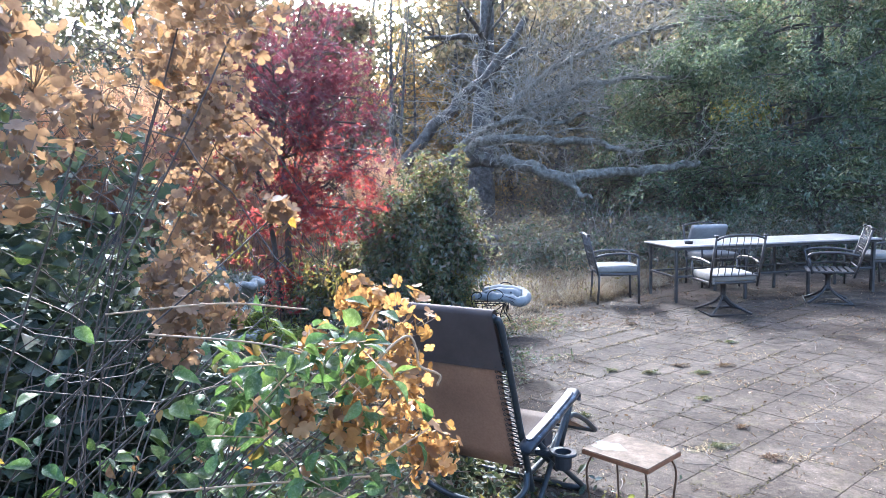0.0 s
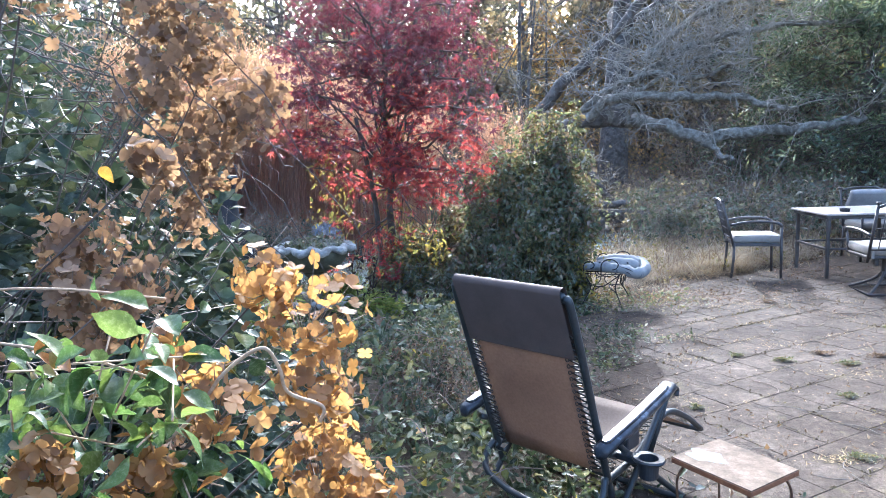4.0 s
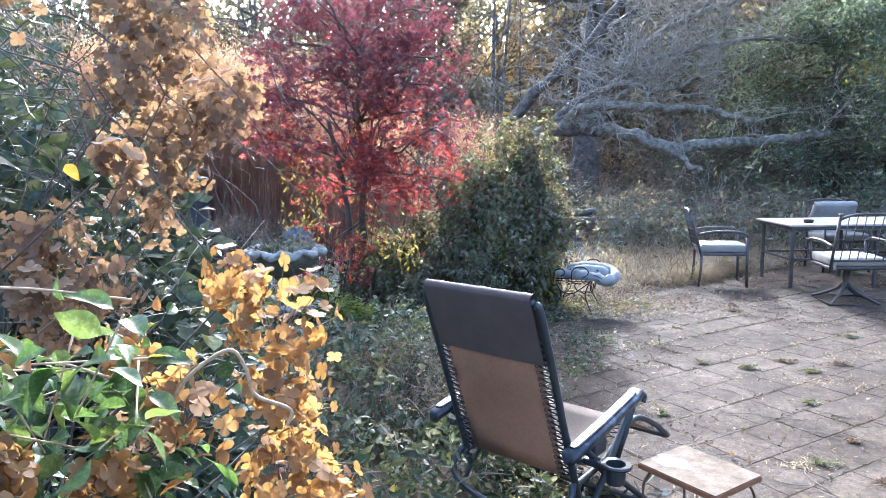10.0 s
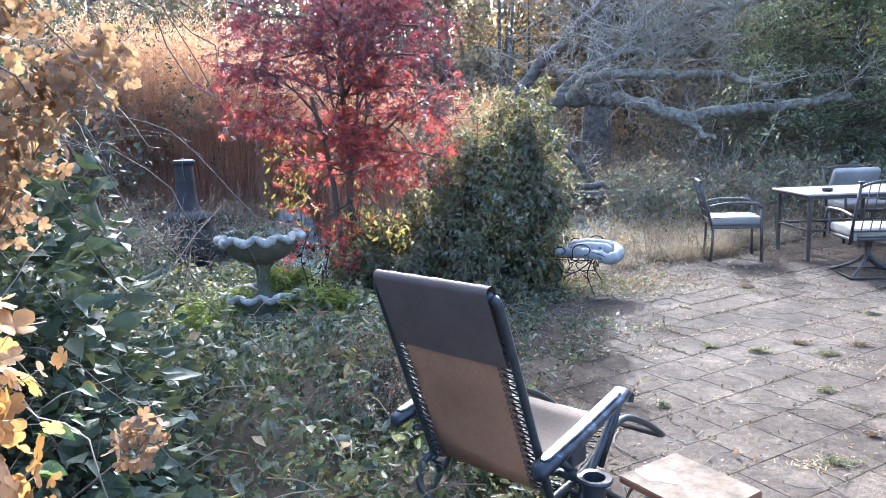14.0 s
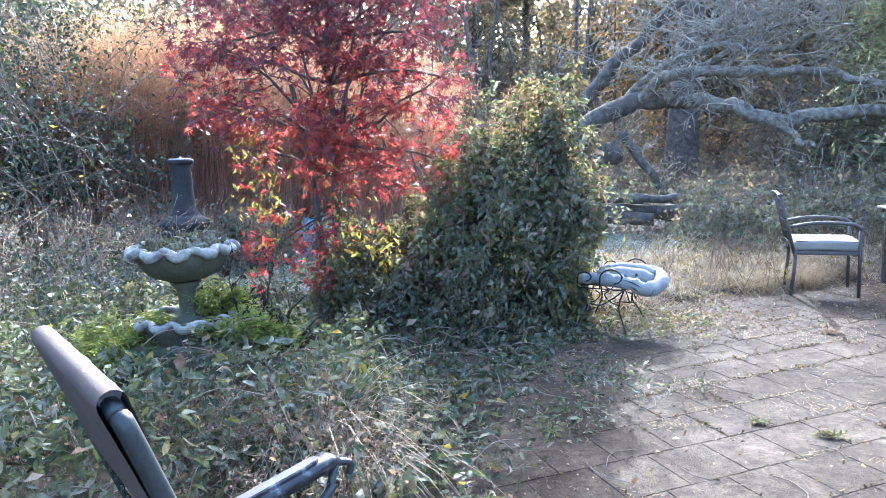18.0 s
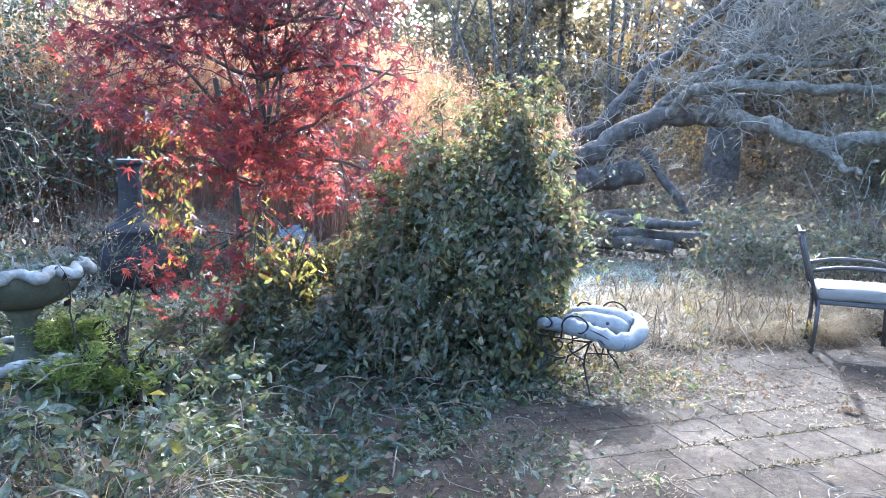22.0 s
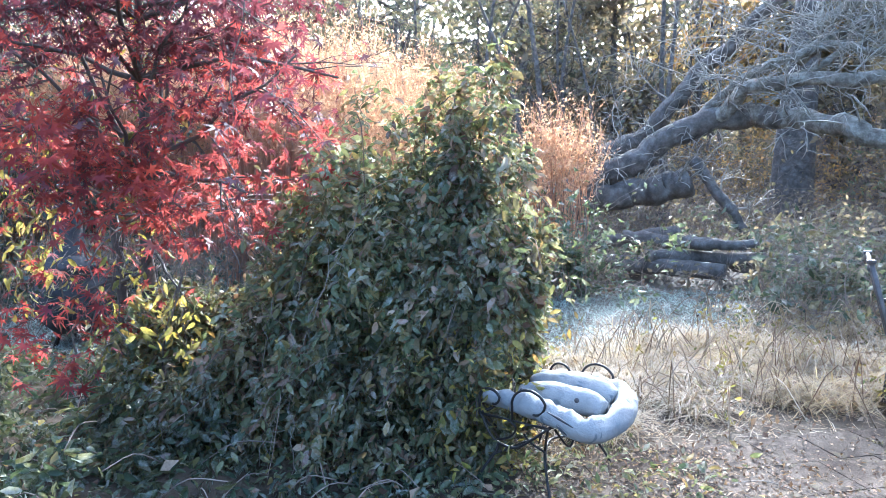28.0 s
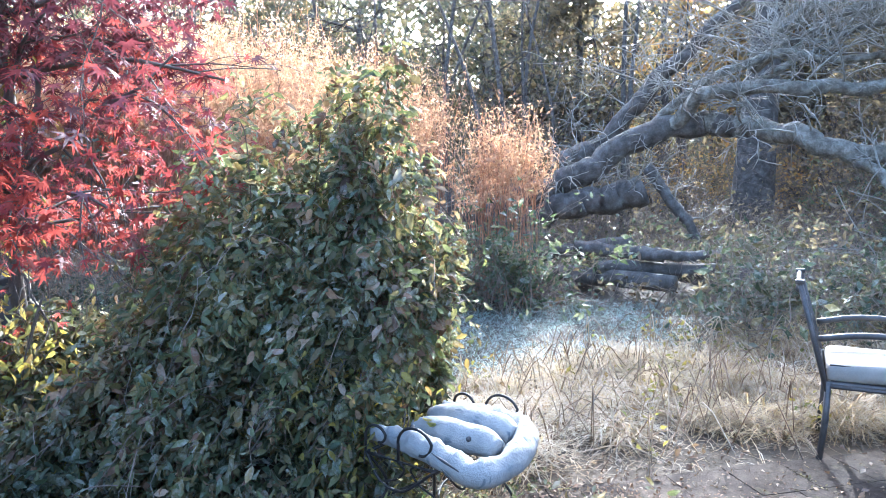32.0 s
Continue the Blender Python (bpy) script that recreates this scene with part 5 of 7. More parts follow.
def ivy_bed():
    t = thing("ivy_bed", "deep bed of frosted dark green ground cover beside the patio", "ground cover", pose(0, 0, 0), kind="stuff")
    x, y = scatter(52000, -3.6, 1.9, 0.9, 7.6, lambda x, y: (x < ivy_edge(y) + 0.12 * RNG.normal(size=x.shape)) & (np.hypot(x + 1.19, y - 5.3) > 0.28))
    x2, y2 = scatter(3000, 0.9, 2.6, 5.9, 7.9, lambda x, y: ((x - 1.45) / 0.95) ** 2 + ((y - 6.95) / 0.62) ** 2 + 0.35 * np.sin(9 * x) * np.cos(8 * y) < 0.75 * RNG.random(x.shape) + 0.25)
    z2 = 0.006 + 0.05 * RNG.random(len(x2))
    leaves("creeping_leaves", np.stack([x2, y2, np.where(on_patio(x2, y2), z2, height(x2, y2) + 0.02 + z2)], 1), M_VINE, 0.034, 0.4, 0.5, LEAF6, 0.1, 0.9, t, "small leaves creeping onto the paving")
    x3, y3 = scatter(5200, 0.7, 2.0, 4.4, 6.6, lambda x, y: (x < 0.75 + 1.1 * np.exp(-((y - 5.55) / 0.75) ** 2) * RNG.random(x.shape) ** 0.7) & (np.sin(6.3 * x + 2.2 * y) * np.cos(5.1 * y - 3 * x) + 0.5 * RNG.normal(size=x.shape) > 0.1))
    leaves("spilling_leaves", np.stack([x3, y3, 0.008 + 0.045 * RNG.random(len(x3))], 1), M_IVY, 0.036, 0.4, 0.46, LEAF6, 0.15, 0.8, t, "frosted runners spilling over the paving")
    k = RNG.random(len(x))
    z = height(x, y) + (cover_height(x, y) - height(x, y)) * (0.35 + 0.75 * k)
    z = np.where(on_patio(x, y), np.maximum(z, 0.008 + 0.05 * k), z)
    at = np.stack([x, y, z], 1)
    leaves("ivy_leaves", at, M_IVY, 0.056, 0.4, 0.44, LEAF6, 0.45, 0.35, t, "layered frosted leaves")
    s = RNG.random(len(at)) < 0.035
    leaves("dead_leaves", at[s] + (0, 0, 0.02), M_BROWNLEAF, 0.05, 0.45, 0.6, LEAF4, 0.1, 0.8, t, "curled brown leaves caught in the ivy")
    s = RNG.random(len(at)) < 0.012
    leaves("yellow_leaves", at[s] + (0, 0, 0.03), M_YELLOW, 0.06, 0.3, 0.55, LEAF4, 0.1, 0.7, t)
    st = Tubes(4)
    for i in RNG.integers(0, len(at), 420):
        d = rand_dirs(1)[0] * (1, 1, 0.2)
        st.add(curve_pts([at[i], at[i] + d * 0.15 + (0, 0, 0.06), at[i] + d * 0.34 + (0, 0, 0.02)], 3), 0.0028)
    st.hang("runner_stems", M_STALK, t, "pale trailing stems")


ivy_bed()


def mound_mesh():
    xs, ys = np.linspace(-3.7, 1.4, 60), np.linspace(0.8, 7.6, 80)
    X, Y = np.meshgrid(xs, ys)
    Z = height(X, Y) + (cover_height(X, Y) - height(X, Y)) * 0.45 - 0.03
    Z = np.where(X > ivy_edge(Y) - 0.1, height(X, Y) - 0.05, Z)
    k = np.arange(X.size).reshape(X.shape)
    q = np.stack([k[:-1, :-1], k[:-1, 1:], k[1:, 1:], k[1:, :-1]], -1).reshape(-1, 4)
    b = hang("planting_bed", np_tris("planting_bed", np.stack([X, Y, Z], -1).reshape(-1, 3), q), M_SOIL, smooth=True)
    tagged(b, "raised bed of dark leafy soil under the ground cover", "soil", kind="structure")


mound_mesh()


def blades(name, x, y, z, mat, length, lean, width, parent, label="", seg=3, heading=None, base=0.0):
    """Curved grass blades as tapering strips."""
    n = len(x)
    a = RNG.uniform(0, 2 * np.pi, n) if heading is None else heading
    L = length * (1 + 0.35 * RNG.normal(size=n)).clip(0.3, 2)
    lean = np.maximum(lean * (1 + 0.4 * RNG.normal(size=n)), 0.6 * lean)
    d = np.stack([np.cos(a), np.sin(a)], 1)
    side = np.stack([-d[:, 1], d[:, 0]], 1)
    V = []
    for i in range(seg + 1):
        s = i / seg
        ang = lean * (base + s * 1.5)
        out = L * np.sin(ang) * s
        up = L * np.cos(np.minimum(ang, 2.2)) * s
        c = np.stack([x + d[:, 0] * out, y + d[:, 1] * out, z + np.maximum(up, 0.003)], 1)
        w = (width * (1 - 0.85 * s) / 2)
        o = np.concatenate([side * w, np.zeros((n, 1))], 1)
        V += [c - o, c + o]
    v = np.stack(V, 1).reshape(-1, 3)
    m = 2 * (seg + 1)
    f = np.concatenate([np.array([[2 * i, 2 * i + 1, 2 * i + 3, 2 * i + 2]]) for i in range(seg)])
    f = f[None] + (np.arange(n) * m)[:, None, None]
    return hang(name, np_tris(name, v, f.reshape(-1, 4)), mat, parent, label)


def fern(x, y, z, r, n, label):
    t = thing("ferny_plant", label, "plant", pose(x, y, z), "ferny plants round the urn")
    st = Tubes(4)
    P, A = [], []
    for i in range(n):
        a, e = RNG.uniform(0, 6.28), RNG.uniform(0.3, 1.1)
        L = r * RNG.uniform(0.7, 1.2)
        c = curve_pts([(0, 0, 0), (0.45 * L * math.cos(a), 0.45 * L * math.sin(a), L * e * 0.75), (L * math.cos(a), L * math.sin(a), L * e * 0.72)], 5)
        st.add(c, 0.0018)
        q = np.repeat(c[2:], 9, 0) + RNG.normal(size=((len(c) - 2) * 9, 3)) * 0.018
        P.append(q)
        A.append(np.tile((math.cos(a), math.sin(a), 0.1), (len(q), 1)))
    st.hang("stem_tuft", M_FERN, t)["kind"] = "stuff"
    leaves("fronds", np.concatenate(P), M_FERN, 0.03, 0.3, 0.22, LEAF2, 0.0, 0.6, t, "feathery bright green fronds", np.concatenate(A))


for fx, fy, fr, fz in ((-0.82, 5.2, 0.21, 0.32), (-0.74, 5.3, 0.19, 0.26), (-1.5, 5.1, 0.22, 0.28), (-1.56, 4.98, 0.18, 0.2), (-1.05, 5.42, 0.15, 0.45)):
    fern(fx, fy, fz, fr, 46, "feathery bright yellow-green plant spilling beside the urn")


def urn_plant():
    t = thing("urn_plant", "low blue-green rosette plants filling the urn", "plant", pose(-1.19, 5.3, float(height(-1.19, 5.3)) + 0.85))
    a, r = RNG.uniform(0, 6.28, 700), 0.23 * np.sqrt(RNG.random(700))
    at = np.stack([r * np.cos(a), r * np.sin(a), 0.005 + 0.10 * RNG.random(700) * (1 - r / 0.26)], 1)
    leaves("rosette_mat", at, M_BLUE, 0.05, 0.3, 0.45, LEAF4, -0.2, 0.5, t)
    st = Tubes(4)
    for k in range(26):
        b = RNG.uniform(0, 6.28)
        st.add(curve_pts([(0.1 * math.cos(b), 0.1 * math.sin(b), 0), (0.2 * math.cos(b), 0.2 * math.sin(b), 0.09), (0.27 * math.cos(b), 0.27 * math.sin(b), 0.03)], 3), 0.002)
    st.hang("dry_stalks", M_TWIG, t)


urn_plant()


def ornamental_grass(x, y, n, L, mat, label):
    t = thing("ornamental_grass", label, "grass clump", pose(x, y, float(height(x, y))))
    a = RNG.uniform(0, 6.28, n)
    r = 0.1 * np.sqrt(RNG.random(n))
    blades("arching_blades", r * np.cos(a), r * np.sin(a), np.zeros(n), mat, L, 1.1, 0.009, t, "", 5, a + 0.3 * RNG.normal(size=n))


ornamental_grass(-0.1, 4.45, 320, 0.46, M_STRAWSTALK, "collapsed tan ornamental grass at the patio edge")
ornamental_grass(-0.22, 4.75, 160, 0.5, M_YELLOW, "yellowing grass tuft among the ivy")
ornamental_grass(0.08, 4.32, 220, 0.36, M_STRAWSTALK, "collapsed tan ornamental grass at the patio edge")


def seed_weeds():
    """Spent flower stalks that rise above the ground cover."""
    for (x0, x1, y0, y1, n, h, lab) in ((-0.9, 0.3, 3.5, 4.6, 150, 0.42, "brown spent flower stalks beside the recliner"), (-4.6, -2.3, 4.9, 7.6, 210, 0.85, "tangled pale seed-head weeds by the urn"), (-4.5, -2.0, 8.6, 10.0, 260, 0.7, "pale seed-head weeds round the chiminea")):
        t = thing("seed_head_weeds", lab, "weeds", pose(0, 0, 0), kind="stuff")
        st, tips = Tubes(4), []
        x, y = scatter(n, x0, x1, y0, y1)
        for a, b in zip(x, y):
            grow(st, (a, b, float(height(a, b))), (0.25 * RNG.normal(), 0.25 * RNG.normal(), 1), h * RNG.uniform(0.7, 1.2), 0.0035, 1, tips, -0.01, 0.15, (2, 4), 0.35, 4, first=0.5)
        st.hang("stalks", M_STALK, t)
        p = np.concatenate(tips)
        p = np.repeat(p, 2, 0) + RNG.normal(size=(len(p) * 2, 3)) * 0.02
        leaves("seed_heads", p, M_BROWNLEAF if h < 0.5 else M_SEED, 0.016, 0.4, 0.6, LEAF2, 0.1, 0.4, t)
        p2 = p[RNG.random(len(p)) < 0.45] - (0, 0, 0.12)
        p2[:, 2] -= 0.5 * (h - 0.35) * RNG.random(len(p2))
        leaves("weed_leaves", p2, M_BLUE if h < 0.5 else M_THICKET, 0.055, 0.4, 0.48, LEAF4, 0.4, 0.4, t)


seed_weeds()


# ---- hydrangea ----
def floret_template(cup):
    """Four broad papery petals joined at the heart."""
    v, f = [[0, 0, 0]], []
    for k in range(4):
        a = k * math.pi / 2 + 0.08 * math.sin(5 * k + 9 * cup)
        n, r = len(v), 1 + 0.12 * math.sin(3 * k + 7 * cup)
        for x, y, z in ((0.3, -0.34, 0.02), (0.72, -0.5, cup * 0.6), (1.0, -0.2, cup), (1.0, 0.22, cup), (0.7, 0.5, cup * 0.5), (0.3, 0.34, 0.02)):
            v.append([r * (x * math.cos(a) - y * math.sin(a)), r * (x * math.sin(a) + y * math.cos(a)), z + 0.05 * math.sin(4 * x + 6 * y)])
        f += [[0, n + i, n + i + 1] for i in range(5)]
    return np.array(v), np.array(f)


FLORETS = [floret_template(c) for c in (0.05, 0.22, 0.4, -0.12)]


def floret_places(k, size):
    """Where florets sit on a panicle k times the usual size, and the way they face."""
    n = int(24 + 108 * k * k * (0.0125 / size) ** 2)
    i = np.arange(n) + 0.5
    th, ph = np.pi * (1 + 5 ** 0.5) * i, np.arccos(1 - 1.8 * i / n)
    d = np.stack([np.cos(th) * np.sin(ph), np.sin(th) * np.sin(ph), np.cos(ph)], 1)
    at = d * (0.08 * k, 0.08 * k, 0.115 * k) * (1.16 - 0.62 * RNG.random((n, 1)) ** 1.2 + 0.1 * RNG.normal(size=(n, 1))) + 0.009 * k * RNG.normal(size=(n, 3))
    return at, unit(d + 0.6 * RNG.normal(size=(n, 3))), size * (1 + 0.2 * RNG.normal(size=n)).clip(0.6, 1.5)


def big_leaf_mesh(curl):
    v, f = [], []
    n = 7
    for i in range(n + 1):
        s = i / n
        w = 0.29 * math.sin(math.pi * min(1, s ** 0.75)) ** 0.9 if 0 < s < 1 else 0.004
        bend = -curl * s * s
        for t in (-1, -0.5, 0, 0.5, 1):
            saw = 0.012 * ((i % 2) * 2 - 1) if abs(t) == 1 else 0
            v.append((s + saw, t * w, bend + 0.13 * abs(t) * (w / 0.29) + 0.02 * math.sin(9 * s + 3 * t)))
    f = [(i * 5 + j, i * 5 + j + 1, (i + 1) * 5 + j + 1, (i + 1) * 5 + j) for i in range(n) for j in range(4)]
    me = bpy.data.meshes.new("leaf")
    me.from_pydata(v, [], f)
    me.shade_smooth()
    return me


FLORET_MESHES = [np_tris("floret", *t) for t in FLORETS]


def flower_head(h, place, k, size, mat, single):
    """A panicle: a spray of fine stalks that carries its florets."""
    turn = Vector(unit(np.array([0.25 * RNG.normal() + 0.2, 0.4 * RNG.normal() - 0.3, 0.75]))).to_track_quat("Z", "Y").to_matrix()
    at, face, size = floret_places(k, size)
    R = np.array(turn)
    at, face = at @ R.T, face @ R.T
    st = Tubes(3)
    for q in at[::2]:
        st.add([(0, 0, -0.03 * k), q * 0.55 + (0, 0, -0.01), q], 0.0006)
    head = st.hang("flower_head", M_STALK, h, "dried golden-brown panicle")
    head.matrix_basis = Matrix.Translation(place)
    ax = unit(np.cross(face, rand_dirs(len(at))))
    if single:
        for q, n, a, L in zip(at, face, ax, size):
            ob = hang("floret", FLORET_MESHES[RNG.integers(4)], mat, head)
            ob.matrix_basis = Matrix.Translation(q) @ Matrix((a, np.cross(n, a), n)).transposed().to_4x4() @ Matrix.Scale(L, 4)
    else:
        kind = RNG.integers(0, 4, len(at))
        V, Fc, b = [], [], 0
        for j in range(4):
            w = kind == j
            v, f = leaf_arrays(at[w], ax[w], face[w], size[w], size[w], FLORETS[j])
            V.append(v)
            Fc.append(f + b)
            b += len(v)
        hang("floret_cluster", np_tris("floret_cluster", np.concatenate(V), np.concatenate(Fc)), mat, head)["kind"] = "stuff"


GREEN = [big_leaf_mesh(c) for c in (0.1, 0.3, 0.5)]
YELL = [big_leaf_mesh(c) for c in (0.2, 0.45)]


def hydrangea():
    h = thing("hydrangea_bush", "overgrown hydrangea with dried golden-brown flower heads and green leaves", "shrub", pose(0, 0, 0))
    near = [(-0.23, 0.96, 1.33, 0.82), (-0.21, 0.94, 1.24, 0.62), (-0.28, 0.74, 1.30, 0.5), (-0.22, 0.94, 1.12, 0.8), (-0.16, 0.92, 1.1, 0.6), (-0.29, 0.98, 1.39, 0.5), (-0.39, 0.6, 1.3, 0.3), (-0.33, 0.65, 1.26, 0.35), (-0.37, 0.82, 1.34, 0.36)]
    mid = [(-0.59, 1.23, 1.34, 0.65), (-0.7, 1.27, 1.27, 0.65), (-0.66, 1.13, 1.36, 0.5), (-0.67, 1.24, 1.42, 0.7), (-0.7, 1.19, 1.42, 0.5), (-0.43, 0.96, 1.57, 0.32), (-0.3, 1.43, 1.07, 0.45), (-0.52, 1.2, 1.1, 0.6)]
    high = [(-0.71, 1.75, 1.81, 1.1), (-0.62, 1.77, 1.83, 0.9), (-0.73, 1.64, 1.74, 0.8), (-0.7, 1.83, 1.65, 1.1), (-0.59, 1.88, 1.67, 0.9), (-0.76, 1.81, 1.51, 1.0), (-0.67, 1.86, 1.55, 0.85), (-0.56, 1.99, 1.74, 0.7), (-0.76, 1.9, 1.4, 0.6), (-0.75, 1.77, 1.92, 1.0), (-0.65, 1.88, 2.02, 1.0), (-0.82, 1.78, 2.03, 1.0)]
    back = [(-0.47, 0.86, 1.92, 1.0), (-0.57, 0.96, 1.96, 0.9), (-0.67, 0.5, 1.75, 0.5), (-0.65, 0.64, 1.72, 0.55), (-0.65, 0.38, 1.64, 0.4), (-0.71, 0.49, 1.81, 0.5), (-0.63, 1.07, 1.86, 0.8)]
    for group, size, mat in ((near, 0.0125, M_FLORET), (mid, 0.013, M_OLDFLORET), (high, 0.0155, M_OLDFLORET), (back, 0.012, M_OLDFLORET)):
        for i, (x, y, z, k) in enumerate(group):
            bx, by = -1.2 + 0.2 * RNG.normal(), y * 0.6 + 0.55 + 0.1 * RNG.normal()
            c = curve_pts([(bx, by, 0.0), ((bx + x) / 2 - 0.08, (by + y) / 2, z * 0.62), (x - 0.02, y, z - 0.05 * k)], 5)
            Tubes(5).add(c, np.linspace(0.0028, 0.0016, len(c))).hang("stem", M_REDBARK, h)
            flower_head(h, (x, y, z), k, size, mat, group is near and i in (0, 3))
    # leafy stems
    spots = []
    for k in range(64):
        bx, by = RNG.uniform(-1.3, -0.6), RNG.uniform(0.35, 1.7)
        ex, ey, ez = bx + RNG.uniform(-0.1, 0.5), by + RNG.uniform(-0.35, 0.3), RNG.uniform(0.8, 1.3)
        if k < 34:
            ex, ey = RNG.uniform(-0.95, -0.35), RNG.uniform(0.3, 1.0)
            ez = RNG.uniform(0.85, 1.42)
        elif k < 52:
            ex, ey = RNG.uniform(-0.55, -0.3), RNG.uniform(0.7, 0.9)
            ez = RNG.uniform(1.08, 1.4)
        ex = min(ex, -0.16)
        c = curve_pts([(bx, by, 0), ((bx * 1.3 + ex * 0.7) / 2, (by + ey) / 2, ez * 0.65), (ex, ey, ez)], 6)
        Tubes(5).add(c, np.linspace(0.0022, 0.0011, len(c))).hang("stem", M_REDBARK, h)
        for q, d in zip(c[7:], np.gradient(c, axis=0)[7:]):
            spots.append((q, unit(d)))
    extra = [(np.array(q), unit(np.array([0.3, -0.4, 0.4]))) for q in ((-0.7, 0.3, 1.5), (-0.66, 0.34, 1.46), (-0.82, 0.3, 1.42), (-0.78, 0.36, 1.52), (-0.62, 0.36, 1.55), (-0.58, 0.3, 1.5))]
    golden = [(np.array(q), unit(np.array([0.2, -0.3, -0.7]))) for q in ((-0.5, 0.28, 1.72), (-0.48, 0.26, 1.77), (-0.54, 0.27, 1.78), (-0.52, 0.32, 1.79), (-0.4, 0.76, 1.575), (-0.56, 0.34, 1.74))]
    front = []
    for k in range(26):
        a = np.array([RNG.uniform(-0.46, -0.28), RNG.uniform(0.62, 0.8), RNG.uniform(1.12, 1.38)])
        d = unit(np.array([RNG.uniform(-0.6, 0.4), RNG.uniform(-0.5, 0.3), RNG.uniform(-0.2, 0.5)]))
        c = [a + d * s for s in np.linspace(0, 0.11, 5)]
        Tubes(5).add(c, 0.0011).hang("stem", M_TENDRIL, h)
        front += [(q, d) for q in c]
    todo = [(q, d, RNG.random() < 0.15) for q, d in spots + spots + front + front + extra] + [(q, d, True) for q, d in golden]
    for q, d, yel in todo:
        side = rand_dirs(1)[0]
        side = unit(side - d * (side @ d) + 0.3 * d + np.array([0, 0, -0.15]))
        me = YELL[RNG.integers(2)] if yel else GREEN[RNG.integers(3)]
        ob = hang("leaf", me, M_HYELLOW if yel else M_HLEAF, h)
        s = RNG.uniform(0.032, 0.062) * (0.7 if yel else 1) * min(1, 0.26 + 0.72 * q[1])
        zax = unit(np.array([0, 0, 1.0]) + 0.6 * RNG.normal(size=3))
        yax = unit(np.cross(zax, side))
        zax = np.cross(side, yax)
        R = Matrix((side, yax, zax)).transposed().to_4x4()
        ob.matrix_basis = Matrix.Translation(q + side * 0.01) @ R @ Matrix.Scale(s, 4)
    # a curled pale tendril
    tube("tendril", curve_pts([(-0.32, 0.697, 1.281), (-0.288, 0.706, 1.31), (-0.259, 0.711, 1.349), (-0.22, 0.721, 1.373), (-0.205, 0.729, 1.349), (-0.199, 0.737, 1.318), (-0.165, 0.749, 1.297), (-0.169, 0.751, 1.278)], 6), 0.0022, M_TENDRIL, h, "pale curling dead tendril", sides=6)
    for a, b, c in (((-0.62, 0.72, 1.40), (-0.45, 0.73, 1.372), (-0.33, 0.74, 1.33)), ((-0.7, 0.8, 1.42), (-0.52, 0.82, 1.425), (-0.38, 0.86, 1.40)), ((-0.6, 0.6, 1.2), (-0.42, 0.62, 1.19), (-0.25, 0.68, 1.16))):
        tube("woody_twig", curve_pts([a, b, c], 6), 0.0017, M_TENDRIL, h, "tan woody twig", sides=6)


hydrangea()


def hedge():
    """Dense dark evergreen thicket laced with bare vines on the west side."""
    t = thing("evergreen_thicket", "dark evergreen thicket laced with bare vines", "shrub", pose(0, 0, 0))
    P, A = [], []
    for c, r, n in (((-2.2, 2.6, 0.0), (0.8, 0.9, 2.5), 6000), ((-2.6, 3.6, 0), (0.8, 0.8, 2.7), 5000), ((-1.75, 1.5, 0), (0.55, 0.8, 1.9), 4000), ((-1.35, 2.7, 0), (0.6, 0.7, 0.95), 3500), ((-2.2, 0.6, 0), (0.8, 1.0, 2.6), 4000), ((-1.5, 3.4, 0), (0.55, 0.6, 0.7), 2200), ((-1.12, 2.35, 0), (0.4, 0.45, 1.55), 5200), ((-1.65, 2.3, 0), (0.45, 0.6, 2.3), 5200)):
        p, d = mound_leaves(n, c, r, 0.6)
        P.append(p)
        A.append(d)
    leaves("thicket_leaves", np.concatenate(P), M_THICKET, 0.07, 0.35, 0.5, LEAF4, 0.4, 0.3, t, "hanging dark green leaves", np.concatenate(A))
    st, tips = Tubes(4), []
    for k in range(120):
        x, y = RNG.uniform(-2.9, -1.4), RNG.uniform(0.8, 4.0)
        grow(st, (x, y, 0), (0.3 * RNG.normal() - 0.1, 0.3 * RNG.normal(), 1.2), RNG.uniform(1.2, 2.0), 0.004, 2, tips, -0.1, 0.6, (1, 3), 0.45, 6)
    st.hang("bare_vines", M_STALK, t, "tangle of thin bare vines")
    for k in range(60):
        x, y, g = RNG.uniform(-1.7, -0.75), RNG.uniform(1.5, 2.6), RNG.uniform(-0.9, 0.9)
        z, L = RNG.uniform(0.9, 2.3), RNG.uniform(0.4, 0.9)
        Tubes(4).add(curve_pts([(x - L, y + g * 0.4, z - 0.5 * L), (x - 0.3 * L, y + 0.1 * g, z), (x + 0.25 * L, y - 0.15 * g, z - 0.05), (x + 0.55 * L, y - 0.3 * g, z - 0.45 * L)], 5) + 0.012 * RNG.normal(size=(16, 3)), 0.0018, 4).hang("arching_stem", M_REDBARK, t)


hedge()


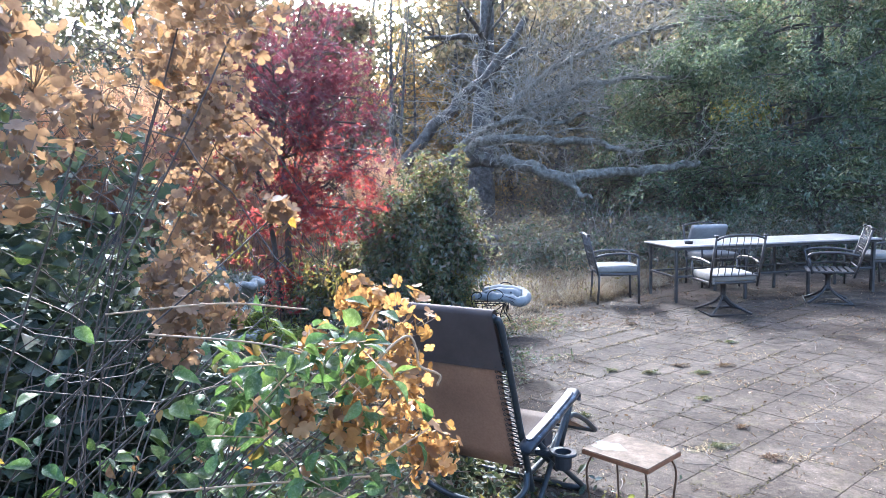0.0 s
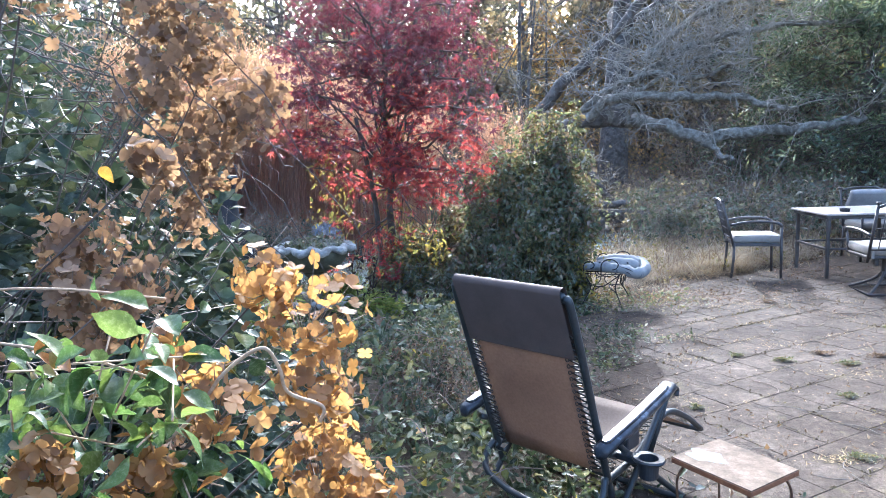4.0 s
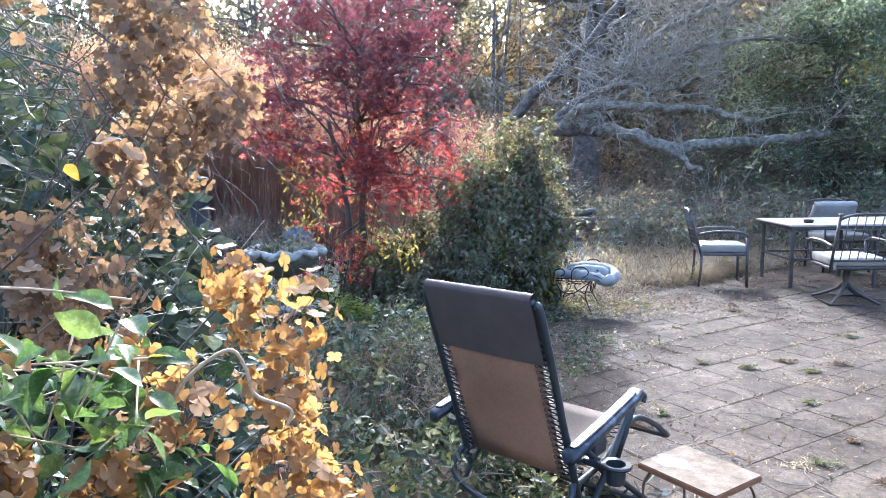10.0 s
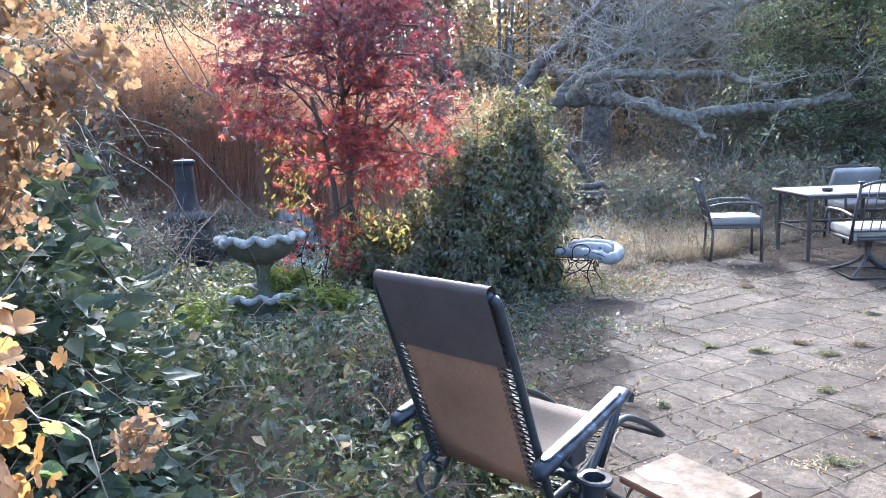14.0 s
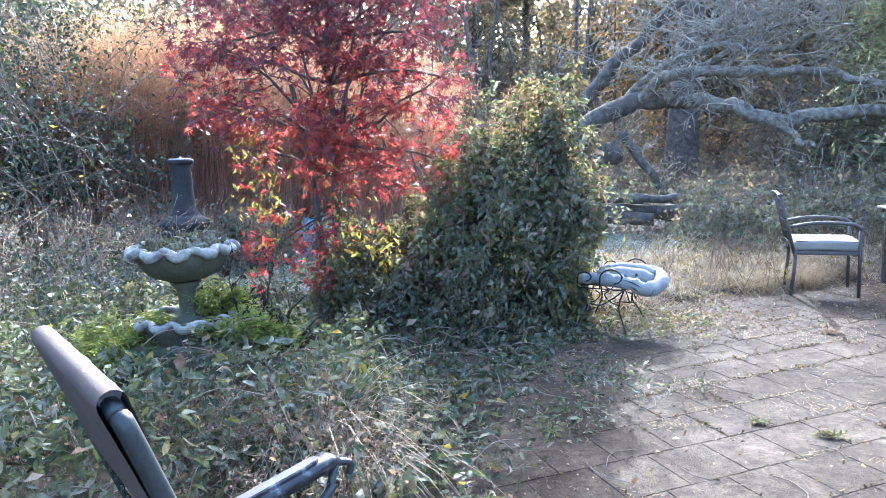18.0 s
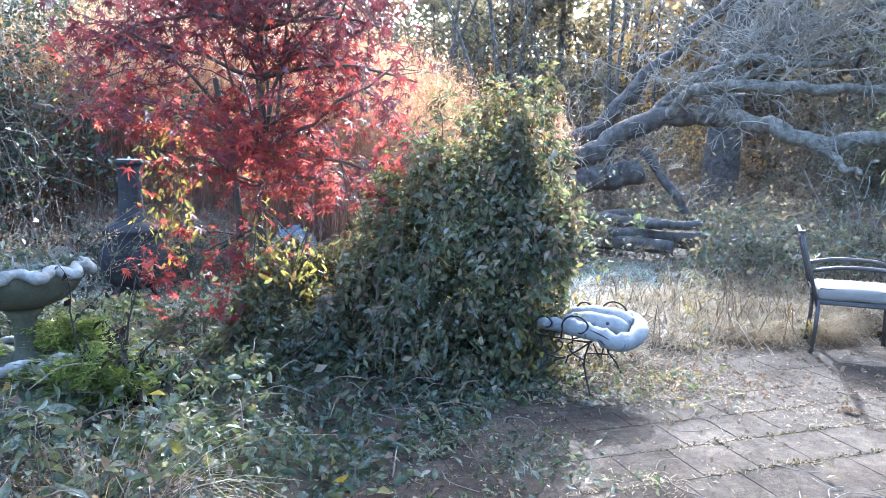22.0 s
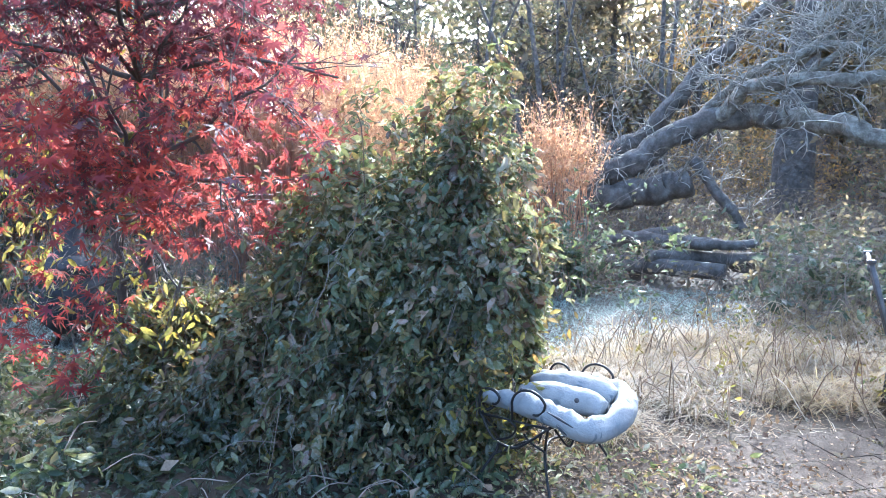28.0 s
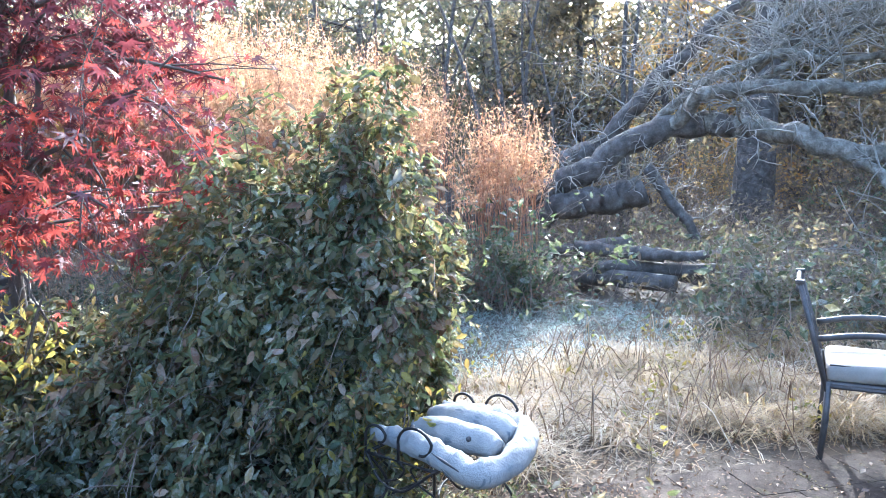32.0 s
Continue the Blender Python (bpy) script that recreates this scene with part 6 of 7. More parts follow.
def vine_thicket():
    """Shaded wall of vine-hung saplings that closes the garden to the north-west."""
    t = thing("vine_hung_thicket", "dim grey-green thicket of saplings hung with vines", "thicket", pose(0, 0, 0), kind="stuff")
    st, tips = Tubes(4), []
    for k in range(150):
        x, y = RNG.uniform(-9.5, -4.4), RNG.uniform(7.6, 10.6)
        if x > -5.0 + 0.25 * math.sin(3 * y):
            continue
        h = RNG.uniform(2.2, 4.6)
        grow(st, (x, y, float(height(x, y)) - 0.05), (0.25 * RNG.normal(), 0.2 * RNG.normal(), 1.1), h, 0.014, 2, tips, -0.06, 0.3, (3, 5), 0.42, 6, minr=0.003, first=0.25)
    for k in range(130):
        x, y, z, L = RNG.uniform(-9.0, -4.6), RNG.uniform(7.4, 8.8), RNG.uniform(0.8, 4.2), RNG.uniform(0.6, 1.5)
        g = RNG.normal()
        st.add(curve_pts([(x - 0.6 * L, y, z - 0.35 * L), (x - 0.1 * L, y - 0.1 * g, z), (x + 0.4 * L, y + 0.1 * g, z - 0.25 * L), (x + 0.6 * L, y, z - 0.9 * L)], 4), 0.005, 4)
    st.hang("saplings", M_STALK, t, "thin grey saplings and arching vines")
    p = np.concatenate(tips)
    n = 62000
    q = p[RNG.integers(0, len(p), n)] + RNG.normal(size=(n, 3)) * (0.1, 0.1, 0.16)
    q = q[np.sin(2.3 * q[:, 0] + 1.1 * q[:, 2]) * np.cos(1.9 * q[:, 2] - q[:, 1]) + 0.5 * RNG.normal(size=n) > -0.35]
    leaves("thicket_leaves", q, M_THICKET, 0.062, 0.35, 0.5, LEAF4, 0.6, 0.3, t, "hanging grey-green leaves")
    q = q[RNG.random(len(q)) < 0.05]
    leaves("yellow_leaves", q + RNG.normal(size=q.shape) * 0.05, M_YELLOW, 0.06, 0.3, 0.45, LEAF4, 0.7, 0.3, t)


vine_thicket()


# ---- reeds ----
def REED_EDGE(y):
    return -0.3 - 0.12 * (y - 10.5)


def reeds():
    t = thing("reed_bed", "tall stand of dry red-brown stems with pale plumes", "reeds", pose(0, 0, 0), kind="stuff")
    x, y = scatter(6600, -9.5, 1.0, 9.6, 15.5, lambda x, y: (y > 10.2 + 0.45 * np.sin(1.3 * x) - 0.06 * x) & (x < REED_EDGE(y) - 1.1 * RNG.random(x.shape) ** 2) & (np.hypot(x + 2.13, y - 10.3) > 0.45))
    x2, y2 = scatter(110, 0.15, 0.85, 11.6, 12.6)
    x, y = np.concatenate([x, x2]), np.concatenate([y, y2])
    n = len(x)
    hgt = (2.75 + 0.22 * np.sin(0.9 * x + 0.5 * y) + 0.12 * np.sin(3.1 * x - 1.7 * y) + 0.3 * RNG.normal(size=n)).clip(1.2, 3.4) * np.clip(0.76 + 0.13 * (-0.3 - x), 0.66, 1) * np.where(x > 0.1, 0.93, 1)
    z0 = height(x, y)
    a, s = RNG.uniform(0, 6.28, n), np.abs(0.3 * RNG.normal(size=n))
    V = []
    for i in range(4):
        k = i / 3
        c = np.stack([x + np.cos(a) * s * k * k + 0.05 * np.sin(7 * k + a), y + np.sin(a) * s * k * k, z0 + hgt * k], 1)
        r = 0.0065 * (1 - 0.7 * k)
        for j in range(3):
            V.append(c + np.array([math.cos(2.094 * j), math.sin(2.094 * j), 0]) * r)
    v = np.stack(V, 1)
    f = np.array([[3 * i + j, 3 * i + (j + 1) % 3, 3 * i + 3 + (j + 1) % 3, 3 * i + 3 + j] for i in range(3) for j in range(3)])
    f = f[None] + (np.arange(n) * 12)[:, None, None]
    hang("reed_stems", np_tris("reed_stems", v.reshape(-1, 3), f.reshape(-1, 4)), M_REED, t, "thin red-brown stems")
    # fine side twigs, each carrying a spray of seed
    m = 7
    top, low = v[:, 9:].mean(1), v[:, 6:9].mean(1)
    fr = RNG.random((n, m, 1))
    base = top[:, None] * (1 - fr) + (low[:, None] * 0.85 + v[:, None, 3] * 0.15) * fr
    ang = RNG.uniform(0, 6.28, (n, m))
    out = np.stack([np.cos(ang), np.sin(ang), 1.3 + 0.5 * RNG.normal(size=(n, m))], -1) * (0.13 + 0.13 * RNG.random((n, m, 1)))
    tip = base + out
    side = np.stack([-np.sin(ang), np.cos(ang), 0 * ang], -1) * 0.0026
    q = np.stack([base - side, base + side, tip + side * 0.4, tip - side * 0.4], 2).reshape(-1, 3)
    hang("reed_twigs", np_tris("reed_twigs", q, np.arange(len(q)).reshape(-1, 4)), M_REED, t, "fine red-brown side twigs")
    w = RNG.random((n, m, 5, 1))
    at = base[:, :, None] * (1 - w) + tip[:, :, None] * w + RNG.normal(size=(n, m, 5, 3)) * 0.022
    leaves("plumes", at.reshape(-1, 3), M_PLUME, 0.042, 0.4, 0.42, LEAF2, -0.1, 0.2, t, "fine pale seed sprays")


reeds()


# ---- grass ----
def lawns():
    hz = lambda x, y: np.where(on_patio(x, y), 0.0, height(x, y))
    t = thing("straw_grass", "matted pale dry grass along the patio edge", "grass", pose(0, 0, 0), kind="stuff")
    edge = lambda x, y: -S30 * x + C30 * y
    rim = lambda y: 0.75 + 0.66 * (y - 8.3) + 0.12 * np.sin(3.3 * y)
    patchy = lambda x, y: 0.5 + 0.5 * np.sin(3.7 * x + 1.9 * y) * np.cos(4.3 * y - 2.1 * x) + 0.35 * np.sin(9.1 * x - 5.3 * y)
    x, y = scatter(80000, 0.6, 9.5, 6.3, 13, lambda x, y: (edge(x, y) > 5.62 + 0.06 * np.sin(3 * x) + 0.1 * RNG.normal(size=x.shape)) & (edge(x, y) < 8.0 + 0.3 * np.sin(2 * x)) & (x > rim(y) + 0.12 * RNG.normal(size=x.shape)) & (RNG.random(x.shape) < np.where(x > 4.2, 0.3, 1)) & (RNG.random(x.shape) < 0.12 + 0.75 * patchy(x, y)))
    blades("straw_blades", x, y, hz(x, y), M_STRAW, 0.15, 1.15, 0.0056, t, "flattened straw-coloured blades", 3, None, 0.8)
    for mat, n, lab in ((M_STRAW, 34, "pale collapsed grass hummocks"), (M_GOLDSTRAW, 40, "golden collapsed grass hummocks")):
        cx, cy = scatter(n * 5, 0.9, 5.2, 7.2, 11.2, lambda x, y: (edge(x, y) > 5.8) & (edge(x, y) < 8.2) & (x > rim(y) + 0.1))
        cx, cy = cx[:n], cy[:n]
        a = RNG.uniform(0, 6.28, (len(cx), 380))
        wide = RNG.uniform(0.6, 1.35, (len(cx), 1))
        r = 0.2 * wide * np.sqrt(RNG.random(a.shape))
        X, Y = (cx[:, None] + r * np.cos(a)).ravel(), (cy[:, None] + 0.7 * r * np.sin(a)).ravel()
        lift = (0.2 * wide * (1 - (r / (0.24 * wide)) ** 2)).ravel() * RNG.random(X.shape)
        blades("straw_hummocks", X, Y, height(X, Y) + lift, mat, 0.27, 1.15, 0.0064, t, lab, 4, (a + 0.9 * RNG.normal(size=a.shape)).ravel(), 0.7)
    st = Tubes(3)
    sx, sy = scatter(1500, 0.9, 6.5, 7.3, 11.8, lambda x, y: (edge(x, y) > 5.7) & (edge(x, y) < 8.4) & (x > rim(y)))
    for a, b in zip(sx, sy):
        g, L = RNG.uniform(0, 6.28), RNG.uniform(0.15, 0.5)
        z = float(height(a, b))
        st.add(curve_pts([(a, b, z), (a + 0.5 * L * math.cos(g), b + 0.5 * L * math.sin(g), z + RNG.uniform(0.05, 0.4)), (a + L * math.cos(g), b + L * math.sin(g), z + RNG.uniform(0.02, 0.2))], 3), 0.0032)
    st.hang("bent_stalks", M_STRAWSTALK, t, "bent dry stalks")
    x, y = scatter(5200, 0.7, 6.0, 7.2, 11.5, lambda x, y: (edge(x, y) > 5.6) & (x > rim(y) - 0.2) & (patchy(x, y) + 0.3 * RNG.normal(size=x.shape) < 0.5))
    leaves("caught_leaves", np.stack([x, y, hz(x, y) + 0.015 + 0.05 * RNG.random(len(x))], 1), M_BROWNLEAF, 0.036, 0.4, 0.6, LEAF4, 0.0, 1.4, t, "curled brown leaves among the straw")
    cx, cy = scatter(120, 1.0, 5.0, 7.3, 11.0, lambda x, y: (edge(x, y) > 5.75) & (x > rim(y)))
    k = np.repeat(np.arange(len(cx)), 16)
    at = np.stack([cx[k] + 0.06 * RNG.normal(size=len(k)), cy[k] + 0.05 * RNG.normal(size=len(k)), np.zeros(len(k))], 1)
    at[:, 2] = height(at[:, 0], at[:, 1]) + 0.05 + 0.2 * RNG.random(len(k))
    leaves("green_weeds", at, M_YELLOW, 0.04, 0.4, 0.45, LEAF4, 0.2, 0.5, t, "small yellow-green weeds")
    t = thing("frosted_lawn", "blue-white frosted grass in the shade behind the shrub", "grass", pose(0, 0, 0), kind="stuff")
    x, y = scatter(90000, -5.0, 4.2, 8.0, 12.2, lambda x, y: x < rim(y) + 0.1 + 0.15 * RNG.normal(size=x.shape))
    blades("frost_blades", x, y, height(x, y), M_FROSTGRASS, 0.085, 1.0, 0.006, t, "short rimed blades", 2, None, 0.6)
    t = thing("patio_weeds", "dry weeds and moss tufts in the paver joints", "weeds", pose(0, 0, 0), kind="stuff")
    X, Y = [], []
    for cx, cy, r, n in ((1.81, 3.34, 0.08, 260), (2.75, 6.67, 0.2, 300), (1.52, 5.01, 0.07, 200), (1.72, 5.61, 0.1, 200), (2.2, 3.1, 0.08, 160), (2.6, 4.6, 0.15, 200), (3.3, 5.2, 0.2, 220), (2.35, 5.3, 0.12, 160), (1.25, 4.2, 0.08, 120), (3.0, 3.8, 0.1, 120), (3.4, 6.2, 0.2, 200)):
        X.append(cx + r * RNG.normal(size=n))
        Y.append(cy + 0.5 * r * RNG.normal(size=n))
    for k in range(60):
        u, v = RNG.uniform(1.6, 8), RNG.integers(-1, 17) * 0.305
        n = 50
        uu = u + 0.12 * RNG.normal(size=n)
        vv = v + 0.012 * RNG.normal(size=n)
        X.append(C30 * uu - S30 * vv)
        Y.append(S30 * uu + C30 * vv)
    X, Y = np.concatenate(X), np.concatenate(Y)
    k = on_patio(X, Y)
    X, Y = X[k], Y[k]
    half = RNG.random(len(X)) < 0.4
    blades("dry_blades", X[half], Y[half], np.full(half.sum(), 0.0), M_GOLDSTRAW, 0.04, 1.0, 0.004, t, "", 2, None, 0.7)
    blades("mossy_blades", X[~half], Y[~half], np.full((~half).sum(), 0.0), M_DEBRIS, 0.022, 1.0, 0.005, t, "", 2, None, 0.5)


lawns()


def litter():
    t = thing("leaf_litter", "scattered dead leaves and twigs on the ground", "leaf litter", pose(0, 0, 0), kind="stuff")
    x, y = scatter(9000, 0.2, 8, 1.0, 9.5, lambda x, y: RNG.random(x.shape) < 0.1 + 0.9 * np.exp(-np.abs(x - ivy_edge(y)) * 1.8) + 0.9 * (-S30 * x + C30 * y > 4.85) * (x < 4.5))
    z = np.where(on_patio(x, y), 0.006, height(x, y) + 0.03)
    leaves("dead_leaves", np.stack([x, y, z], 1), M_BROWNLEAF, 0.024, 0.5, 0.6, LEAF4, 0.0, 2.5, t)
    x, y = scatter(12000, -9, 10, 11.5, 22)
    leaves("woodland_leaves", np.stack([x, y, height(x, y) + 0.03], 1), M_BROWNLEAF, 0.06, 0.4, 0.6, LEAF2, 0.0, 4, t)
    x, y = scatter(26000, 0.5, 7.5, 1.5, 8.6, lambda x, y: on_patio(x, y) & (RNG.random(x.shape) < 0.25 + 0.75 * (np.sin(2.2 * x + 1.5 * y) * np.cos(1.9 * y - x) > 0.1)))
    n = 2400
    X, Y = 2.0 + 0.5 * RNG.normal(size=n), 7.15 + 0.3 * RNG.normal(size=n)
    leaves("edge_leaves", np.stack([X, Y, np.where(on_patio(X, Y), 0.008, height(X, Y) + 0.02)], 1), M_BROWNLEAF, 0.02, 0.4, 0.5, LEAF6, 0.0, 2.2, t, "curled leaves at the patio edge")
    leaves("crumbs", np.stack([x, y, np.full(len(x), 0.004)], 1), M_BROWNLEAF, 0.017, 0.6, 0.4, LEAF2, 0.0, 1.5, t, "dry crumbs and bits of leaf")
    X, Y = [], []
    for k in range(280):
        u, v, n = RNG.uniform(0.5, 8.5), RNG.integers(0, 18) * 0.305, RNG.integers(25, 90)
        if k % 3 == 0:
            u, v = round(u / 0.305) * 0.305, RNG.uniform(0.2, 5.4)
            uu, vv = u + 0.01 * RNG.normal(size=n), v + 0.1 * RNG.normal(size=n)
        else:
            uu, vv = u + 0.2 * RNG.normal(size=n), v + 0.01 * RNG.normal(size=n)
        X.append(C30 * uu - S30 * vv)
        Y.append(S30 * uu + C30 * vv)
    X, Y = np.concatenate(X), np.concatenate(Y)
    k = on_patio(X, Y)
    leaves("joint_debris", np.stack([X[k], Y[k], np.full(k.sum(), 0.003)], 1), M_DEBRIS, 0.0125, 0.5, 0.5, LEAF2, 0.0, 1.5, t, "dark debris along the joints")
    n = 1500
    X, Y = 0.55 + 0.3 * RNG.normal(size=n), 2.35 + 0.3 * RNG.normal(size=n)
    at = np.stack([X, Y, np.where(on_patio(X, Y), 0.008, height(X, Y) + 0.05) + 0.03 * RNG.random(n)], 1)
    leaves("drifted_leaves", at, M_BROWNLEAF, 0.034, 0.4, 0.6, LEAF4, 0.0, 1.6, t, "brown leaves drifted under the recliner")
    leaves("drift_greens", at[::3] + (0, 0, 0.03), M_YELLOW, 0.034, 0.4, 0.5, LEAF6, 0.0, 0.8, t, "yellow-green creeping leaves")
    leaves("creeper_leaves", at[1::2] + (-0.05, 0.08, 0.03), M_IVY, 0.042, 0.4, 0.5, LEAF6, 0.2, 0.7, t, "dark creeper leaves")
    st = Tubes(5)
    for k in range(24):
        a, b, g = RNG.uniform(1.0, 5), RNG.uniform(2.8, 6.5), RNG.uniform(0, 6.28)
        w = RNG.uniform(-0.35, 0.35)
        pts = [(a, b, 0.006)]
        for j in range(9):
            g += w * RNG.uniform(0.2, 1.6)
            pts.append((pts[-1][0] + 0.035 * math.cos(g), pts[-1][1] + 0.035 * math.sin(g), 0.005 + 0.01 * RNG.random()))
        if on_patio(a, b):
            st.add(pts, 0.0026)
    st.hang("curled_stems", M_STALK, t, "curled dead vine stems")
    st = Tubes(4)
    for k in range(110):
        a, b, g = RNG.uniform(0.8, 5), RNG.uniform(2.5, 7.5), RNG.uniform(0, 6.28)
        L = RNG.uniform(0.06, 0.3)
        if on_patio(a, b):
            st.add(curve_pts([(a, b, 0.006), (a + L * 0.5 * math.cos(g), b + L * 0.5 * math.sin(g), 0.012), (a + L * math.cos(g + 0.4), b + L * math.sin(g + 0.4), 0.006)], 3), 0.0022)
    st.hang("twigs", M_TWIG, t)


litter()


def weed_tuft(x, y, r, mat, label):
    """A low cushion of sprigs rooted in a paver joint."""
    t = thing("weed_tuft", label, "weed", pose(x, y, 0), "weeds on the patio")
    st, P = Tubes(4), []
    for k in range(int(8 + 110 * r)):
        a, L = RNG.uniform(0, 6.28), r * RNG.uniform(0.4, 1.25)
        c = curve_pts([(0.2 * L * math.cos(a + 1), 0.2 * L * math.sin(a + 1), 0.002), (0.55 * L * math.cos(a), 0.4 * L * math.sin(a), 0.16 * r + 0.006), (1.35 * L * math.cos(a + 0.3), 0.75 * L * math.sin(a + 0.3), 0.06 * r + 0.004)], 4)
        st.add(c, 0.0011)
        P.append(np.repeat(c[1:], 4, 0) + RNG.normal(size=(4 * (len(c) - 1), 3)) * (0.008, 0.008, 0.003))
    st.hang("sprigs", M_STALK, t)
    p = np.concatenate(P)
    p[:, 2] = np.abs(p[:, 2]) + 0.004
    leaves("sprig_leaves", p, mat, 0.012, 0.4, 0.5, LEAF4, 0.1, 0.9, t)


for wx, wy, wr, dry in ((1.9, 3.34, 0.07, 0), (2.1, 3.12, 0.06, 1), (2.23, 4.91, 0.06, 0), (2.62, 4.8, 0.06, 0), (2.55, 5.05, 0.06, 1), (2.92, 4.97, 0.06, 1), (2.22, 3.61, 0.03, 1), (2.29, 4.2, 0.045, 0), (3.43, 5.73, 0.05, 0), (2.87, 6.76, 0.06, 1), (1.93, 5.06, 0.04, 0), (1.33, 4.05, 0.045, 0)):
    weed_tuft(wx, wy, wr, M_BROWNLEAF if dry else M_VINE, "withered brown weed tuft in a paver joint" if dry else "low green weed tuft in a paver joint")


# ---- fallen tree and woods ----
def limb(t, pts, r0, r1, twigs, tips, n=10, L=0.9, mat=None):
    c = curve_pts(pts, 12)
    k = np.arange(len(c))[:, None]
    c = c + 0.02 * np.sin(k * (0.55, 0.47, 0.61) + RNG.uniform(0, 6.28, 3)) + 0.004 * np.sin(k * (1.45, 1.27, 1.61) + RNG.uniform(0, 6.28, 3)) + 0.005 * RNG.normal(size=c.shape)
    # mat: darker bark for the backlit pieces, their shade put into the colour
    Tubes(10).add(c, np.linspace(r0, r1, len(c)) * (1 + 0.09 * np.sin(0.9 * k[:, 0]) * np.sin(0.37 * k[:, 0] + 1) + 0.012 * RNG.normal(size=len(c))), 12).hang("limb", mat or M_LICHEN, t, "rough-barked trunk with its shade put into a darker colour" if mat else "pale lichen-crusted limb")
    for k in range(n):
        i = RNG.integers(2, len(c) - 1)
        d = rand_dirs(1)[0]
        d[2] = abs(d[2]) * 0.8 + 0.1
        grow(twigs, c[i], d, L * RNG.uniform(0.5, 1.3), 0.014, 2, tips, -0.02, 0.4, (2, 4), 0.62, 5, minr=0.0055)


def fallen_tree():
    t = thing("fallen_tree", "fallen lichen-grey tree with long bare limbs", "tree", pose(0, 0, 0))
    tb, tw, tips = Tubes(10), Tubes(4), []
    limb(t, [(-3.4, 15.6, 0.0), (-2.2, 15.0, 0.3), (-1.2, 14.6, 0.55), (-0.2, 14.2, 0.82), (0.45, 14.0, 1.12), (1.2, 14, 1.45), (1.95, 14, 1.92), (2.65, 14, 2.06), (3.05, 13.9, 2.03)], 0.21, 0.15, tw, tips, 16, 0.8, M_BARK)
    limb(t, [(2.75, 13.95, 2.06), (3.3, 13.8, 1.98), (3.75, 13.2, 1.83), (4.23, 13.0, 1.62), (5.0, 13, 1.70), (5.9, 13, 1.72), (6.6, 12.9, 1.8), (7.05, 12.8, 1.87)], 0.14, 0.075, tw, tips, 14)
    limb(t, [(2.3, 14, 2.0), (2.78, 13.6, 2.4), (3.74, 13.5, 2.42), (4.4, 13.5, 2.38), (5.03, 13.5, 2.36), (5.6, 13.4, 2.18), (6.1, 13.4, 2.07)], 0.1, 0.055, tw, tips, 16)
    limb(t, [(2.0, 14, 1.95), (2.6, 14.0, 2.5), (3.54, 14, 2.88), (4.4, 14, 2.76), (5.1, 14, 2.95), (5.75, 14, 2.74)], 0.07, 0.03, tw, tips, 22, 1.1)
    limb(t, [(0.6, 15.6, 1.6), (1.34, 16, 1.95), (1.95, 16, 2.7), (2.75, 16, 3.45), (3.6, 15.8, 4.3), (4.3, 15.6, 5.3)], 0.17, 0.08, tw, tips, 18, 1.3, M_BARK)
    limb(t, [(3.3, 14.2, 2.75), (4.2, 14.4, 3.3), (5.2, 14.4, 3.62), (6.4, 14.2, 3.75), (7.6, 14, 3.7)], 0.085, 0.04, tw, tips, 40, 1.4)
    limb(t, [(3.6, 14.6, 3.2), (4.6, 14.6, 4.0), (5.8, 14.6, 4.5), (7.2, 14.4, 4.9), (8.6, 14, 5.0)], 0.08, 0.03, tw, tips, 40, 1.5)
    limb(t, [(2.9, 14.2, 2.4), (3.6, 14.1, 2.7), (4.4, 14.0, 3.1), (5.0, 13.9, 3.2), (5.6, 13.8, 3.05)], 0.05, 0.02, tw, tips, 20, 0.9)
    limb(t, [(4.23, 13.0, 1.6), (4.5, 12.6, 1.3), (4.6, 12.3, 1.25)], 0.06, 0.03, tw, tips, 4, 0.5)
    limb(t, [(-0.6, 14.3, 0.55), (0.45, 14.0, 0.85), (1.02, 13.9, 1.02), (1.55, 13.9, 1.1), (2.0, 13.9, 1.22)], 0.16, 0.2, tw, tips, 10, 0.6, M_BARK)
    limb(t, [(2.05, 13.95, 1.5), (2.42, 13.8, 0.98), (2.77, 13.7, 0.5), (3.2, 13.5, -0.1)], 0.08, 0.05, tw, tips, 6, 0.6, M_BARK)
    tw.hang("twig_haze", M_GREYTWIG, t, "haze of fine bare grey twigs")["kind"] = "stuff"
    lg = Tubes(10)
    for a, b, r in (((0.5, 13.4, 0.35), (1.9, 12.9, 0.62), 0.09), ((1.2, 12.9, 0.55), (2.3, 12.6, 0.5), 0.08), ((1.5, 12.6, 0.35), (3.5, 12.8, 0.3), 0.08), ((2.0, 12.5, 0.5), (2.9, 12.7, 0.5), 0.06), ((1.0, 12.8, 0.25), (2.4, 12.4, 0.2), 0.1), ((2.4, 12.9, 0.25), (4.2, 12.5, 0.2), 0.1), ((3.14, 12.25, 0.27), (3.9, 13.4, 0.3), 0.085), ((3.08, 11.9, 0.12), (3.7, 12.9, 0.14), 0.075)):
        a, b = np.array(a), np.array(b)
        pts = [a + (b - a) * k / 12 + 0.012 * RNG.normal(size=3) for k in range(13)]
        L = thing("fallen_log", "weathered fallen log in the brush", "log", pose(0, 0, 0), "logs of the brush pile")
        Tubes(10).add(pts, r * (1 + 0.05 * RNG.normal(size=13))).hang("log_wood", M_BARK, L)
        bm = bmesh.new()
        bmesh.ops.create_circle(bm, cap_ends=True, segments=12, radius=r * 0.9)
        d = Vector(pts[0] - pts[1]).normalized()
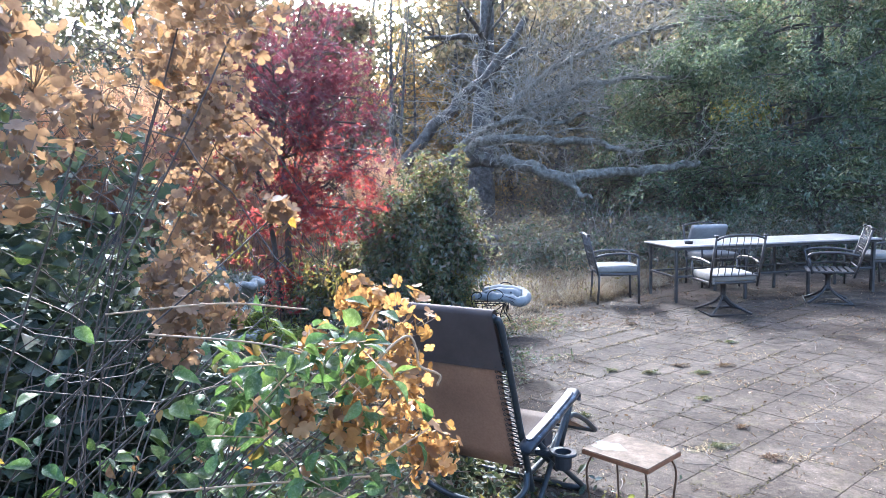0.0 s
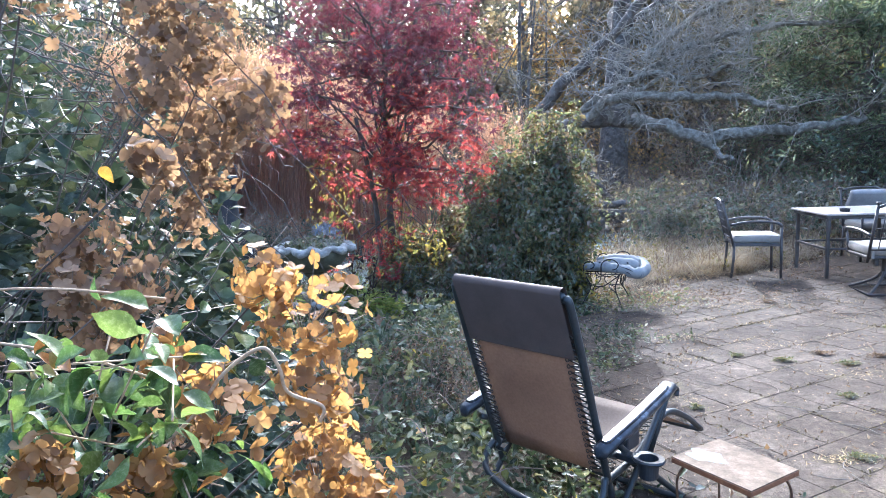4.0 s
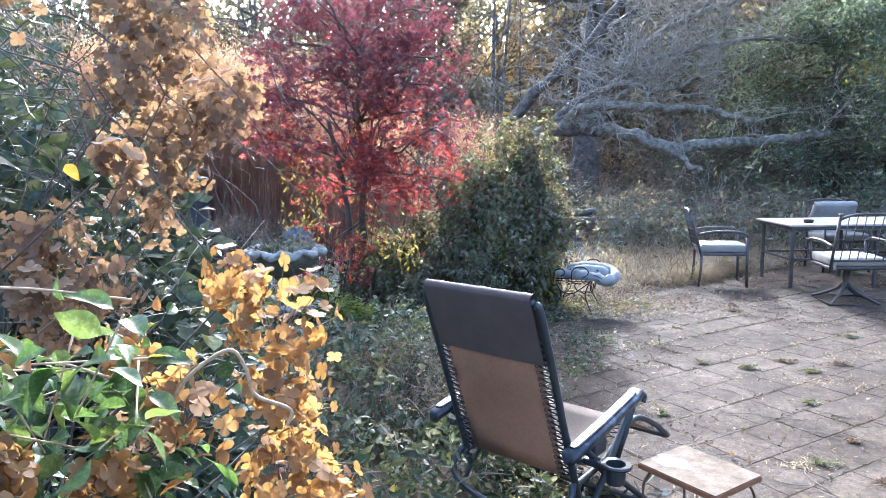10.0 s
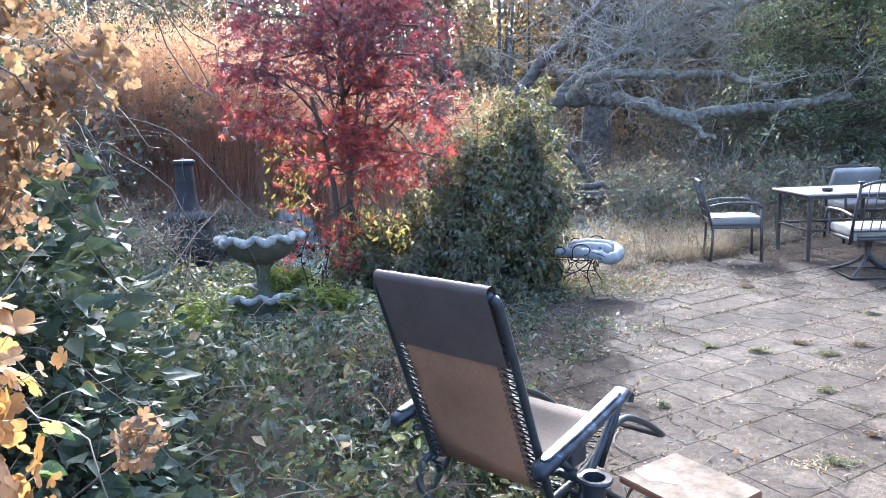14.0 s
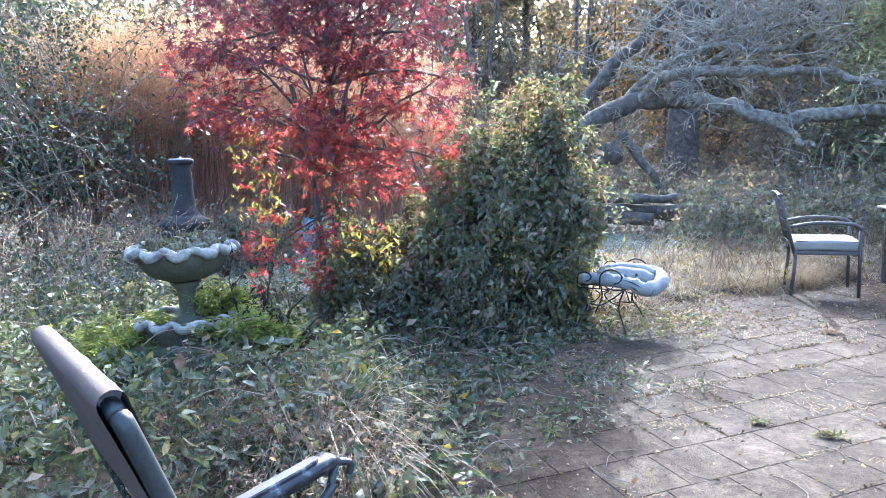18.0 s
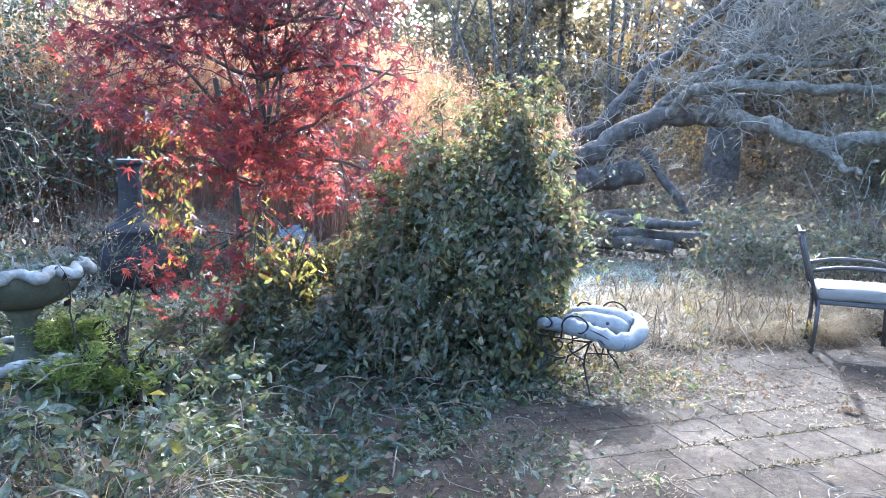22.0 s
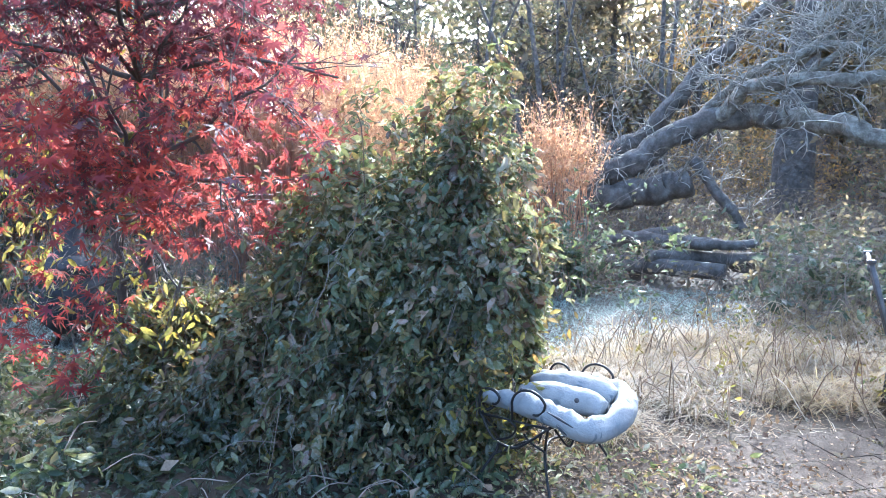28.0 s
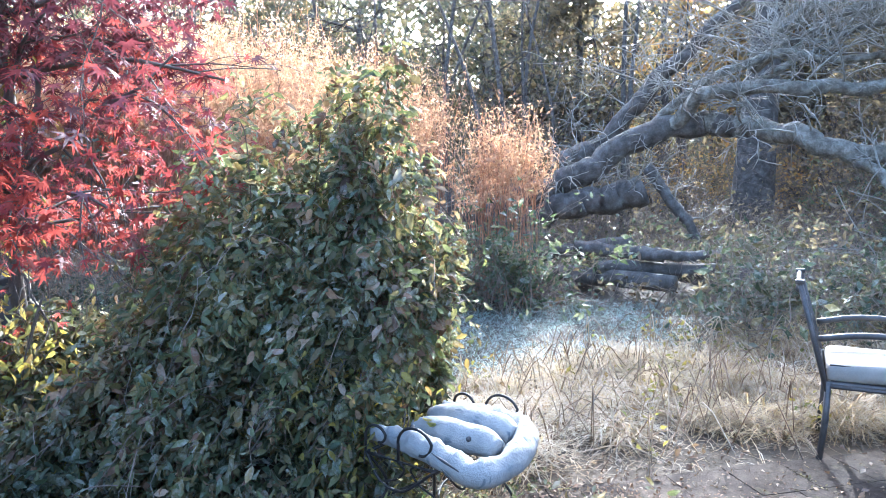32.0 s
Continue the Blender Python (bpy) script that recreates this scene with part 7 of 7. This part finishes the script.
        bmesh.ops.transform(bm, matrix=Matrix.Translation(Vector(pts[0]) + d * 0.006) @ d.to_track_quat("Z", "Y").to_matrix().to_4x4(), verts=bm.verts)
        part("sawn_end", bm, M_SAWN, L, "pale sawn end")


fallen_tree()


def tree(x, y, r, h, name="woodland_tree", label="", crown=None, n=0, cz=0.5, spread=2.0, mat=None, size=0.16, lean=(0, 0), depth=2, kids=9, bark=None):
    t = thing(name, label, "tree", pose(x, y, float(height(x, y))))
    tb, tips = Tubes(10), []
    c = curve_pts([(0, 0, -0.1), (lean[0] * 0.3, lean[1] * 0.3, h * 0.3), (lean[0] * 0.6 + 0.1 * RNG.normal(), lean[1] * 0.6, h * 0.6), (lean[0], lean[1], h)], 5)
    rr = np.linspace(r, r * 0.25, len(c))
    rr[0] *= 1.35
    tb.add(c, rr, 10)
    tb.hang("trunk", bark or M_BARK, t)
    for k in range(kids):
        i = int(len(c) * RNG.uniform(0.35, 0.97))
        a = RNG.uniform(0, 6.28)
        bt = Tubes(5)
        grow(bt, c[min(i, len(c) - 1)], (math.cos(a), math.sin(a), RNG.uniform(0.1, 0.8)), spread * RNG.uniform(0.7, 1.2), r * 0.28, depth, tips, 0.0, 0.28, (2, 4), 0.6, 5, minr=0.006)
        bt.hang("branch", bark or M_BARK, t)
    if n:
        p = np.concatenate(tips)
        q = p[RNG.integers(0, len(p), n)] + RNG.normal(size=(n, 3)) * 0.22
        leaves("crown", q, mat, size, 0.35, 0.6, LEAF2, 0.25, 0.3, t, "sparse clumps of autumn leaves")
    return t


tree(3.9, 19.2, 0.44, 9, "leaning_trunk_tree", "thick dark leaning trunk behind the fallen limbs", lean=(0.5, 0.6), kids=8, spread=2.4)
for k, (x, y, r, h) in enumerate(((-0.9, 32, 0.24, 15), (-0.2, 32.5, 0.22, 16))):
    tree(x, y, r, h, "woodland_tree", "tall slim grey trunk rising into the woods", kids=10, spread=2.2)
for x, y, h, n, mat in ((-9, 19, 6.5, 3600, M_WOODLEAF), (-5.5, 22, 6.0, 3600, M_WOODLEAF), (-2.5, 24, 5.6, 3400, M_WOODLEAF), (2.2, 27, 6.5, 3600, M_GOLDLEAF), (5.5, 29, 7.5, 3200, M_GOLDLEAF), (-12, 15, 7, 4200, M_DARKLEAF), (-7, 27, 8, 3600, M_WOODLEAF), (-3.5, 33, 9, 3000, M_WOODLEAF), (8.5, 26, 7, 3600, M_DIMLEAF), (12, 24, 9, 4000, M_DIMLEAF), (3, 38, 10, 3000, M_GOLDLEAF), (-11, 30, 10, 3600, M_WOODLEAF), (16, 20, 10, 4000, M_DARKLEAF), (-15, 22, 10, 4000, M_DARKLEAF), (-16, 12, 9, 3600, M_DARKLEAF), (9, 36, 10, 3400, M_WOODLEAF), (7, 21, 5.5, 3600, M_DIMLEAF), (10, 18, 7, 4200, M_DIMLEAF), (0, 29, 6.5, 3000, M_WOODLEAF), (-9, 14, 5, 3000, M_WOODLEAF), (6, 33, 9, 3000, M_WOODLEAF), (-5, 38, 11, 3000, M_WOODLEAF), (0.5, 42, 11, 3000, M_WOODLEAF)):
    tree(x, y, 0.14 + 0.006 * h, h, "woodland_tree", "woodland tree with thinning autumn leaves", n=n, mat=mat, spread=2.1, size=0.17, kids=14)


for x, y, h in ((0.1, 24, 6.4), (-1.6, 25.5, 6.8)):
    tree(x, y, 0.2, h, "woodland_tree", "dim tree with a dense leafy crown", n=5000, mat=M_DIMLEAF, spread=1.35, size=0.18, kids=18)


def evergreen():
    """Drooping evergreens that close the east side."""
    for x, y, h, n in ((9.7, 13.0, 7, 36000), (10.9, 11.0, 8, 34000), (13.0, 9.4, 8, 20000), (8.6, 15.5, 6, 26000)):
        t = thing("evergreen_tree", "large drooping evergreen with dense dark foliage", "tree", pose(x, y, float(height(x, y))))
        tb, bt, tips = Tubes(10), Tubes(5), []
        tb.add([(0, 0, -0.1), (0.05, 0, h * 0.5), (0, 0, h)], [0.24, 0.16, 0.04])
        tb.hang("trunk", M_BARK, t)
        for k in range(60):
            a, z = RNG.uniform(0, 6.28), RNG.uniform(0.9, h)
            grow(bt, (0, 0, z), (math.cos(a), math.sin(a), 0.15), 3.0 * (1 - 0.7 * z / h) + 0.7, 0.03, 1, tips, -0.13, 0.2, (3, 6), 0.5, 5)
        bt.hang("branch_work", M_BARK, t)["kind"] = "stuff"
        p = np.concatenate(tips)
        q = p[RNG.integers(0, len(p), n)] + RNG.normal(size=(n, 3)) * (0.14, 0.14, 0.1)
        if x == 9.7:
            # sunlit patch of this tree, put into the colour as yellow leaves
            spray = np.array([7.5 - x, 12.1 - y, 2.75]) + RNG.normal(size=(420, 3)) * (0.32, 0.3, 0.14)
            leaves("sunlit_spray", spray, M_YELLOW, 0.085, 0.35, 0.4, LEAF4, 0.4, 0.4, t, "spray with sunlight put into its yellow-green leaf colour")
        leaves("foliage", q, M_EVERGREEN, 0.12, 0.35, 0.26, LEAF2, 0.5, 0.3, t, "drooping sprays of dark green foliage")


evergreen()


def bare_sapling():
    t = thing("bare_sapling", "pale leafless sapling standing in the brush", "sapling", pose(4.55, 11.9, float(height(4.55, 11.9))))
    for k in range(9):
        st, tips = Tubes(4), []
        grow(st, (0, 0, -0.03), (0.35 * RNG.normal(), 0.2 * RNG.normal(), 1.1), RNG.uniform(0.9, 1.6), 0.011, 1, tips, 0.0, 0.15, (2, 4), 0.5, 6, minr=0.005, first=0.4)
        st.hang("stem", M_GREYTWIG, t)


bare_sapling()


def brush():
    """Low brush behind the dining set and across the wood's edge."""
    for x0, x1, y0, y1, n, h, lab, mat, m in ((2.6, 9.8, 10.2, 11.9, 420, 0.7, "frosted weeds and saplings behind the table", M_BLUE, 14), (0.2, 6.5, 13.0, 14.4, 170, 0.6, "brown brush round the fallen logs", M_BLUE, 7), (-1.0, 5.5, 15.5, 18.3, 240, 0.75, "bare woodland undergrowth", M_DIMLEAF, 6), (5.5, 11.0, 15.5, 19.0, 440, 2.4, "bare woodland undergrowth", M_DIMLEAF, 5), (-0.4, 1.0, 11.0, 12.2, 120, 0.8, "dark green weeds beside the fallen logs", M_DARKLEAF, 16), (1.1, 3.6, 11.8, 12.3, 30, 0.4, "thin brown brush before the fallen logs", M_DIMLEAF, 5), (3.2, 5.6, 11.6, 13.2, 110, 0.7, "brown tangled brush over the fallen logs", M_DIMLEAF, 8), (8.0, 12.5, 7.5, 10.5, 220, 1.0, "leafy green brush at the garden edge", M_DARKLEAF, 14), (0.8, 5.8, 20, 23.5, 240, 1.8, "golden undergrowth lit from behind", M_GOLDLEAF, 12), (-10, 2, 16, 20, 300, 2.2, "bare woodland undergrowth", M_WOODLEAF, 5)):
        t = thing("undergrowth", lab, "brush", pose(0, 0, 0), kind="stuff")
        st, tips = Tubes(4), []
        x, y = scatter(n, x0, x1, y0, y1)
        for a, b in zip(x, y):
            grow(st, (a, b, float(height(a, b)) - 0.02), (0.5 * RNG.normal(), 0.5 * RNG.normal(), 1), h * RNG.uniform(0.6, 1.4), 0.007, 1, tips, -0.05, 0.3, (3, 6), 0.6, 5, minr=0.002)
        st.hang("stalks", M_STALK, t)
        p = np.concatenate(tips)
        k = len(p) * m // 4
        q = p[RNG.integers(0, len(p), k)] + RNG.normal(size=(k, 3)) * 0.05
        q = q[np.sin(4.3 * q[:, 0] + 2 * q[:, 2]) * np.cos(5.1 * q[:, 1] + 3 * q[:, 2]) + 0.3 * RNG.normal(size=k) > -0.1]
        leaves("brush_leaves", q[::2], mat, 0.078, 0.45, 0.45, LEAF4, 0.35, 0.4, t)


brush()


def sapling_stand():
    """Bare grey poles between the reeds and the far trees."""
    t = thing("sapling_stand", "stand of bare grey saplings behind the reeds", "woods", pose(0, 0, 0), kind="stuff")
    st, tips = Tubes(5), []
    for k in range(44):
        x, y = RNG.uniform(-12, 3.5), RNG.uniform(17, 27)
        h = RNG.uniform(5, 9)
        c = curve_pts([(x, y, 0), (x + 0.3 * RNG.normal(), y, h * 0.4), (x + 0.9 * RNG.normal(), y, h)], 4)
        st.add(c, np.linspace(RNG.uniform(0.04, 0.11), 0.015, len(c)), 5)
        for j in range(7):
            i = RNG.integers(2, len(c))
            grow(st, c[i], rand_dirs(1)[0] * (1, 1, 0.5) + (0, 0, 0.5), RNG.uniform(0.7, 1.6), 0.018, 1, tips, -0.02, 0.35, (2, 4), 0.6, 4, minr=0.006)
    st.hang("poles", M_BARK, t, "bare grey poles and twigs")
    p = np.concatenate(tips)
    n = 9000
    leaves("last_leaves", p[RNG.integers(0, len(p), n)] + RNG.normal(size=(n, 3)) * 0.15, M_WOODLEAF, 0.09, 0.4, 0.55, LEAF2, 0.3, 0.3, t)


sapling_stand()


def far_thicket():
    """Dim leafy thicket that closes the wood to the east."""
    t = thing("far_thicket", "dim brown-green thicket deep in the wood", "woods", pose(0, 0, 0), kind="stuff")
    st, P = Tubes(5), []
    for k in range(110):
        x, y = RNG.uniform(4.5, 26), RNG.uniform(27, 36)
        h = RNG.uniform(7, 11.5)
        st.add([(x, y, 0), (x + 0.3 * RNG.normal(), y, h * 0.5), (x + 0.5 * RNG.normal(), y, h)], [0.12, 0.09, 0.03])
        for j in range(5):
            P.append(np.array([x, y, h * RNG.uniform(0.15, 1)]) + RNG.normal(size=(110, 3)) * (1.1, 0.8, 0.8))
    st.hang("thicket_trunks", M_BARK, t)
    leaves("thicket_leaves", np.concatenate(P), M_DIMLEAF, 0.3, 0.4, 0.6, LEAF2, 0.2, 0.3, t)


far_thicket()


def far_woods():
    """The wood beyond, as a broken wall of trunks and dim foliage."""
    t = thing("far_woods", "distant woodland of many trunks and thin foliage", "woods", pose(0, 0, 0), kind="stuff")
    tb = Tubes(6)
    P = []
    for k in range(300):
        a = RNG.uniform(-1.5, 1.5) if k < 230 else RNG.uniform(1.5, 4.78)
        d = RNG.uniform(40, 62)
        x, y = d * math.sin(a), d * math.cos(a)
        h = RNG.uniform(9, 17)
        tb.add([(x, y, 0), (x + RNG.normal() * 0.3, y, h * 0.5), (x + RNG.normal() * 0.6, y, h)], [0.25, 0.18, 0.05], 6)
        n = 700
        P.append(np.stack([x + 1.9 * RNG.normal(size=n), y + 1.6 * RNG.normal(size=n), h * RNG.random(n) ** 0.9], 1))
    tb.hang("far_trunks", M_BARK, t)
    leaves("far_foliage", np.concatenate(P), M_WOODLEAF, 0.42, 0.4, 0.6, LEAF2, 0.2, 0.3, t)
    n = 160
    v, f = [], []
    for i in range(n):
        a = 2 * math.pi * i / n
        d = 75
        v += [(d * math.sin(a), d * math.cos(a), -1), (d * math.sin(a), d * math.cos(a), 8.5 + 2.5 * math.sin(i * 0.9) + 1.5 * math.sin(i * 2.3 + 1))]
    f = [(2 * i, 2 * i + 1, 2 * ((i + 1) % n) + 1, 2 * ((i + 1) % n)) for i in range(n)]
    me = bpy.data.meshes.new("backdrop")
    me.from_pydata(v, [], f)
    tagged(hang("backdrop", me, M_DISTANCE), "dim wall of distant woodland", "backdrop", kind="structure")


far_woods()

# ---- pavers, last ----
def pavers():
    S = 0.305
    near, rest_v, rest_f = [], [], []
    shapes = []

    def slab(seed):
        r = random.Random(seed)
        h = S / 2 - 0.0004
        c = 0.0018
        top = []
        pts = []
        for sx, sy in ((-1, -1), (1, -1), (1, 1), (-1, 1)):
            j = (r.uniform(0, 0.0013), r.uniform(0, 0.0013))
            pts.append((sx * (h - j[0]), sy * (h - j[1])))
        low = [(x, y, -0.03) for x, y in pts]
        mid = [(x, y, -0.004) for x, y in pts]
        hi = [(x - math.copysign(c, x), y - math.copysign(c, y), 0.0) for x, y in pts]
        v = low + mid + hi
        f = [(8, 9, 10, 11)]
        for i in range(4):
            j = (i + 1) % 4
            f += [(i, j, 4 + j, 4 + i), (4 + i, 4 + j, 8 + j, 8 + i)]
        return v, f

    meshes = []
    for s in range(8):
        v, f = slab(s)
        me = bpy.data.meshes.new("paver")
        me.from_pydata(v, [], f)
        me.materials.append(M_PAVER)
        meshes.append((me, v, f))
    cells = []
    for j in range(-20, 18):
        off = (0.5 if j % 2 else 0.0) + 0.06 * math.sin(j * 1.7)
        for i in range(-14, 40):
            u, w = (i + off) * S, (j + 0.5) * S
            x, y = C30 * u - S30 * w, S30 * u + C30 * w
            if bool(on_patio(np.array(x), np.array(y))):
                cells.append((x, y))
    # the stretch beside the walk
    cells.sort(key=lambda c: math.hypot(c[0] - 1.9, (c[1] - 4.2) * 0.75))
    r = random.Random(4)
    for k, (x, y) in enumerate(cells):
        me, v, f = meshes[r.randrange(8)]
        m = Matrix.Translation((x, y, r.uniform(-0.0007, 0.0009))) @ Euler((r.gauss(0, 0.002), r.gauss(0, 0.002), radians(30) + r.gauss(0, 0.002))).to_matrix().to_4x4()
        if k < 300:
            ob = new("paver", me)
            ob.parent = patio_ob
            ob.matrix_basis = m
        else:
            b = len(rest_v)
            rest_v += [tuple(m @ Vector(p)) for p in v]
            rest_f += [tuple(b + q for q in p) for p in f]
    me = bpy.data.meshes.new("outer_pavers")
    me.from_pydata(rest_v, [], rest_f)
    ob = hang("outer_pavers", me, M_PAVER, patio_ob)
    tagged(ob, kind="stuff")


pavers()
